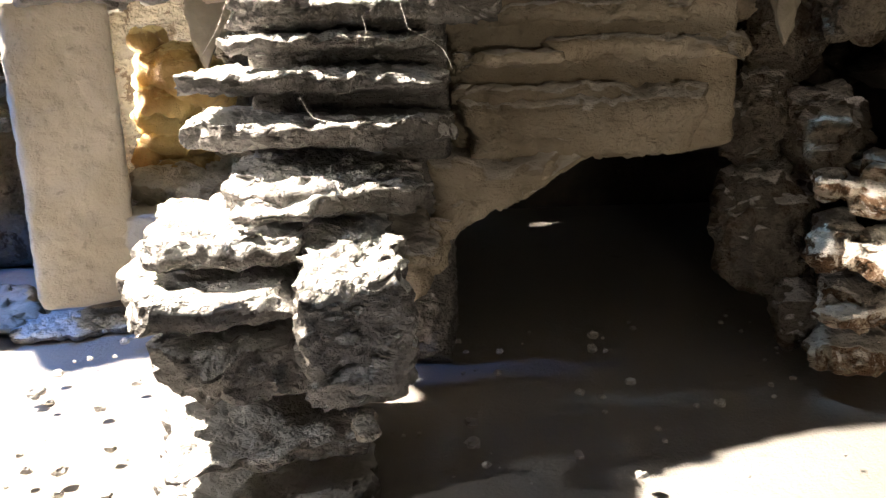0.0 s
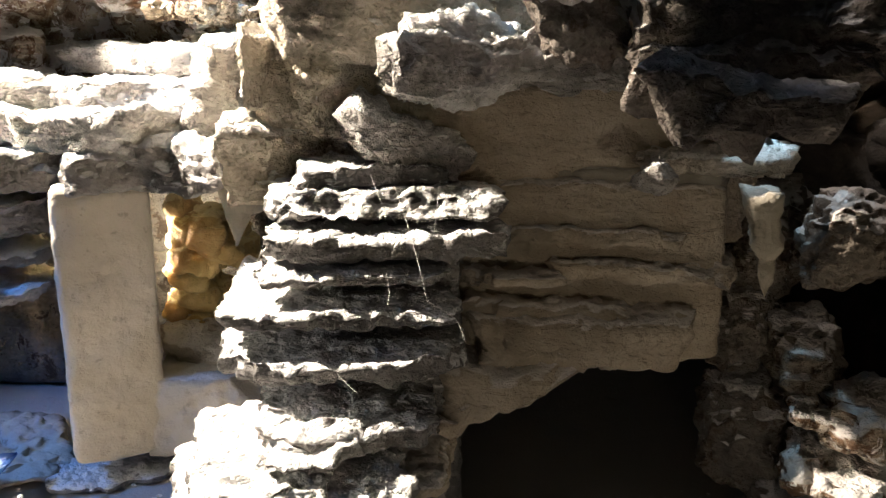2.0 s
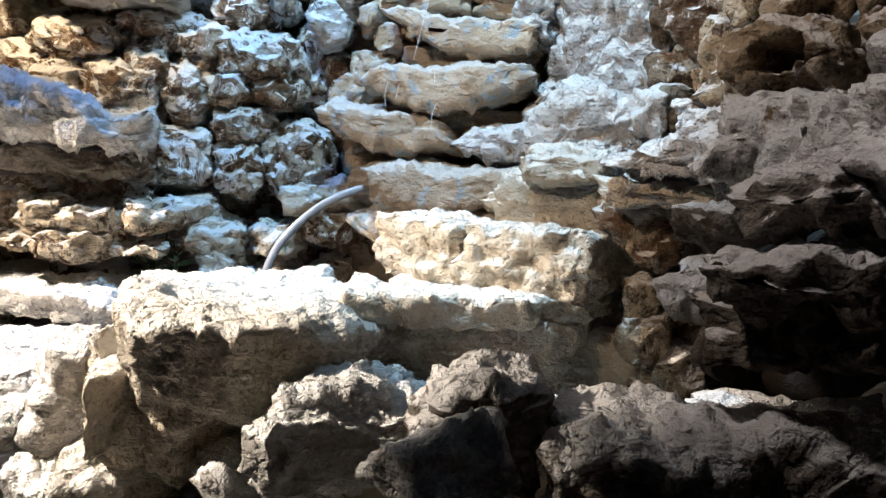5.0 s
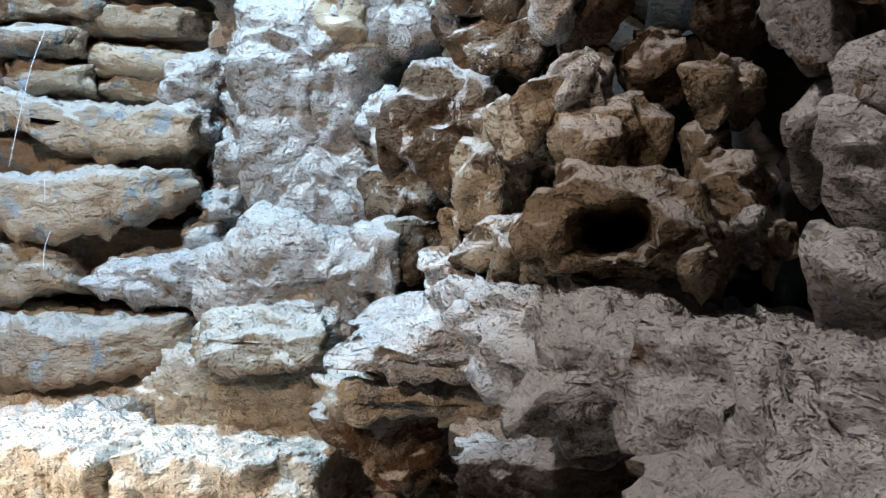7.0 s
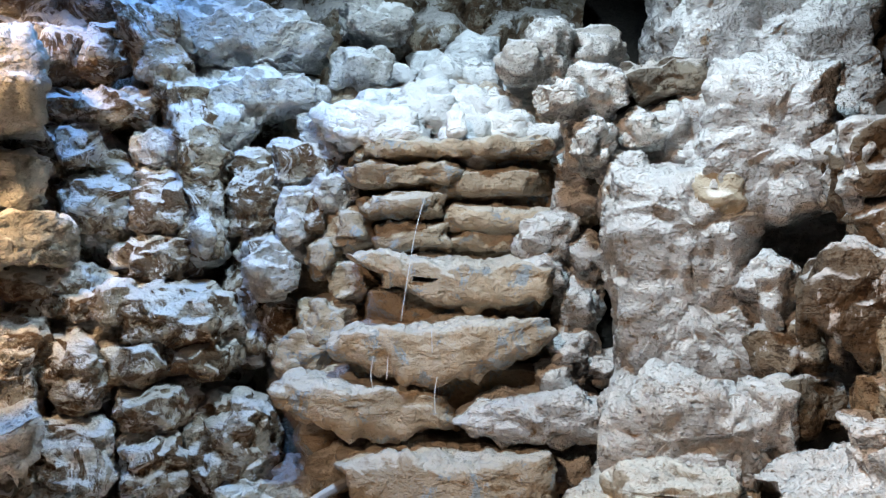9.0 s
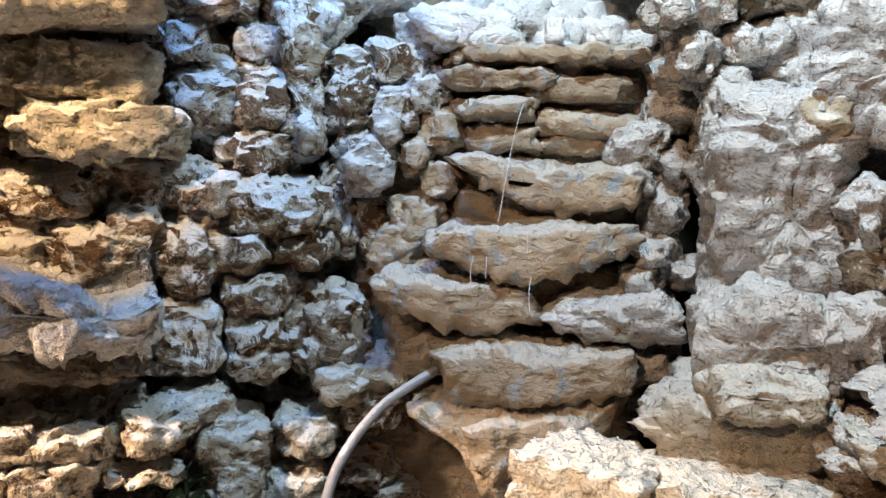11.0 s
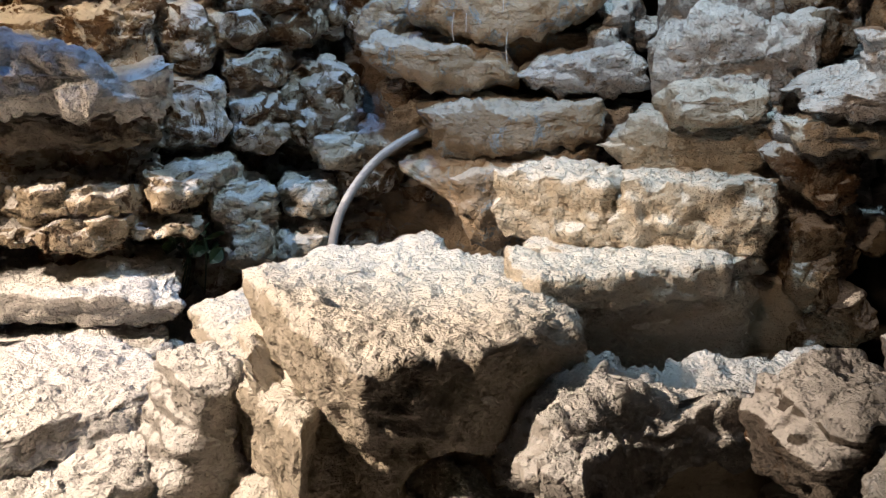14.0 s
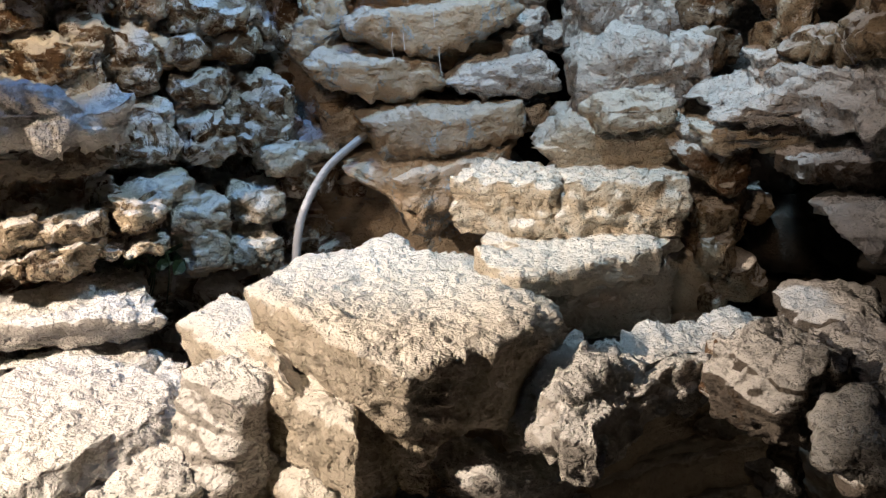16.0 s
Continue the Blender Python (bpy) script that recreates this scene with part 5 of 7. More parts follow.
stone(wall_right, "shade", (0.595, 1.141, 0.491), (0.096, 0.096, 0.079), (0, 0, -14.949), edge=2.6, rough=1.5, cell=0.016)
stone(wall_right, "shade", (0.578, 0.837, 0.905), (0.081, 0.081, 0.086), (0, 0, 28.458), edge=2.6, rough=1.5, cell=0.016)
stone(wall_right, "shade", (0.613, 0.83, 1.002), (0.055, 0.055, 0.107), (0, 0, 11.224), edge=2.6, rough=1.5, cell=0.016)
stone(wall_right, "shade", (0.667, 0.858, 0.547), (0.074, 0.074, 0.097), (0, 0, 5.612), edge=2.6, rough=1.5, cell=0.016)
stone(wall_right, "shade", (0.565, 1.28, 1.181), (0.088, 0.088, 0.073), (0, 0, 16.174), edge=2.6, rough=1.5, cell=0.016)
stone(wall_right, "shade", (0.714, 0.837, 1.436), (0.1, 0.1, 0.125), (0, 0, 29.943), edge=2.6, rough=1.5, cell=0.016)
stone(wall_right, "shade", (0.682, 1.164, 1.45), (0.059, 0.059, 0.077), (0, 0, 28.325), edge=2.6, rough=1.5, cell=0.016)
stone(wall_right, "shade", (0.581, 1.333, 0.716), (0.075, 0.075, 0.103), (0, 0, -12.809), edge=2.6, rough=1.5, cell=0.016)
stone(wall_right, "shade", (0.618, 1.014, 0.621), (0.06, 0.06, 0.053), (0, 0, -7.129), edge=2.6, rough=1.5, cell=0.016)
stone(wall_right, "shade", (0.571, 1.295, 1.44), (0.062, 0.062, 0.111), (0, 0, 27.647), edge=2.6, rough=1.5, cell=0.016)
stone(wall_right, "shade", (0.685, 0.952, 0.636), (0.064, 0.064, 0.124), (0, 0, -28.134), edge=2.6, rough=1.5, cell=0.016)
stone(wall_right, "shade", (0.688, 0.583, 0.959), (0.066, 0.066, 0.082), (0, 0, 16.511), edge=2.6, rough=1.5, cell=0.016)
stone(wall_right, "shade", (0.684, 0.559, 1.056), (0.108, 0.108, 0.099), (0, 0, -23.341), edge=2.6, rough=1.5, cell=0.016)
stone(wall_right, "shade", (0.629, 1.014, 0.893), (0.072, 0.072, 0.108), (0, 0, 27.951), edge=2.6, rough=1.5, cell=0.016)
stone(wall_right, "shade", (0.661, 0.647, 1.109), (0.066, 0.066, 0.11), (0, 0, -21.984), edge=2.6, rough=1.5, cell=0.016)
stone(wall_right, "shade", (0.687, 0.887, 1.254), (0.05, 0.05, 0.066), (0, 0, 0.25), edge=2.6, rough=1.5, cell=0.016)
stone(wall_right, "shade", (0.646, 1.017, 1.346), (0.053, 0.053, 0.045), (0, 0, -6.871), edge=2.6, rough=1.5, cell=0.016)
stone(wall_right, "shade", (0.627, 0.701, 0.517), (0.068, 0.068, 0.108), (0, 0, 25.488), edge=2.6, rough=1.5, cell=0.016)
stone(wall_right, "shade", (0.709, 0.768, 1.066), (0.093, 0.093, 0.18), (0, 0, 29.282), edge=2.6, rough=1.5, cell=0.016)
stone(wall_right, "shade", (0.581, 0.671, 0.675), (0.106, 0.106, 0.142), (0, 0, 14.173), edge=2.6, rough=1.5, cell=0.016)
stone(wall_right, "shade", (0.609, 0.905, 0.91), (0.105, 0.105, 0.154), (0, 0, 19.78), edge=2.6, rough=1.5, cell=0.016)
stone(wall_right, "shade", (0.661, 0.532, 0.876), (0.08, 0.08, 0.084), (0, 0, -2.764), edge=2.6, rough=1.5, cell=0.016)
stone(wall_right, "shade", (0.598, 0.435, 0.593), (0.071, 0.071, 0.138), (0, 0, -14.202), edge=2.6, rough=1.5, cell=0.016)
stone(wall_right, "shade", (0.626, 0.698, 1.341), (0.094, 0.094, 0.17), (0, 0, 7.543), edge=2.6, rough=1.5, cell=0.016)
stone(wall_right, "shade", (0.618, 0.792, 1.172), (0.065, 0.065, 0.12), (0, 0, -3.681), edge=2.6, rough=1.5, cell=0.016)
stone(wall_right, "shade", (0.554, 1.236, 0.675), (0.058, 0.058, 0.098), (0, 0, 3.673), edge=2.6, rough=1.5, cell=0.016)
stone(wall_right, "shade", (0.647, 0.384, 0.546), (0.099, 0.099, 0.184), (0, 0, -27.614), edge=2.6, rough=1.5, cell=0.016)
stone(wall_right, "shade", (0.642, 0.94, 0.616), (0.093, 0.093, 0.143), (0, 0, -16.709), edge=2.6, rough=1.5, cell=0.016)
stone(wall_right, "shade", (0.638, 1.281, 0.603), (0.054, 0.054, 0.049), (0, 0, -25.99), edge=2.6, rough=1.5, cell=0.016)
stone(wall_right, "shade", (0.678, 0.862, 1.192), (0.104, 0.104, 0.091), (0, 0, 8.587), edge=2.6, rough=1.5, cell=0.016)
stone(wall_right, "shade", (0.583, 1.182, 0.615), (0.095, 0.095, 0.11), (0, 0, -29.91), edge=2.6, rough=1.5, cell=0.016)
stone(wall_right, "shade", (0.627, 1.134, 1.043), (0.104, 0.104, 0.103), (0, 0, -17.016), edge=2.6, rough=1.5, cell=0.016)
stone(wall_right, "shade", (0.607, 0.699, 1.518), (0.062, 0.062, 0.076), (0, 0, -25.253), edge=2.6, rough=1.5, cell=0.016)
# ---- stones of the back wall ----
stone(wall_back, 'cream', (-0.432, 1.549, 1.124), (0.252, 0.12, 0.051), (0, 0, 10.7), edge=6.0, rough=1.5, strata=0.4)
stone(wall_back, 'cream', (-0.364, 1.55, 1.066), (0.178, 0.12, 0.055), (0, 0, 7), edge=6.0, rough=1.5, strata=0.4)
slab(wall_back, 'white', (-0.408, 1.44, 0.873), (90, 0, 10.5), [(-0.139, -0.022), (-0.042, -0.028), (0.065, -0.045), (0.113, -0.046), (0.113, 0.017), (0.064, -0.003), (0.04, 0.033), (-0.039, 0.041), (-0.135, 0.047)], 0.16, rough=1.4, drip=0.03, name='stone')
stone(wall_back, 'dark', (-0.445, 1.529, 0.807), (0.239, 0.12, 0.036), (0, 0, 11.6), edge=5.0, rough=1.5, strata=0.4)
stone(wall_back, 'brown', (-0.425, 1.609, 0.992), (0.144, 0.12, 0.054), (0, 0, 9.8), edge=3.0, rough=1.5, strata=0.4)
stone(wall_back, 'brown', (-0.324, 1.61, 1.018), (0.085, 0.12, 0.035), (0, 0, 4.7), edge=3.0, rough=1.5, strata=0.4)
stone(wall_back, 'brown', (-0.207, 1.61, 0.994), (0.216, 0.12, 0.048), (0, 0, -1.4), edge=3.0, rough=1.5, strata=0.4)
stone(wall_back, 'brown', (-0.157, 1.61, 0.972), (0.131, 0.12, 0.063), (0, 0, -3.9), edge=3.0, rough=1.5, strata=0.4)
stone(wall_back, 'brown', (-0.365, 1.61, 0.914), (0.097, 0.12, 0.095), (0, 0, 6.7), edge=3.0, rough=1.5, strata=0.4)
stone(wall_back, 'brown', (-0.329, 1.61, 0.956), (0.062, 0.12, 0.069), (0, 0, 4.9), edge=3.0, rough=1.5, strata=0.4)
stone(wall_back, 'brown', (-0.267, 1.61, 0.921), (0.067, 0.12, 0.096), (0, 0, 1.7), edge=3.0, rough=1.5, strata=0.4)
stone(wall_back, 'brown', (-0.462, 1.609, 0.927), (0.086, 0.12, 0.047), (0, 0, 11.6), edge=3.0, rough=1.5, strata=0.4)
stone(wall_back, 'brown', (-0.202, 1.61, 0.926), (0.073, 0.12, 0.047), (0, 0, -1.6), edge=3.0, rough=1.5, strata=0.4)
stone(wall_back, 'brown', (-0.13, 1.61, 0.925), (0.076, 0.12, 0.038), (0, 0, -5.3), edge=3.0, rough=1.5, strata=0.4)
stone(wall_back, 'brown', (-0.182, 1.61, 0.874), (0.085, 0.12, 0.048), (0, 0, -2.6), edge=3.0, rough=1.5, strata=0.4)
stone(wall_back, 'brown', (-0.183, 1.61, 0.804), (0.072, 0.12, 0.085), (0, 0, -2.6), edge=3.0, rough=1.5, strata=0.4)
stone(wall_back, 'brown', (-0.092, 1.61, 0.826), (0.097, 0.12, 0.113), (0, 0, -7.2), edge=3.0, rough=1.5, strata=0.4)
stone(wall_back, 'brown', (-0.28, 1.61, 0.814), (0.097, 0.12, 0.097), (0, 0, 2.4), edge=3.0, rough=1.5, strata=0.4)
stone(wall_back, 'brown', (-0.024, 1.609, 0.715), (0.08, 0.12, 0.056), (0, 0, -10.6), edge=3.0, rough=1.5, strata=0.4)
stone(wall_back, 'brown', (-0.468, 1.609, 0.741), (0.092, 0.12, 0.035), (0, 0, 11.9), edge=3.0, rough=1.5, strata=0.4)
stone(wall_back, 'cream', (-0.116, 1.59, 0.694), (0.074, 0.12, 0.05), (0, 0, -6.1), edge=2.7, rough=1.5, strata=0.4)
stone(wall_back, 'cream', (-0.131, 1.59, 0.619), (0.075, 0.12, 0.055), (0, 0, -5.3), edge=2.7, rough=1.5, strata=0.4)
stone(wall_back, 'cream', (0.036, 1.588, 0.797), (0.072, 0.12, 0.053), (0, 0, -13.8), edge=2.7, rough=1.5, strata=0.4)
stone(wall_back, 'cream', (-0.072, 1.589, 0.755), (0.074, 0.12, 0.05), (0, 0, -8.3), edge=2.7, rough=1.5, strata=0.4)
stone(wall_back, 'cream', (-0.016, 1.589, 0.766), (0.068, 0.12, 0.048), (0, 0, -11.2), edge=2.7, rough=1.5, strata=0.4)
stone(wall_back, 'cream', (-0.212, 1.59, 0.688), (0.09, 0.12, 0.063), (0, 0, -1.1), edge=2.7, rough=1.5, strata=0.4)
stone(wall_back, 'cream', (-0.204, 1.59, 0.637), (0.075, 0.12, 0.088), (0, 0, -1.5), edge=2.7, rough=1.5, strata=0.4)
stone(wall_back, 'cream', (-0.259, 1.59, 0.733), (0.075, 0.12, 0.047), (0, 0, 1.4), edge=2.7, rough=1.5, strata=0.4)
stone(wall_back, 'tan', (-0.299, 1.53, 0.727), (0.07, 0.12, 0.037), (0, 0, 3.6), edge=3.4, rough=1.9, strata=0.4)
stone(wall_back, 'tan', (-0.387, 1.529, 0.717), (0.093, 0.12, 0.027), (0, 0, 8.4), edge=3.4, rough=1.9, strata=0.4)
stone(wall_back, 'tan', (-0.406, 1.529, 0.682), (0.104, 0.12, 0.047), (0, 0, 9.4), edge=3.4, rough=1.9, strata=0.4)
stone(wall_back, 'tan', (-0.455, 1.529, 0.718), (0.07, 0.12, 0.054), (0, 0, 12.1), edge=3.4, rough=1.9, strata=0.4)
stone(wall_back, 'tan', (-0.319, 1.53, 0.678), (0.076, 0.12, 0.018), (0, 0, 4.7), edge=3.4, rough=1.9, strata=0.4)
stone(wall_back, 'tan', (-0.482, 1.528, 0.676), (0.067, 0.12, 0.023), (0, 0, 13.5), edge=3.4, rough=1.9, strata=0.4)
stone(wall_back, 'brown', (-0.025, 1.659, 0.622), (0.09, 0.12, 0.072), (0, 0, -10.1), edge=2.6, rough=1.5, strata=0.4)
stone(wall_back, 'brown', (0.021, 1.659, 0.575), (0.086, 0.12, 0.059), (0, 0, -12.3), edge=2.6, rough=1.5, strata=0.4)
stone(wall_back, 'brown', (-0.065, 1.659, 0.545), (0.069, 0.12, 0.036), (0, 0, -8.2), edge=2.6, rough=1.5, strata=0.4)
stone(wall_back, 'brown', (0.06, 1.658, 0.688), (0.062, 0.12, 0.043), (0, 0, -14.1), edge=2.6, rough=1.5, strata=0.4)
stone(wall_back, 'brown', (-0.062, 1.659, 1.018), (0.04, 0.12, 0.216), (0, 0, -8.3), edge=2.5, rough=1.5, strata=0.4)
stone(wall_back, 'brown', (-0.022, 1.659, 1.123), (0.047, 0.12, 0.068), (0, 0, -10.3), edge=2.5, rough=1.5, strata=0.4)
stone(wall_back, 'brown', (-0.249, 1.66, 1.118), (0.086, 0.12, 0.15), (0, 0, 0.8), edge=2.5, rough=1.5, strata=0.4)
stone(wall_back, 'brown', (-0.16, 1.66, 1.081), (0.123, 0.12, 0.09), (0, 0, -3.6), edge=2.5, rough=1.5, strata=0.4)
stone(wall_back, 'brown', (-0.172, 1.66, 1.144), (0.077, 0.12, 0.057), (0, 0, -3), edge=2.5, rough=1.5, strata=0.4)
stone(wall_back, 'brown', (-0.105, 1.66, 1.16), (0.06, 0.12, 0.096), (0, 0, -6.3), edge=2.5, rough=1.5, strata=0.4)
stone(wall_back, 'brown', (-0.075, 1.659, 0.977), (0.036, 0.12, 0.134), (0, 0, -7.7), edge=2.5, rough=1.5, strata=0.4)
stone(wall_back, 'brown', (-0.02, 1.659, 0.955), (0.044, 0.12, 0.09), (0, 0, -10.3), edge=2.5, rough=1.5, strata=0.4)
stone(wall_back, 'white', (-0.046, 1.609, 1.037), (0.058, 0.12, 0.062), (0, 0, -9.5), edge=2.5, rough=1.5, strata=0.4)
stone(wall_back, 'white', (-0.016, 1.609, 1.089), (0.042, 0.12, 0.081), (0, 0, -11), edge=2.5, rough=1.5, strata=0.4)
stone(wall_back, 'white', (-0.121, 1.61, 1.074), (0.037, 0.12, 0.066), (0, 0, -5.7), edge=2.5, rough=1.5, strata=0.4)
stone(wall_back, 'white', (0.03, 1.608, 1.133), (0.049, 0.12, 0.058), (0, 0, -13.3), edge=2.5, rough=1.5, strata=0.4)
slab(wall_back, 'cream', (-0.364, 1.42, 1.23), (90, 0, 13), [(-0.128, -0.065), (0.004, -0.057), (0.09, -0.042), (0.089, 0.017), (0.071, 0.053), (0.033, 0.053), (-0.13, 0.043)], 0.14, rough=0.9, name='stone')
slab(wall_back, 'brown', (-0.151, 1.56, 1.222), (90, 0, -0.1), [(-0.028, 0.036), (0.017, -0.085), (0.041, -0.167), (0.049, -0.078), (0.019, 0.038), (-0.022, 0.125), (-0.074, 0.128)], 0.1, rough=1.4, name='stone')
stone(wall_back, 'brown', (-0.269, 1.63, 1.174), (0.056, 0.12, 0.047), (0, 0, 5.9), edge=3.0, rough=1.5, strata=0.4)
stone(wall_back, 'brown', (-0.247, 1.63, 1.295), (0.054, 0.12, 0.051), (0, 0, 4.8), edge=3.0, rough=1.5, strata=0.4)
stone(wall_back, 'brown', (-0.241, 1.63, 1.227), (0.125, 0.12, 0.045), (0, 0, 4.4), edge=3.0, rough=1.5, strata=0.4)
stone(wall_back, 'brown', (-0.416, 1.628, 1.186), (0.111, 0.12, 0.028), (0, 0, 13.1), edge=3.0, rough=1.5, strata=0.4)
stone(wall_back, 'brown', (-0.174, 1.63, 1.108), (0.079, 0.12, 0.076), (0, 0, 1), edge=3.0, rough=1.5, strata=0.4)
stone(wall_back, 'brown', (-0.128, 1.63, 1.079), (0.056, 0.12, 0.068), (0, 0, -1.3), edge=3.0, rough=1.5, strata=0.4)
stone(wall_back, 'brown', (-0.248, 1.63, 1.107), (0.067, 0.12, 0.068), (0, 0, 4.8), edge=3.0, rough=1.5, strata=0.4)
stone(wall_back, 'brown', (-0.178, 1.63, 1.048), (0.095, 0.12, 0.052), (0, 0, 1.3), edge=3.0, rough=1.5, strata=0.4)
stone(wall_back, 'brown', (-0.28, 1.63, 1.019), (0.093, 0.12, 0.04), (0, 0, 6.4), edge=3.0, rough=1.5, strata=0.4)
stone(wall_back, 'brown', (-0.066, 1.63, 1.131), (0.059, 0.12, 0.108), (0, 0, -4.4), edge=3.0, rough=1.5, strata=0.4)
stone(wall_back, 'brown', (-0.003, 1.629, 1.167), (0.065, 0.12, 0.052), (0, 0, -7.6), edge=3.0, rough=1.5, strata=0.4)
stone(wall_back, 'brown', (-0.001, 1.629, 1.105), (0.066, 0.12, 0.065), (0, 0, -7.7), edge=3.0, rough=1.5, strata=0.4)
stone(wall_back, 'brown', (-0.042, 1.63, 1.043), (0.049, 0.12, 0.061), (0, 0, -5.6), edge=3.0, rough=1.5, strata=0.4)
stone(wall_back, 'brown', (-0.294, 1.63, 1.285), (0.074, 0.12, 0.058), (0, 0, 7.1), edge=3.0, rough=1.5, strata=0.4)
stone(wall_back, 'brown', (-0.336, 1.629, 1.19), (0.093, 0.12, 0.029), (0, 0, 9.2), edge=3.0, rough=1.5, strata=0.4)
stone(wall_back, 'cream', (-0.374, 1.559, 1.131), (0.144, 0.12, 0.058), (0, 0, 11.8), edge=6.0, rough=1.5, strata=0.4)
stone(wall_back, 'cream', (-0.358, 1.559, 1.069), (0.174, 0.12, 0.051), (0, 0, 10.9), edge=6.0, rough=1.5, strata=0.4)
stone(wall_back, 'white', (-0.08, 1.64, 1.33), (0.212, 0.12, 0.076), (0, 0, -3.6), edge=3.0, rough=1.5, strata=0.4)
stone(wall_back, 'white', (-0.046, 1.64, 1.255), (0.149, 0.12, 0.048), (0, 0, -5.3), edge=3.0, rough=1.5, strata=0.4)
stone(wall_back, 'white', (-0.109, 1.64, 1.231), (0.091, 0.12, 0.107), (0, 0, -2.2), edge=3.0, rough=1.5, strata=0.4)
stone(wall_back, 'white', (-0.169, 1.64, 1.18), (0.083, 0.12, 0.043), (0, 0, 0.8), edge=3.0, rough=1.5, strata=0.4)
stone(wall_back, 'white', (0.026, 1.639, 1.196), (0.058, 0.12, 0.083), (0, 0, -8.9), edge=3.0, rough=1.5, strata=0.4)
stone(wall_back, 'white', (0.079, 1.639, 1.296), (0.073, 0.12, 0.05), (0, 0, -11.5), edge=3.0, rough=1.5, strata=0.4)
stone(wall_back, 'white', (0.099, 1.639, 1.366), (0.081, 0.12, 0.047), (0, 0, -12.5), edge=3.0, rough=1.5, strata=0.4)
stone(wall_back, 'white', (0.053, 1.639, 1.216), (0.108, 0.12, 0.031), (0, 0, -10.2), edge=3.0, rough=1.5, strata=0.4)
stone(wall_back, 'white', (0.29, 1.505, 1.305), (0.057, 0.12, 0.071), (0, 0, -23.8), edge=2.6, rough=1.5, strata=0.4)
stone(wall_back, 'white', (0.336, 1.504, 1.237), (0.058, 0.12, 0.075), (0, 0, -26), edge=2.6, rough=1.5, strata=0.4)
stone(wall_back, 'white', (0.254, 1.506, 1.285), (0.04, 0.12, 0.037), (0, 0, -22.1), edge=2.6, rough=1.5, strata=0.4)
stone(wall_back, 'white', (0.361, 1.503, 1.305), (0.055, 0.12, 0.037), (0, 0, -27.2), edge=2.6, rough=1.5, strata=0.4)
stone(wall_back, "brown", (-0.563, 1.621, 0.312), (0.126, 0.088, 0.088), (0, -24.978, 29.234), edge=2.8, rough=1.5, cell=0.016)
stone(wall_back, "brown", (-0.457, 1.703, 0.83), (0.113, 0.064, 0.064), (0, -4.328, -17.445), edge=2.8, rough=1.5, cell=0.016)
stone(wall_back, "brown", (-0.47, 1.767, 1.575), (0.12, 0.069, 0.069), (0, -10.459, 18.653), edge=2.8, rough=1.5, cell=0.016)
stone(wall_back, "brown", (-0.488, 1.702, 0.367), (0.072, 0.053, 0.053), (0, -3.409, 25.056), edge=2.8, rough=1.5, cell=0.016)
stone(wall_back, "brown", (-0.418, 1.728, 0.926), (0.077, 0.064, 0.064), (0, -1.769, 15.512), edge=2.8, rough=1.5, cell=0.016)
stone(wall_back, "brown", (-0.396, 1.681, 0.358), (0.095, 0.06, 0.06), (0, -23.843, 29.851), edge=2.8, rough=1.5, cell=0.016)
stone(wall_back, "brown", (-0.963, 1.652, 0.414), (0.081, 0.054, 0.054), (0, 21.438, -20.21), edge=2.8, rough=1.5, cell=0.016)
stone(wall_back, "brown", (-0.283, 1.64, 0.314), (0.102, 0.079, 0.079), (0, -26.851, 13.236), edge=2.8, rough=1.5, cell=0.016)
stone(wall_back, "brown", (-0.95, 1.736, 1.339), (0.101, 0.067, 0.067), (0, -0.677, 22.422), edge=2.8, rough=1.5, cell=0.016)
stone(wall_back, "brown", (-0.011, 1.723, 0.585), (0.074, 0.067, 0.067), (0, -4.796, -5.121), edge=2.8, rough=1.5, cell=0.016)
stone(wall_back, "brown", (0.051, 1.695, 0.348), (0.131, 0.083, 0.083), (0, -29.937, 26.619), edge=2.8, rough=1.5, cell=0.016)
stone(wall_back, "brown", (-0.716, 1.736, 1.476), (0.139, 0.083, 0.083), (0, 10.547, -9.609), edge=2.8, rough=1.5, cell=0.016)
stone(wall_back, "brown", (-0.227, 1.721, 0.934), (0.14, 0.086, 0.086), (0, -20.441, -0.328), edge=2.8, rough=1.5, cell=0.016)
stone(wall_back, "brown", (-1.096, 1.759, 1.381), (0.092, 0.089, 0.089), (0, 2.114, -1.284), edge=2.8, rough=1.5, cell=0.016)
stone(wall_back, "brown", (-0.979, 1.692, 0.467), (0.118, 0.099, 0.099), (0, 19.747, 9.06), edge=2.8, rough=1.5, cell=0.016)
stone(wall_back, "brown", (-0.638, 1.699, 1.153), (0.062, 0.061, 0.061), (0, 9.399, 4.885), edge=2.8, rough=1.5, cell=0.016)
stone(wall_back, "brown", (-0.212, 1.694, 0.931), (0.114, 0.072, 0.072), (0, -7.632, 5.805), edge=2.8, rough=1.5, cell=0.016)
stone(wall_back, "brown", (-0.196, 1.664, 0.84), (0.102, 0.084, 0.084), (0, 20.438, -21.153), edge=2.8, rough=1.5, cell=0.016)
stone(wall_back, "brown", (-1.06, 1.602, 0.178), (0.121, 0.088, 0.088), (0, -3.694, 18.175), edge=2.8, rough=1.5, cell=0.016)
stone(wall_back, "brown", (-0.534, 1.734, 0.96), (0.083, 0.051, 0.051), (0, 7.41, 20.089), edge=2.8, rough=1.5, cell=0.016)
stone(wall_back, "brown", (-0.359, 1.744, 1.261), (0.094, 0.093, 0.093), (0, 23.071, 29.371), edge=2.8, rough=1.5, cell=0.016)
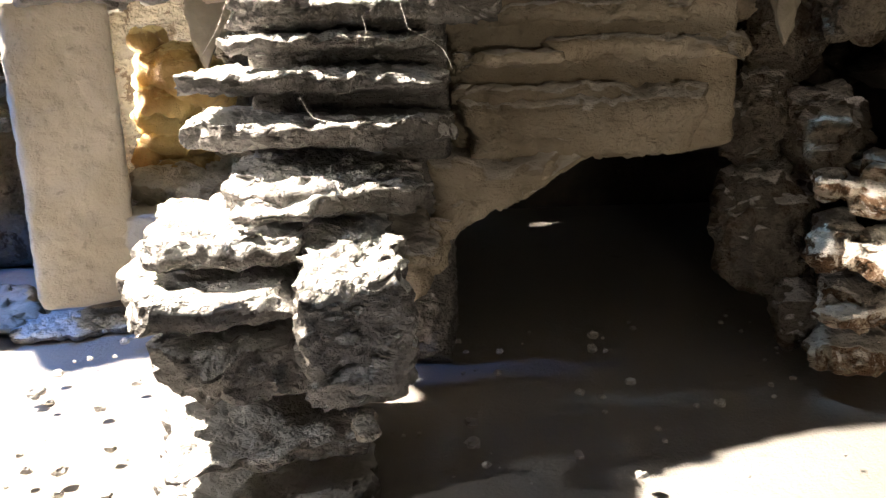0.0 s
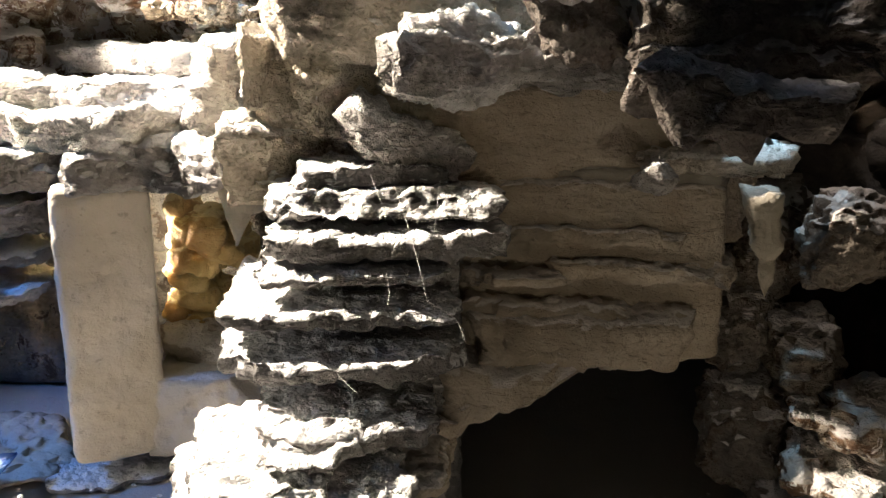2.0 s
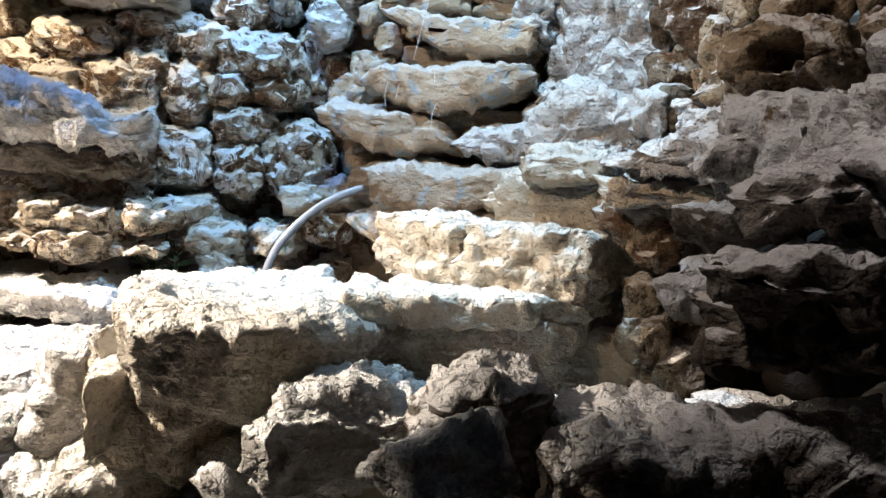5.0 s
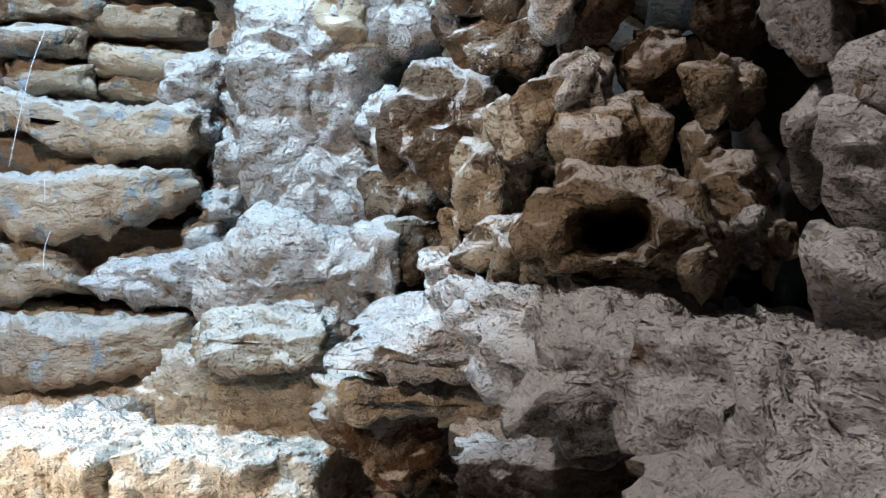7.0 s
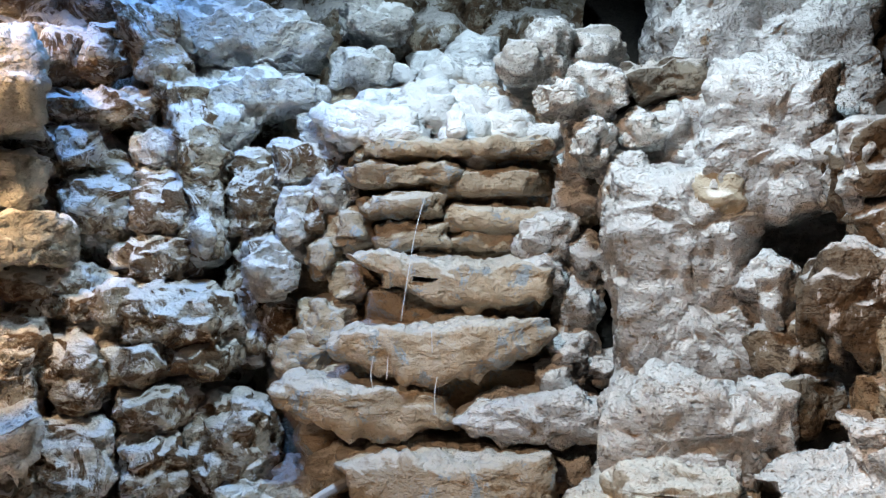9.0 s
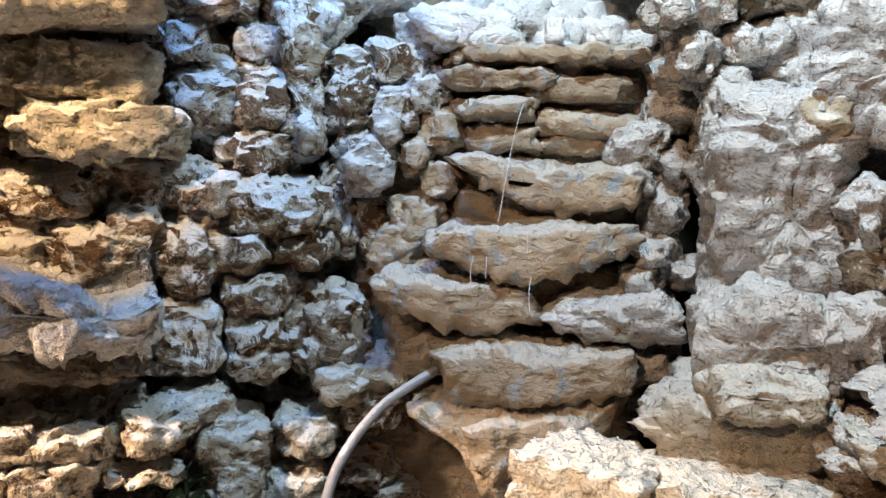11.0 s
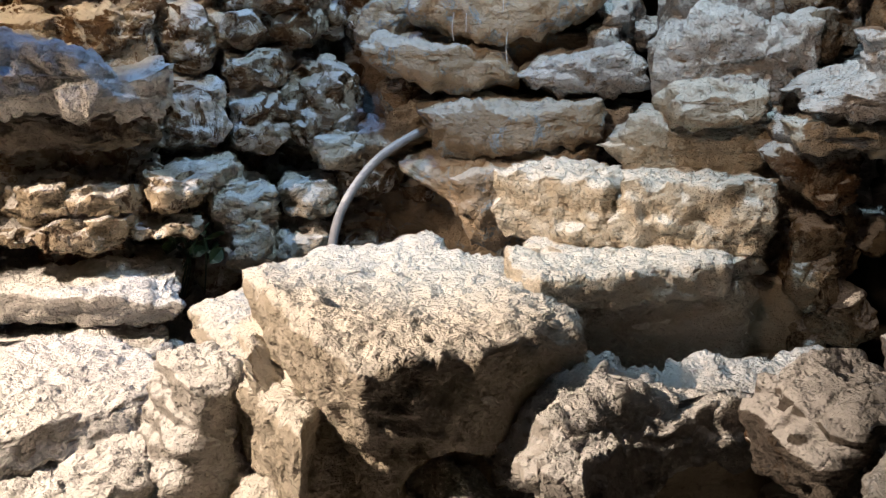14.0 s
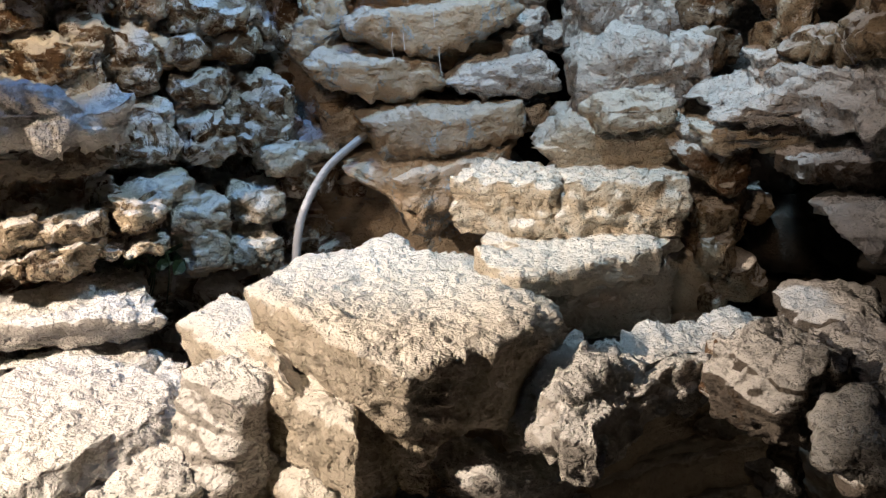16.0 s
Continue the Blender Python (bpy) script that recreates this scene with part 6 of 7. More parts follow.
stone(wall_back, "brown", (-0.883, 1.61, 0.257), (0.087, 0.067, 0.067), (0, -24.648, -16.789), edge=2.8, rough=1.5, cell=0.016)
stone(wall_back, "brown", (-1.109, 1.706, 0.819), (0.085, 0.065, 0.065), (0, -20.039, 27.204), edge=2.8, rough=1.5, cell=0.016)
stone(wall_back, "brown", (-0.021, 1.727, 1.218), (0.083, 0.061, 0.061), (0, -5.477, -28.42), edge=2.8, rough=1.5, cell=0.016)
stone(wall_back, "brown", (-0.549, 1.769, 1.342), (0.131, 0.085, 0.085), (0, 15.764, 22.244), edge=2.8, rough=1.5, cell=0.016)
stone(wall_back, "brown", (0.009, 1.764, 1.379), (0.108, 0.071, 0.071), (0, 22.963, 12.816), edge=2.8, rough=1.5, cell=0.016)
stone(wall_back, "brown", (-0.587, 1.644, 0.448), (0.103, 0.066, 0.066), (0, 16.164, -18.475), edge=2.8, rough=1.5, cell=0.016)
stone(wall_back, "brown", (-0.448, 1.709, 1.455), (0.101, 0.068, 0.068), (0, -8.256, -21.368), edge=2.8, rough=1.5, cell=0.016)
stone(wall_back, "brown", (-0.783, 1.635, 0.163), (0.062, 0.057, 0.057), (0, -29.64, 2.998), edge=2.8, rough=1.5, cell=0.016)
stone(wall_back, "brown", (0.059, 1.793, 1.441), (0.071, 0.066, 0.066), (0, -20.975, -29.592), edge=2.8, rough=1.5, cell=0.016)
stone(wall_back, "brown", (-1.034, 1.705, 1.088), (0.144, 0.088, 0.088), (0, -2.924, 25.124), edge=2.8, rough=1.5, cell=0.016)
stone(wall_back, "brown", (-0.374, 1.705, 0.984), (0.079, 0.059, 0.059), (0, 19.368, -16.223), edge=2.8, rough=1.5, cell=0.016)
stone(wall_back, "brown", (-0.74, 1.742, 1.419), (0.063, 0.054, 0.054), (0, 9.91, 5.665), edge=2.8, rough=1.5, cell=0.016)
stone(wall_back, "brown", (-0.984, 1.707, 1.287), (0.119, 0.07, 0.07), (0, 16.725, -11.428), edge=2.8, rough=1.5, cell=0.016)
stone(wall_back, "brown", (-0.306, 1.626, 0.343), (0.115, 0.076, 0.076), (0, 24.961, 8.18), edge=2.8, rough=1.5, cell=0.016)
stone(wall_back, "brown", (-1.059, 1.691, 0.951), (0.082, 0.073, 0.073), (0, -13.307, -3.029), edge=2.8, rough=1.5, cell=0.016)
stone(wall_back, "brown", (-1.015, 1.697, 1.201), (0.067, 0.062, 0.062), (0, -11.843, 25.868), edge=2.8, rough=1.5, cell=0.016)
stone(wall_back, "brown", (-0.777, 1.693, 0.301), (0.072, 0.067, 0.067), (0, -9.452, -17.459), edge=2.8, rough=1.5, cell=0.016)
stone(wall_back, "brown", (-0.29, 1.737, 0.866), (0.069, 0.055, 0.055), (0, 11.164, -2.83), edge=2.8, rough=1.5, cell=0.016)
stone(wall_back, "brown", (-0.076, 1.642, 0.24), (0.074, 0.061, 0.061), (0, 19.319, 0.145), edge=2.8, rough=1.5, cell=0.016)
stone(wall_back, "brown", (-0.69, 1.709, 0.938), (0.126, 0.092, 0.092), (0, 9.41, 6.905), edge=2.8, rough=1.5, cell=0.016)
stone(wall_back, "brown", (-0.623, 1.689, 0.813), (0.096, 0.057, 0.057), (0, -11.639, -8.087), edge=2.8, rough=1.5, cell=0.016)
stone(wall_back, "brown", (-0.377, 1.714, 1.066), (0.093, 0.059, 0.059), (0, -27.515, -23.474), edge=2.8, rough=1.5, cell=0.016)
stone(wall_back, "brown", (-0.178, 1.721, 1.555), (0.08, 0.053, 0.053), (0, -12.929, 9.391), edge=2.8, rough=1.5, cell=0.016)
stone(wall_back, "brown", (-1.069, 1.674, 0.862), (0.09, 0.058, 0.058), (0, 0.603, 21.205), edge=2.8, rough=1.5, cell=0.016)
stone(wall_back, "brown", (-0.087, 1.698, 1.11), (0.127, 0.092, 0.092), (0, -10.826, 7.5), edge=2.8, rough=1.5, cell=0.016)
stone(wall_back, "brown", (-0.958, 1.768, 1.527), (0.12, 0.069, 0.069), (0, 26.413, -6.588), edge=2.8, rough=1.5, cell=0.016)
stone(wall_back, "brown", (-0.054, 1.795, 1.695), (0.089, 0.057, 0.057), (0, -2.537, -13.326), edge=2.8, rough=1.5, cell=0.016)
stone(wall_back, "brown", (-0.904, 1.678, 0.792), (0.116, 0.097, 0.097), (0, 7.166, -3.758), edge=2.8, rough=1.5, cell=0.016)
stone(wall_back, "brown", (-0.369, 1.66, 0.857), (0.106, 0.064, 0.064), (0, 9.539, -15.379), edge=2.8, rough=1.5, cell=0.016)
stone(wall_back, "brown", (-0.505, 1.751, 1.052), (0.122, 0.075, 0.075), (0, -11.614, -9.676), edge=2.8, rough=1.5, cell=0.016)
stone(wall_back, "brown", (-0.384, 1.626, 0.404), (0.135, 0.097, 0.097), (0, -13.599, 1.563), edge=2.8, rough=1.5, cell=0.016)
stone(wall_back, "brown", (-1.067, 1.688, 0.502), (0.117, 0.099, 0.099), (0, -2.637, -28.052), edge=2.8, rough=1.5, cell=0.016)
stone(wall_back, "brown", (-0.974, 1.642, 0.452), (0.119, 0.099, 0.099), (0, -26.081, -23.407), edge=2.8, rough=1.5, cell=0.016)
stone(wall_back, "brown", (0.101, 1.776, 1.295), (0.156, 0.096, 0.096), (0, -14.7, -19.854), edge=2.8, rough=1.5, cell=0.016)
stone(wall_back, "brown", (-0.803, 1.668, 0.254), (0.082, 0.059, 0.059), (0, -29.371, -11.717), edge=2.8, rough=1.5, cell=0.016)
stone(wall_back, "brown", (-0.07, 1.776, 1.468), (0.15, 0.086, 0.086), (0, 3.43, -7.001), edge=2.8, rough=1.5, cell=0.016)
stone(wall_back, "brown", (-0.426, 1.659, 0.59), (0.071, 0.052, 0.052), (0, -22.79, -25.164), edge=2.8, rough=1.5, cell=0.016)
stone(wall_back, "brown", (-0.817, 1.683, 0.724), (0.163, 0.098, 0.098), (0, 14.663, 5.543), edge=2.8, rough=1.5, cell=0.016)
stone(wall_back, "brown", (-0.725, 1.7, 0.762), (0.111, 0.066, 0.066), (0, 17.436, -12.285), edge=2.8, rough=1.5, cell=0.016)
stone(wall_back, "brown", (-0.949, 1.614, 0.168), (0.08, 0.079, 0.079), (0, -11.877, -16.295), edge=2.8, rough=1.5, cell=0.016)
stone(wall_back, "brown", (-0.853, 1.698, 1.184), (0.126, 0.079, 0.079), (0, -17.612, 25.274), edge=2.8, rough=1.5, cell=0.016)
stone(wall_back, "brown", (-0.962, 1.728, 1.072), (0.118, 0.085, 0.085), (0, 22.292, 7.749), edge=2.8, rough=1.5, cell=0.016)
stone(wall_back, "brown", (-0.294, 1.656, 0.273), (0.085, 0.059, 0.059), (0, -24.289, 14.502), edge=2.8, rough=1.5, cell=0.016)
stone(wall_back, "brown", (-0.693, 1.729, 0.889), (0.094, 0.076, 0.076), (0, 3.586, 6.327), edge=2.8, rough=1.5, cell=0.016)
stone(wall_back, "brown", (-0.326, 1.683, 0.635), (0.095, 0.064, 0.064), (0, 8.68, -21.973), edge=2.8, rough=1.5, cell=0.016)
stone(wall_back, "brown", (-0.567, 1.675, 1.021), (0.104, 0.06, 0.06), (0, -28.752, -0.081), edge=2.8, rough=1.5, cell=0.016)
stone(wall_back, "brown", (-0.773, 1.614, 0.201), (0.084, 0.063, 0.063), (0, 24.588, -25.236), edge=2.8, rough=1.5, cell=0.016)
stone(wall_back, "brown", (-0.674, 1.682, 1.231), (0.096, 0.081, 0.081), (0, -13.134, 23.698), edge=2.8, rough=1.5, cell=0.016)
stone(wall_back, "brown", (-0.586, 1.674, 0.551), (0.083, 0.074, 0.074), (0, 10.024, 13.254), edge=2.8, rough=1.5, cell=0.016)
stone(wall_back, "brown", (-0.534, 1.751, 0.985), (0.132, 0.089, 0.089), (0, -27.34, 0.307), edge=2.8, rough=1.5, cell=0.016)
stone(wall_back, "brown", (-0.317, 1.677, 0.664), (0.126, 0.084, 0.084), (0, 6.85, 10.201), edge=2.8, rough=1.5, cell=0.016)
stone(wall_back, "brown", (0.016, 1.757, 1.246), (0.101, 0.085, 0.085), (0, 6.847, 7.226), edge=2.8, rough=1.5, cell=0.016)
stone(wall_back, "brown", (-1.024, 1.725, 1.324), (0.087, 0.061, 0.061), (0, 13.333, 15.916), edge=2.8, rough=1.5, cell=0.016)
stone(wall_back, "brown", (-0.525, 1.763, 1.608), (0.129, 0.072, 0.072), (0, -10.574, 12.841), edge=2.8, rough=1.5, cell=0.016)
stone(wall_back, "brown", (0.026, 1.679, 0.279), (0.127, 0.089, 0.089), (0, 17.374, 21.598), edge=2.8, rough=1.5, cell=0.016)
stone(wall_back, "brown", (-0.933, 1.713, 0.908), (0.143, 0.081, 0.081), (0, 18.175, 19.705), edge=2.8, rough=1.5, cell=0.016)
stone(wall_back, "brown", (-1.036, 1.727, 0.814), (0.154, 0.096, 0.096), (0, -9.983, 16.189), edge=2.8, rough=1.5, cell=0.016)
stone(wall_back, "brown", (-0.462, 1.759, 1.185), (0.129, 0.082, 0.082), (0, 28.228, -0.388), edge=2.8, rough=1.5, cell=0.016)
stone(wall_back, "brown", (-0.505, 1.683, 1.172), (0.138, 0.078, 0.078), (0, -10.875, -0.022), edge=2.8, rough=1.5, cell=0.016)
stone(wall_back, "brown", (-1.071, 1.638, 0.45), (0.119, 0.096, 0.096), (0, 18.714, -15.518), edge=2.8, rough=1.5, cell=0.016)
stone(wall_back, "brown", (-0.3, 1.715, 1.032), (0.12, 0.095, 0.095), (0, -14.455, -8.171), edge=2.8, rough=1.5, cell=0.016)
stone(wall_back, "brown", (-1.125, 1.631, 0.34), (0.093, 0.057, 0.057), (0, 26.517, -8.743), edge=2.8, rough=1.5, cell=0.016)
stone(wall_back, "brown", (-0.816, 1.673, 0.608), (0.089, 0.081, 0.081), (0, 1.427, -13.864), edge=2.8, rough=1.5, cell=0.016)
stone(wall_back, "brown", (-0.923, 1.726, 1.372), (0.089, 0.055, 0.055), (0, 2.57, 22.416), edge=2.8, rough=1.5, cell=0.016)
stone(wall_back, "brown", (-0.709, 1.79, 1.619), (0.07, 0.052, 0.052), (0, -29.815, -14.432), edge=2.8, rough=1.5, cell=0.016)
stone(wall_back, "brown", (0.092, 1.77, 1.259), (0.087, 0.087, 0.087), (0, -11.586, -2.057), edge=2.8, rough=1.5, cell=0.016)
stone(wall_back, "brown", (0.004, 1.807, 1.556), (0.083, 0.057, 0.057), (0, -11.721, -25.039), edge=2.8, rough=1.5, cell=0.016)
stone(wall_back, "brown", (-0.592, 1.689, 0.96), (0.128, 0.073, 0.073), (0, -1.481, -11.54), edge=2.8, rough=1.5, cell=0.016)
stone(wall_back, "brown", (-0.18, 1.644, 0.529), (0.085, 0.071, 0.071), (0, 29.819, 7.276), edge=2.8, rough=1.5, cell=0.016)
stone(wall_back, "brown", (-0.469, 1.728, 1.196), (0.108, 0.084, 0.084), (0, -21.155, -28.234), edge=2.8, rough=1.5, cell=0.016)
stone(wall_back, "brown", (-0.968, 1.7, 0.782), (0.064, 0.051, 0.051), (0, -15.986, -11.181), edge=2.8, rough=1.5, cell=0.016)
stone(wall_back, "brown", (-0.527, 1.668, 0.477), (0.098, 0.093, 0.093), (0, -24.887, 23.418), edge=2.8, rough=1.5, cell=0.016)
stone(wall_back, "brown", (-0.419, 1.641, 0.604), (0.147, 0.086, 0.086), (0, 26.19, 9.861), edge=2.8, rough=1.5, cell=0.016)
stone(wall_back, "brown", (-1.051, 1.694, 0.815), (0.107, 0.092, 0.092), (0, -15.934, -26.18), edge=2.8, rough=1.5, cell=0.016)
stone(wall_back, "brown", (-0.495, 1.703, 0.432), (0.124, 0.072, 0.072), (0, -0.487, 17.038), edge=2.8, rough=1.5, cell=0.016)
stone(wall_back, "brown", (-0.928, 1.748, 1.624), (0.159, 0.093, 0.093), (0, -12.163, 28.828), edge=2.8, rough=1.5, cell=0.016)
stone(wall_back, "brown", (-0.702, 1.791, 1.585), (0.145, 0.092, 0.092), (0, -25.6, -13.225), edge=2.8, rough=1.5, cell=0.016)
stone(wall_back, "brown", (-0.299, 1.716, 1.56), (0.107, 0.084, 0.084), (0, -9.296, -19.729), edge=2.8, rough=1.5, cell=0.016)
stone(wall_back, "brown", (-0.835, 1.68, 0.954), (0.091, 0.069, 0.069), (0, 26.834, 5.804), edge=2.8, rough=1.5, cell=0.016)
stone(wall_back, "brown", (-0.185, 1.797, 1.596), (0.055, 0.052, 0.052), (0, -18.224, 14.364), edge=2.8, rough=1.5, cell=0.016)
stone(wall_back, "brown", (-0.196, 1.744, 1.103), (0.099, 0.074, 0.074), (0, -18.336, -16.832), edge=2.8, rough=1.5, cell=0.016)
stone(wall_back, "brown", (-0.995, 1.682, 0.211), (0.125, 0.098, 0.098), (0, -5.25, -13.271), edge=2.8, rough=1.5, cell=0.016)
stone(wall_back, "brown", (-0.168, 1.745, 0.912), (0.102, 0.059, 0.059), (0, -27.211, -2.451), edge=2.8, rough=1.5, cell=0.016)
stone(wall_back, "brown", (-0.836, 1.697, 1.145), (0.084, 0.068, 0.068), (0, 6.44, 0.19), edge=2.8, rough=1.5, cell=0.016)
stone(wall_back, "brown", (-0.514, 1.767, 1.206), (0.1, 0.074, 0.074), (0, 17.502, 25.832), edge=2.8, rough=1.5, cell=0.016)
stone(wall_back, "brown", (-0.356, 1.737, 1.065), (0.103, 0.089, 0.089), (0, -4.992, -20.586), edge=2.8, rough=1.5, cell=0.016)
stone(wall_back, "brown", (-1.075, 1.694, 1.221), (0.068, 0.066, 0.066), (0, -28.645, 10.303), edge=2.8, rough=1.5, cell=0.016)
stone(wall_back, "brown", (-0.682, 1.731, 0.828), (0.131, 0.084, 0.084), (0, -16.844, 29.345), edge=2.8, rough=1.5, cell=0.016)
stone(wall_back, "brown", (-0.883, 1.688, 1.054), (0.141, 0.082, 0.082), (0, 6.6, 12.599), edge=2.8, rough=1.5, cell=0.016)
stone(wall_back, "brown", (-0.928, 1.747, 1.444), (0.102, 0.064, 0.064), (0, -10.668, -14.086), edge=2.8, rough=1.5, cell=0.016)
stone(wall_back, "brown", (-0.689, 1.756, 1.669), (0.12, 0.083, 0.083), (0, 9.343, -14.274), edge=2.8, rough=1.5, cell=0.016)
stone(wall_back, "brown", (-1.035, 1.658, 0.323), (0.141, 0.079, 0.079), (0, 7.257, 21.181), edge=2.8, rough=1.5, cell=0.016)
stone(wall_back, "brown", (0.082, 1.713, 0.918), (0.092, 0.071, 0.071), (0, 15.608, 4.512), edge=2.8, rough=1.5, cell=0.016)
stone(wall_back, "brown", (-0.942, 1.773, 1.635), (0.11, 0.076, 0.076), (0, 5.311, 4.568), edge=2.8, rough=1.5, cell=0.016)
stone(wall_back, "brown", (-0.986, 1.639, 0.357), (0.095, 0.087, 0.087), (0, 18.928, 14.876), edge=2.8, rough=1.5, cell=0.016)
stone(wall_back, "brown", (-0.193, 1.721, 0.75), (0.066, 0.057, 0.057), (0, 10.09, 11.787), edge=2.8, rough=1.5, cell=0.016)
stone(wall_back, "brown", (-0.802, 1.667, 0.156), (0.117, 0.08, 0.08), (0, 29.063, -16.292), edge=2.8, rough=1.5, cell=0.016)
stone(wall_back, "brown", (-0.229, 1.684, 0.825), (0.094, 0.079, 0.079), (0, 2.904, 6.447), edge=2.8, rough=1.5, cell=0.016)
stone(wall_back, "brown", (-0.008, 1.74, 1.086), (0.113, 0.075, 0.075), (0, -5.525, -14.003), edge=2.8, rough=1.5, cell=0.016)
stone(wall_back, "brown", (-0.29, 1.666, 0.751), (0.067, 0.052, 0.052), (0, 11.194, 9.369), edge=2.8, rough=1.5, cell=0.016)
stone(wall_back, "brown", (-0.503, 1.729, 1.418), (0.106, 0.066, 0.066), (0, 10.757, -4.448), edge=2.8, rough=1.5, cell=0.016)
stone(wall_back, "brown", (-0.058, 1.69, 0.189), (0.131, 0.077, 0.077), (0, -18.414, 18.438), edge=2.8, rough=1.5, cell=0.016)
stone(wall_back, "brown", (-0.447, 1.772, 1.601), (0.101, 0.066, 0.066), (0, 29.431, -9.65), edge=2.8, rough=1.5, cell=0.016)
stone(wall_back, "brown", (-0.653, 1.619, 0.347), (0.141, 0.084, 0.084), (0, -21.235, -18.561), edge=2.8, rough=1.5, cell=0.016)
stone(wall_back, "brown", (0.038, 1.701, 0.922), (0.105, 0.088, 0.088), (0, -7.888, 28.967), edge=2.8, rough=1.5, cell=0.016)
stone(wall_back, "brown", (-0.86, 1.763, 1.556), (0.114, 0.094, 0.094), (0, 13.829, 24.302), edge=2.8, rough=1.5, cell=0.016)
stone(wall_back, "brown", (-0.408, 1.715, 0.491), (0.119, 0.08, 0.08), (0, -21.037, -17.854), edge=2.8, rough=1.5, cell=0.016)
stone(wall_back, "brown", (-0.368, 1.642, 0.225), (0.06, 0.05, 0.05), (0, -0.386, -25.593), edge=2.8, rough=1.5, cell=0.016)
stone(wall_back, "brown", (-0.426, 1.735, 1.199), (0.094, 0.066, 0.066), (0, 17.35, 4.576), edge=2.8, rough=1.5, cell=0.016)
stone(wall_back, "brown", (-0.334, 1.679, 1.025), (0.099, 0.091, 0.091), (0, 21.943, 20.048), edge=2.8, rough=1.5, cell=0.016)
stone(wall_back, "brown", (-1.084, 1.773, 1.54), (0.126, 0.08, 0.08), (0, -7.428, -23.17), edge=2.8, rough=1.5, cell=0.016)
stone(wall_back, "brown", (-0.176, 1.715, 1.252), (0.095, 0.074, 0.074), (0, 26.159, -2.206), edge=2.8, rough=1.5, cell=0.016)
stone(wall_back, "brown", (-0.833, 1.728, 1.683), (0.114, 0.099, 0.099), (0, 13.786, -6.788), edge=2.8, rough=1.5, cell=0.016)
stone(wall_back, "brown", (-0.53, 1.735, 1.213), (0.074, 0.064, 0.064), (0, -16.72, 2.73), edge=2.8, rough=1.5, cell=0.016)
stone(wall_back, "brown", (-0.577, 1.788, 1.538), (0.069, 0.057, 0.057), (0, -9.427, -23.62), edge=2.8, rough=1.5, cell=0.016)
stone(wall_back, "brown", (-0.708, 1.789, 1.673), (0.121, 0.068, 0.068), (0, 11.733, -18.943), edge=2.8, rough=1.5, cell=0.016)
stone(wall_back, "brown", (-0.602, 1.648, 0.412), (0.071, 0.062, 0.062), (0, 10.787, 1.365), edge=2.8, rough=1.5, cell=0.016)
stone(wall_back, "brown", (-0.767, 1.636, 0.548), (0.077, 0.057, 0.057), (0, -25.504, 1.355), edge=2.8, rough=1.5, cell=0.016)
stone(wall_back, "brown", (-0.79, 1.765, 1.35), (0.111, 0.063, 0.063), (0, 25.777, -16.345), edge=2.8, rough=1.5, cell=0.016)
stone(wall_back, "brown", (0.011, 1.708, 0.881), (0.135, 0.094, 0.094), (0, -14.476, 15.448), edge=2.8, rough=1.5, cell=0.016)
stone(wall_back, "brown", (-0.648, 1.741, 1.523), (0.087, 0.085, 0.085), (0, -13.884, -4.966), edge=2.8, rough=1.5, cell=0.016)
stone(wall_back, "brown", (-0.659, 1.709, 1.056), (0.086, 0.05, 0.05), (0, 27.184, 11.32), edge=2.8, rough=1.5, cell=0.016)
stone(wall_back, "brown", (-0.278, 1.748, 1.085), (0.137, 0.1, 0.1), (0, -0.266, 26.37), edge=2.8, rough=1.5, cell=0.016)
stone(wall_back, "brown", (-0.44, 1.732, 1.079), (0.091, 0.065, 0.065), (0, 26.608, 29.982), edge=2.8, rough=1.5, cell=0.016)
stone(wall_back, "brown", (0.114, 1.731, 1.624), (0.066, 0.052, 0.052), (0, 19.607, 3.495), edge=2.8, rough=1.5, cell=0.016)
stone(wall_back, "brown", (-0.815, 1.618, 0.31), (0.07, 0.063, 0.063), (0, 14.694, -18.408), edge=2.8, rough=1.5, cell=0.016)
stone(wall_back, "brown", (-0.904, 1.742, 1.115), (0.086, 0.057, 0.057), (0, 22.666, 13.556), edge=2.8, rough=1.5, cell=0.016)
stone(wall_back, "brown", (-0.237, 1.671, 0.565), (0.093, 0.071, 0.071), (0, 24.737, -3.838), edge=2.8, rough=1.5, cell=0.016)
stone(wall_back, "brown", (-0.138, 1.701, 1.129), (0.079, 0.054, 0.054), (0, 17.361, -16.016), edge=2.8, rough=1.5, cell=0.016)
stone(wall_back, "brown", (-0.812, 1.677, 0.738), (0.127, 0.073, 0.073), (0, 6.485, -13.309), edge=2.8, rough=1.5, cell=0.016)
stone(wall_back, "brown", (-0.693, 1.692, 0.94), (0.061, 0.058, 0.058), (0, 9.385, 22.034), edge=2.8, rough=1.5, cell=0.016)
stone(wall_back, "brown", (-0.021, 1.731, 1.075), (0.1, 0.069, 0.069), (0, -19.41, 2.422), edge=2.8, rough=1.5, cell=0.016)
stone(wall_back, "brown", (-0.524, 1.699, 0.457), (0.109, 0.072, 0.072), (0, -10.257, -15.687), edge=2.8, rough=1.5, cell=0.016)
stone(wall_back, "brown", (-0.347, 1.711, 1.008), (0.086, 0.065, 0.065), (0, 7.632, 22.701), edge=2.8, rough=1.5, cell=0.016)
stone(wall_back, "brown", (-0.658, 1.722, 0.987), (0.093, 0.078, 0.078), (0, -15.185, 25.346), edge=2.8, rough=1.5, cell=0.016)
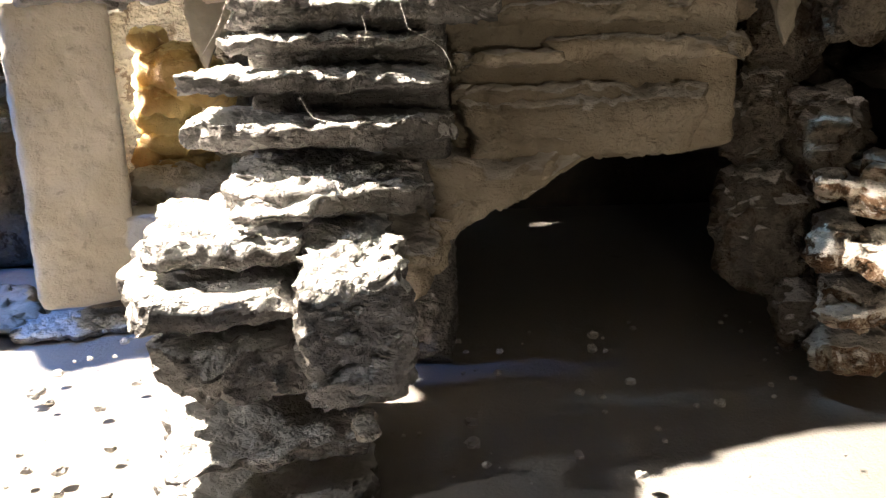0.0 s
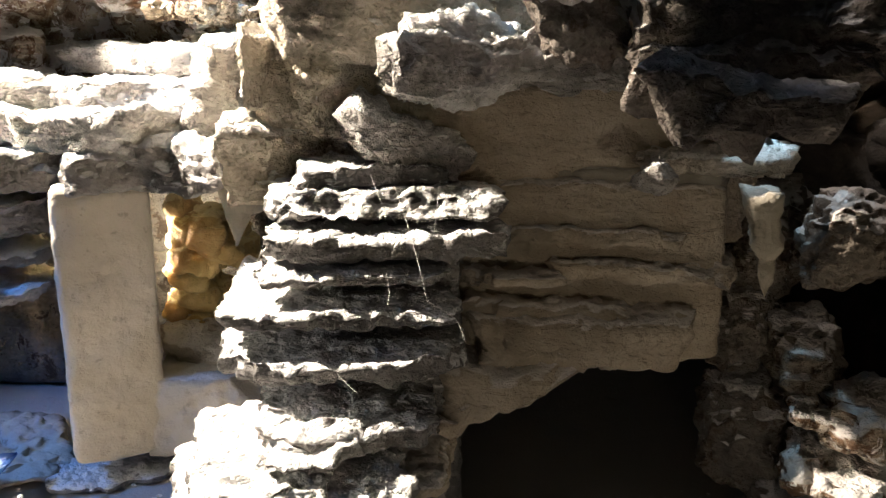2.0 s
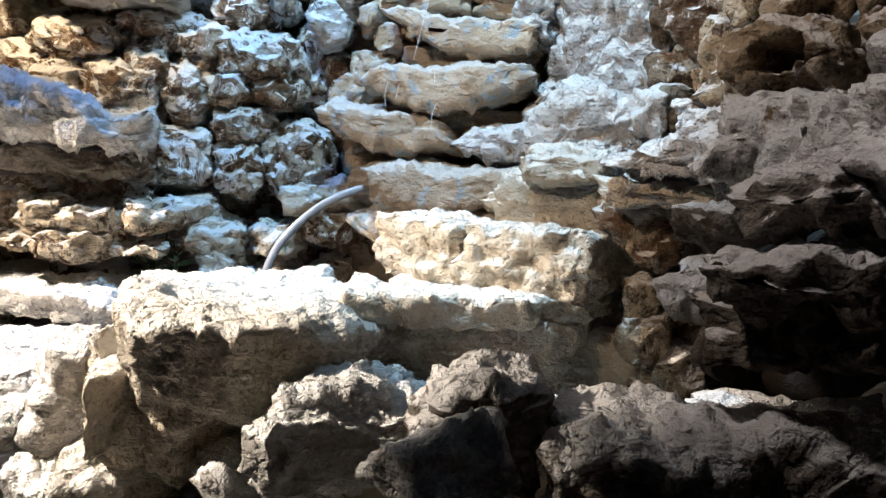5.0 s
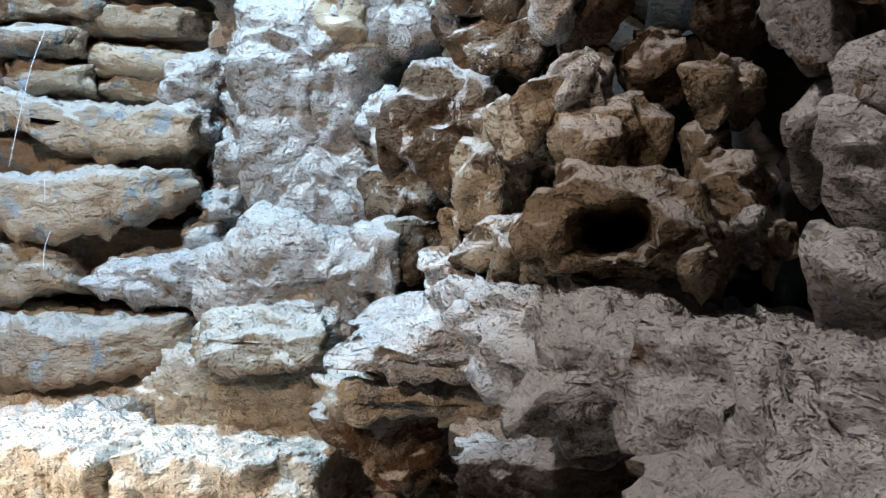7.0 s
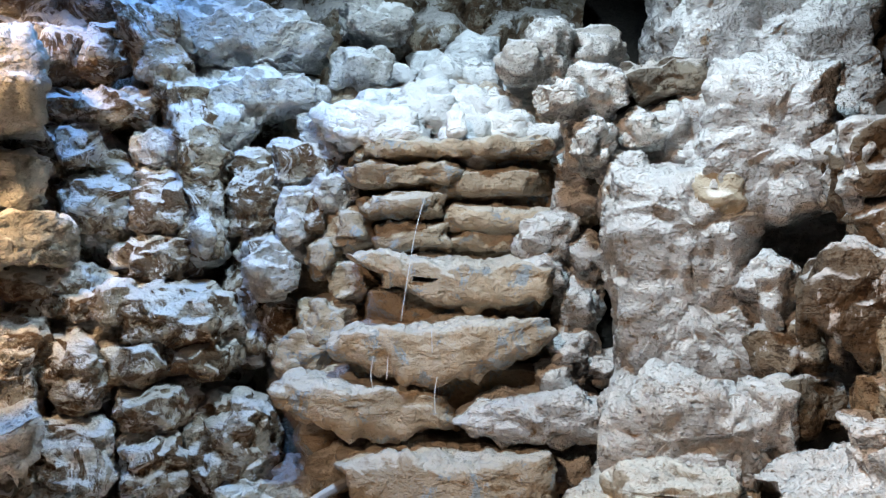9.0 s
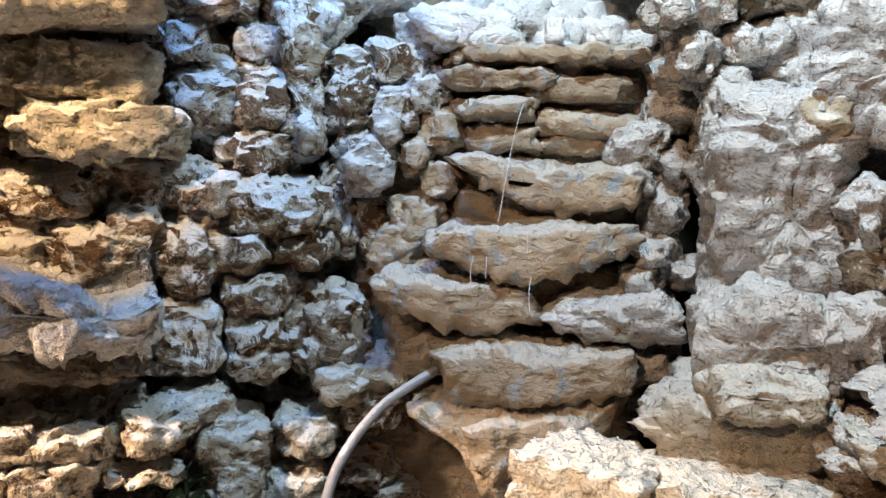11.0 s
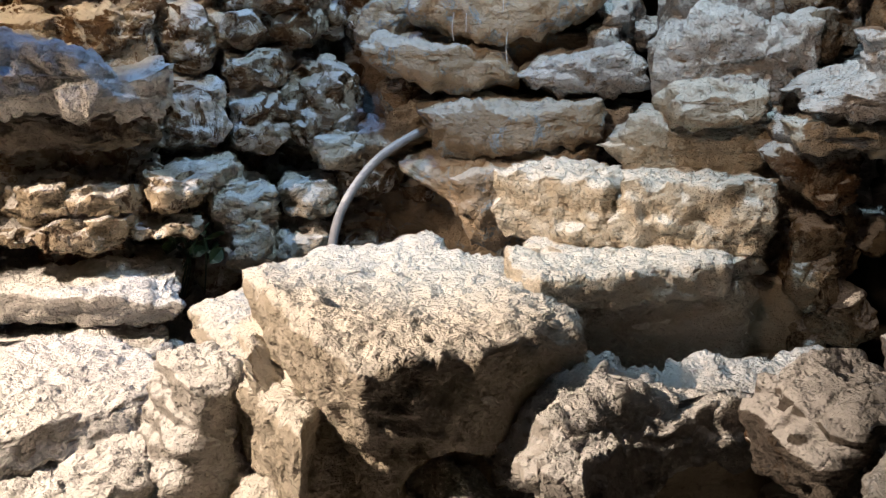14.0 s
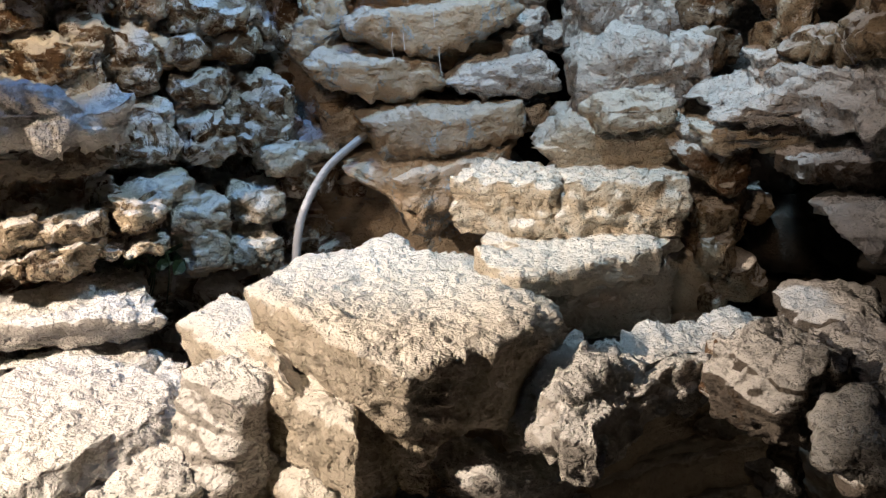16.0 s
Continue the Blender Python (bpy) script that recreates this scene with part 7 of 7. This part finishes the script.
stone(wall_back, "brown", (-0.926, 1.718, 1.21), (0.086, 0.063, 0.063), (0, -15.656, -19.432), edge=2.8, rough=1.5, cell=0.016)
stone(wall_back, "brown", (0.025, 1.682, 0.209), (0.074, 0.057, 0.057), (0, -18.293, 16.579), edge=2.8, rough=1.5, cell=0.016)
stone(wall_back, "brown", (0.063, 1.672, 0.471), (0.153, 0.085, 0.085), (0, 5.804, 23.692), edge=2.8, rough=1.5, cell=0.016)
stone(wall_back, "brown", (-0.326, 1.684, 0.354), (0.081, 0.072, 0.072), (0, -24.718, 29.454), edge=2.8, rough=1.5, cell=0.016)
stone(wall_back, "brown", (0.011, 1.751, 1.158), (0.095, 0.053, 0.053), (0, 16.945, 12.92), edge=2.8, rough=1.5, cell=0.016)
stone(wall_back, "brown", (-0.572, 1.719, 1.132), (0.102, 0.096, 0.096), (0, -21.287, 27.141), edge=2.8, rough=1.5, cell=0.016)
stone(wall_back, "brown", (-0.233, 1.726, 1.601), (0.089, 0.057, 0.057), (0, -4.304, -2.225), edge=2.8, rough=1.5, cell=0.016)
stone(wall_back, "brown", (-0.818, 1.751, 1.336), (0.12, 0.089, 0.089), (0, -0.55, -6.267), edge=2.8, rough=1.5, cell=0.016)
stone(wall_back, "brown", (-0.557, 1.725, 0.657), (0.121, 0.073, 0.073), (0, -21.887, 10.235), edge=2.8, rough=1.5, cell=0.016)
stone(wall_back, "brown", (-0.128, 1.733, 0.684), (0.1, 0.094, 0.094), (0, 7.51, -7.16), edge=2.8, rough=1.5, cell=0.016)
stone(wall_back, "brown", (-0.545, 1.722, 1.002), (0.159, 0.093, 0.093), (0, -15.073, 17.814), edge=2.8, rough=1.5, cell=0.016)
stone(wall_back, "brown", (-0.651, 1.672, 0.435), (0.106, 0.09, 0.09), (0, 23.609, -0.503), edge=2.8, rough=1.5, cell=0.016)
stone(wall_back, "brown", (-0.275, 1.77, 1.678), (0.095, 0.066, 0.066), (0, -12.878, 2.043), edge=2.8, rough=1.5, cell=0.016)
stone(wall_back, "brown", (0.065, 1.755, 1.23), (0.094, 0.063, 0.063), (0, -7.877, 10.273), edge=2.8, rough=1.5, cell=0.016)
stone(wall_back, "brown", (-0.416, 1.635, 0.802), (0.236, 0.16, 0.071), (0, 0, -7.18), edge=4.0, rough=1.4)
stone(wall_back, "brown", (-0.728, 1.635, 0.891), (0.154, 0.14, 0.129), (0, 15.277, 0), edge=3.0, rough=1.4)
stone(wall_back, "brown", (-0.678, 1.628, 0.797), (0.155, 0.14, 0.131), (0, 14.049, 0), edge=3.0, rough=1.4)
stone(wall_back, "brown", (-0.531, 1.634, 0.842), (0.154, 0.14, 0.1), (0, -10.228, 0), edge=3.0, rough=1.4)
stone(wall_back, "brown", (-0.418, 1.636, 0.83), (0.236, 0.14, 0.13), (0, -7.779, 0), edge=3.0, rough=1.4)
stone(wall_back, "brown", (-0.558, 1.626, 0.742), (0.197, 0.14, 0.112), (0, -0.103, 0), edge=3.0, rough=1.4)
stone(wall_back, "brown", (-0.47, 1.629, 0.753), (0.114, 0.14, 0.092), (0, -14.716, 0), edge=3.0, rough=1.4)
stone(wall_back, "brown", (-0.415, 1.626, 0.696), (0.115, 0.14, 0.093), (0, -11.568, 0), edge=3.0, rough=1.4)
stone(wall_back, "brown", (-0.371, 1.628, 0.716), (0.104, 0.14, 0.092), (0, -4.103, 0), edge=3.0, rough=1.4)
stone(wall_back, "brown", (-0.751, 1.622, 0.734), (0.219, 0.14, 0.082), (0, -14.222, 0), edge=3.0, rough=1.4)
stone(wall_back, "brown", (-0.632, 1.638, 0.906), (0.112, 0.14, 0.099), (0, 4.187, 0), edge=3.0, rough=1.4)
stone(wall_back, "brown", (-0.401, 1.632, 0.783), (0.134, 0.14, 0.091), (0, -7.972, 0), edge=3.0, rough=1.4)
stone(wall_back, "brown", (-0.447, 1.642, 0.922), (0.224, 0.14, 0.108), (0, 16.616, 0), edge=3.0, rough=1.4)
stone(wall_back, "brown", (-0.812, 1.626, 0.805), (0.176, 0.14, 0.111), (0, 18.458, 0), edge=3.0, rough=1.4)
# ---- hose, threads, water and crumbs ----


def plain_material(name, colour, rough, metal=0.0, through=0.0):
    m = bpy.data.materials.new(name)
    m.use_nodes = True
    shader = m.node_tree.nodes["Principled BSDF"]
    shader.inputs["Base Color"].default_value = (*colour, 1)
    shader.inputs["Roughness"].default_value, shader.inputs["Metallic"].default_value = rough, metal
    shader.inputs["Transmission Weight"].default_value = through
    return m


HOSE = rock_material("dusty_rubber", (0.30, 0.30, 0.31), (0.2, 0.2, 0.21), (0.45, 0.45, 0.45), 0.2, rough=0.6, strokes=0.1)
SILK = plain_material("pale_thread", (0.75, 0.73, 0.70), 0.5)
WATER = plain_material("water", (0.9, 0.92, 0.95), 0.12, 0.0, 0.35)
CLOTH = rock_material("blue_cloth", (0.05, 0.14, 0.42), (0.03, 0.08, 0.26), (0.25, 0.32, 0.45), 0.0, strokes=0.5)
LEAF = rock_material("dark_leaf", (0.025, 0.045, 0.018), (0.018, 0.03, 0.012), (0.2, 0.2, 0.15), 0.0, rough=0.5, strokes=0.1)


def tube(name, points, radius, material, sides=10, steps=8):
    """A round tube along a smooth line through the points."""
    pts = [Vector(p) for p in points]
    line = []
    for i in range(len(pts) - 1):
        a, b, c, d = pts[max(0, i - 1)], pts[i], pts[i + 1], pts[min(len(pts) - 1, i + 2)]
        for j in range(steps):
            u = j / steps
            line.append(0.5 * (2 * b + (c - a) * u + (2 * a - 5 * b + 4 * c - d) * u * u + (3 * b - a - 3 * c + d) * u ** 3))
    line.append(pts[-1])
    verts, faces = [], []
    for i, p in enumerate(line):
        ahead = (line[min(i + 1, len(line) - 1)] - line[max(i - 1, 0)]).normalized()
        side = ahead.cross(Vector((0.3, 1, 0.1))).normalized()
        up = side.cross(ahead)
        for k in range(sides):
            w = 2 * math.pi * k / sides
            verts.append(p + (side * math.cos(w) + up * math.sin(w)) * radius)
    for i in range(len(line) - 1):
        for k in range(sides):
            a, b = i * sides + k, i * sides + (k + 1) % sides
            faces.append((a, b, b + sides, a + sides))
    faces += [tuple(range(sides))[::-1], tuple(range(len(verts) - sides, len(verts)))]
    mesh = bpy.data.meshes.new(name)
    mesh.from_pydata(verts, [], faces)
    mesh.materials.append(material)
    mesh.shade_smooth()
    return new(name, mesh)


tagged(tube("hose", [(-0.124, 1.398, 0.611), (-0.116, 1.41, 0.653), (-0.102, 1.423, 0.694), (-0.076, 1.44, 0.729), (-0.042, 1.456, 0.759), (-0.005, 1.468, 0.779), (0.028, 1.487, 0.79)], 0.006, HOSE), "dusty grey rubber water hose bent up beside the waterfall", "hose")


def thread(points):
    return tagged(tube("cobweb_thread", points, 0.0002, SILK, 5, 6), "thin pale cobweb thread strung over the slabs", "thread", "cobweb threads")


def trickle(points):
    return tagged(tube("water_trickle", points, 0.0004, WATER, 8, 6), "thin clear trickle of water between wet slabs", "water", "trickles of the waterfall")


thread([(-0.062, 0.828, 0.494), (-0.049, 0.8, 0.472), (-0.037, 0.808, 0.452)])
thread([(-0.041, 0.837, 0.484), (-0.021, 0.798, 0.436), (-0.006, 0.754, 0.393)])
thread([(0.003, 0.838, 0.487), (0.001, 0.809, 0.467), (-0.002, 0.817, 0.441)])
thread([(-0.092, 0.739, 0.344), (-0.082, 0.734, 0.329), (-0.064, 0.707, 0.326)])
thread([(-0.047, 0.804, 0.405), (-0.043, 0.794, 0.392), (-0.042, 0.766, 0.385)])
thread([(-0.171, 0.848, 0.423), (-0.181, 0.846, 0.399), (-0.195, 0.844, 0.378)])
thread([(-0.006, 0.754, 0.393), (0.019, 0.749, 0.378), (0.028, 0.738, 0.361)])
trickle([(0.116, 1.459, 1.114), (0.1, 1.446, 1.066), (0.081, 1.43, 0.975)])
trickle([(0.111, 1.412, 0.966), (0.111, 1.41, 0.942)])
trickle([(0.046, 1.408, 0.94), (0.043, 1.407, 0.922), (0.045, 1.406, 0.906)])
trickle([(0.116, 1.408, 0.916), (0.11, 1.397, 0.9), (0.108, 1.387, 0.879)])
trickle([(0.062, 1.409, 0.939), (0.058, 1.398, 0.916)])


def crumbs(name, mat, count, spread, size, label):
    """Small broken bits lying on the floor, as one object."""
    dice = random.Random(count)
    verts, faces = [], []
    base, quads = grid_cube(2, 2, 2)
    for _ in range(count):
        x, y = dice.uniform(*spread[0]), dice.uniform(*spread[1])
        r = size * dice.uniform(0.3, 1.0) ** 2
        start = len(verts)
        for a, b, c in base:
            p = Vector((a, b, c)).normalized() * r * dice.uniform(0.7, 1.2)
            verts.append((x + p.x, y + p.y, 0.052 + 0.4 * r + 0.7 * p.z))
        faces += [tuple(start + i for i in q) for q in quads]
    mesh = bpy.data.meshes.new(name)
    mesh.from_pydata(verts, [], faces)
    mesh.materials.append(MAT[mat])
    return tagged(new(name, mesh), label, "debris", "", "stuff")


crumbs("plaster_crumbs", "white", 420, ((-0.9, 0.6), (0.35, 1.05)), 0.0075, "pale plaster crumbs scattered over the floor")


def cloth(points, thick):
    """A creased cloth lying on the floor."""
    (x0, y0), (x1, y1) = points
    n = 26
    verts, faces = [], []
    for layer in (0, 1):
        for j in range(n + 1):
            for i in range(n + 1):
                x, y = x0 + (x1 - x0) * i / n, y0 + (y1 - y0) * j / n
                q = Vector((x * 9, y * 9, 0.5))
                z = 0.050 + thick * (0.6 + noise.noise(q) + 0.4 * abs(noise.noise(q * 3)))
                wob = noise.noise_vector(q * 0.7) * 0.03
                verts.append((x + wob.x, y + wob.y, max(0.046, z) + 0.003 * layer))
    m = (n + 1) ** 2
    for j in range(n):
        for i in range(n):
            a = j * (n + 1) + i
            faces.append((m + a, m + a + 1, m + a + n + 2, m + a + n + 1))
            faces.append((a, a + n + 1, a + n + 2, a + 1))
    for i in range(n):
        for a, b in ((i, i + 1), (n * (n + 1) + i + 1, n * (n + 1) + i), ((i + 1) * (n + 1), i * (n + 1)), (i * (n + 1) + n, (i + 1) * (n + 1) + n)):
            faces.append((a, b, m + b, m + a))
    mesh = bpy.data.meshes.new("cloth")
    mesh.from_pydata(verts, [], faces)
    mesh.materials.append(CLOTH)
    mesh.shade_smooth()
    return tagged(new("cloth", mesh), "crumpled blue cloth lying on the dusty floor", "cloth", "blue cloths")


cloth(((-0.95, 0.85), (-0.56, 1.02)), 0.035)
cloth(((-0.05, 0.36), (0.16, 0.525)), 0.012)


def plant(x, y, z):
    """A small dark creeper: stems with pointed leaves."""
    dice = random.Random(3)
    ob = tagged(new("plant"), "small dark green creeper in a gap of the wall", "plant")
    for s in range(5):
        top = Vector((x + dice.uniform(-0.05, 0.05), y, z + dice.uniform(0.04, 0.12)))
        stem = tube("stem", [(x + dice.uniform(-0.03, 0.03), y + 0.01, z - 0.05), (x + dice.uniform(-0.03, 0.03), y - 0.02, z + 0.02), top], 0.0012, LEAF, 5, 5)
        stem.parent = ob
        for k in range(5):
            c = Vector((x, y - 0.02, z)).lerp(top, dice.uniform(0, 1)) + Vector([dice.uniform(-0.02, 0.02) for _ in range(3)])
            bm = bmesh.new()
            ring = [bm.verts.new((0.011 * math.sin(math.pi * u) * v, 0.03 * u, 0.004 * abs(v) + 0.003 * u * u)) for v in (1, 0, -1) for u in (0.06, 0.3, 0.6, 0.97)]
            for r in range(2):
                for i in range(3):
                    bm.faces.new((ring[4 * r + i], ring[4 * r + i + 1], ring[4 * r + i + 5], ring[4 * r + i + 4]))
            mesh = bpy.data.meshes.new("leaf")
            bm.to_mesh(mesh)
            bm.free()
            mesh.materials.append(LEAF)
            leaf = new("leaf", mesh)
            leaf.parent = ob
            leaf.matrix_basis = pose(*c, dice.uniform(-60, 60), dice.uniform(-60, 60), dice.uniform(0, 360))


plant(-0.295, 1.550, 0.616)
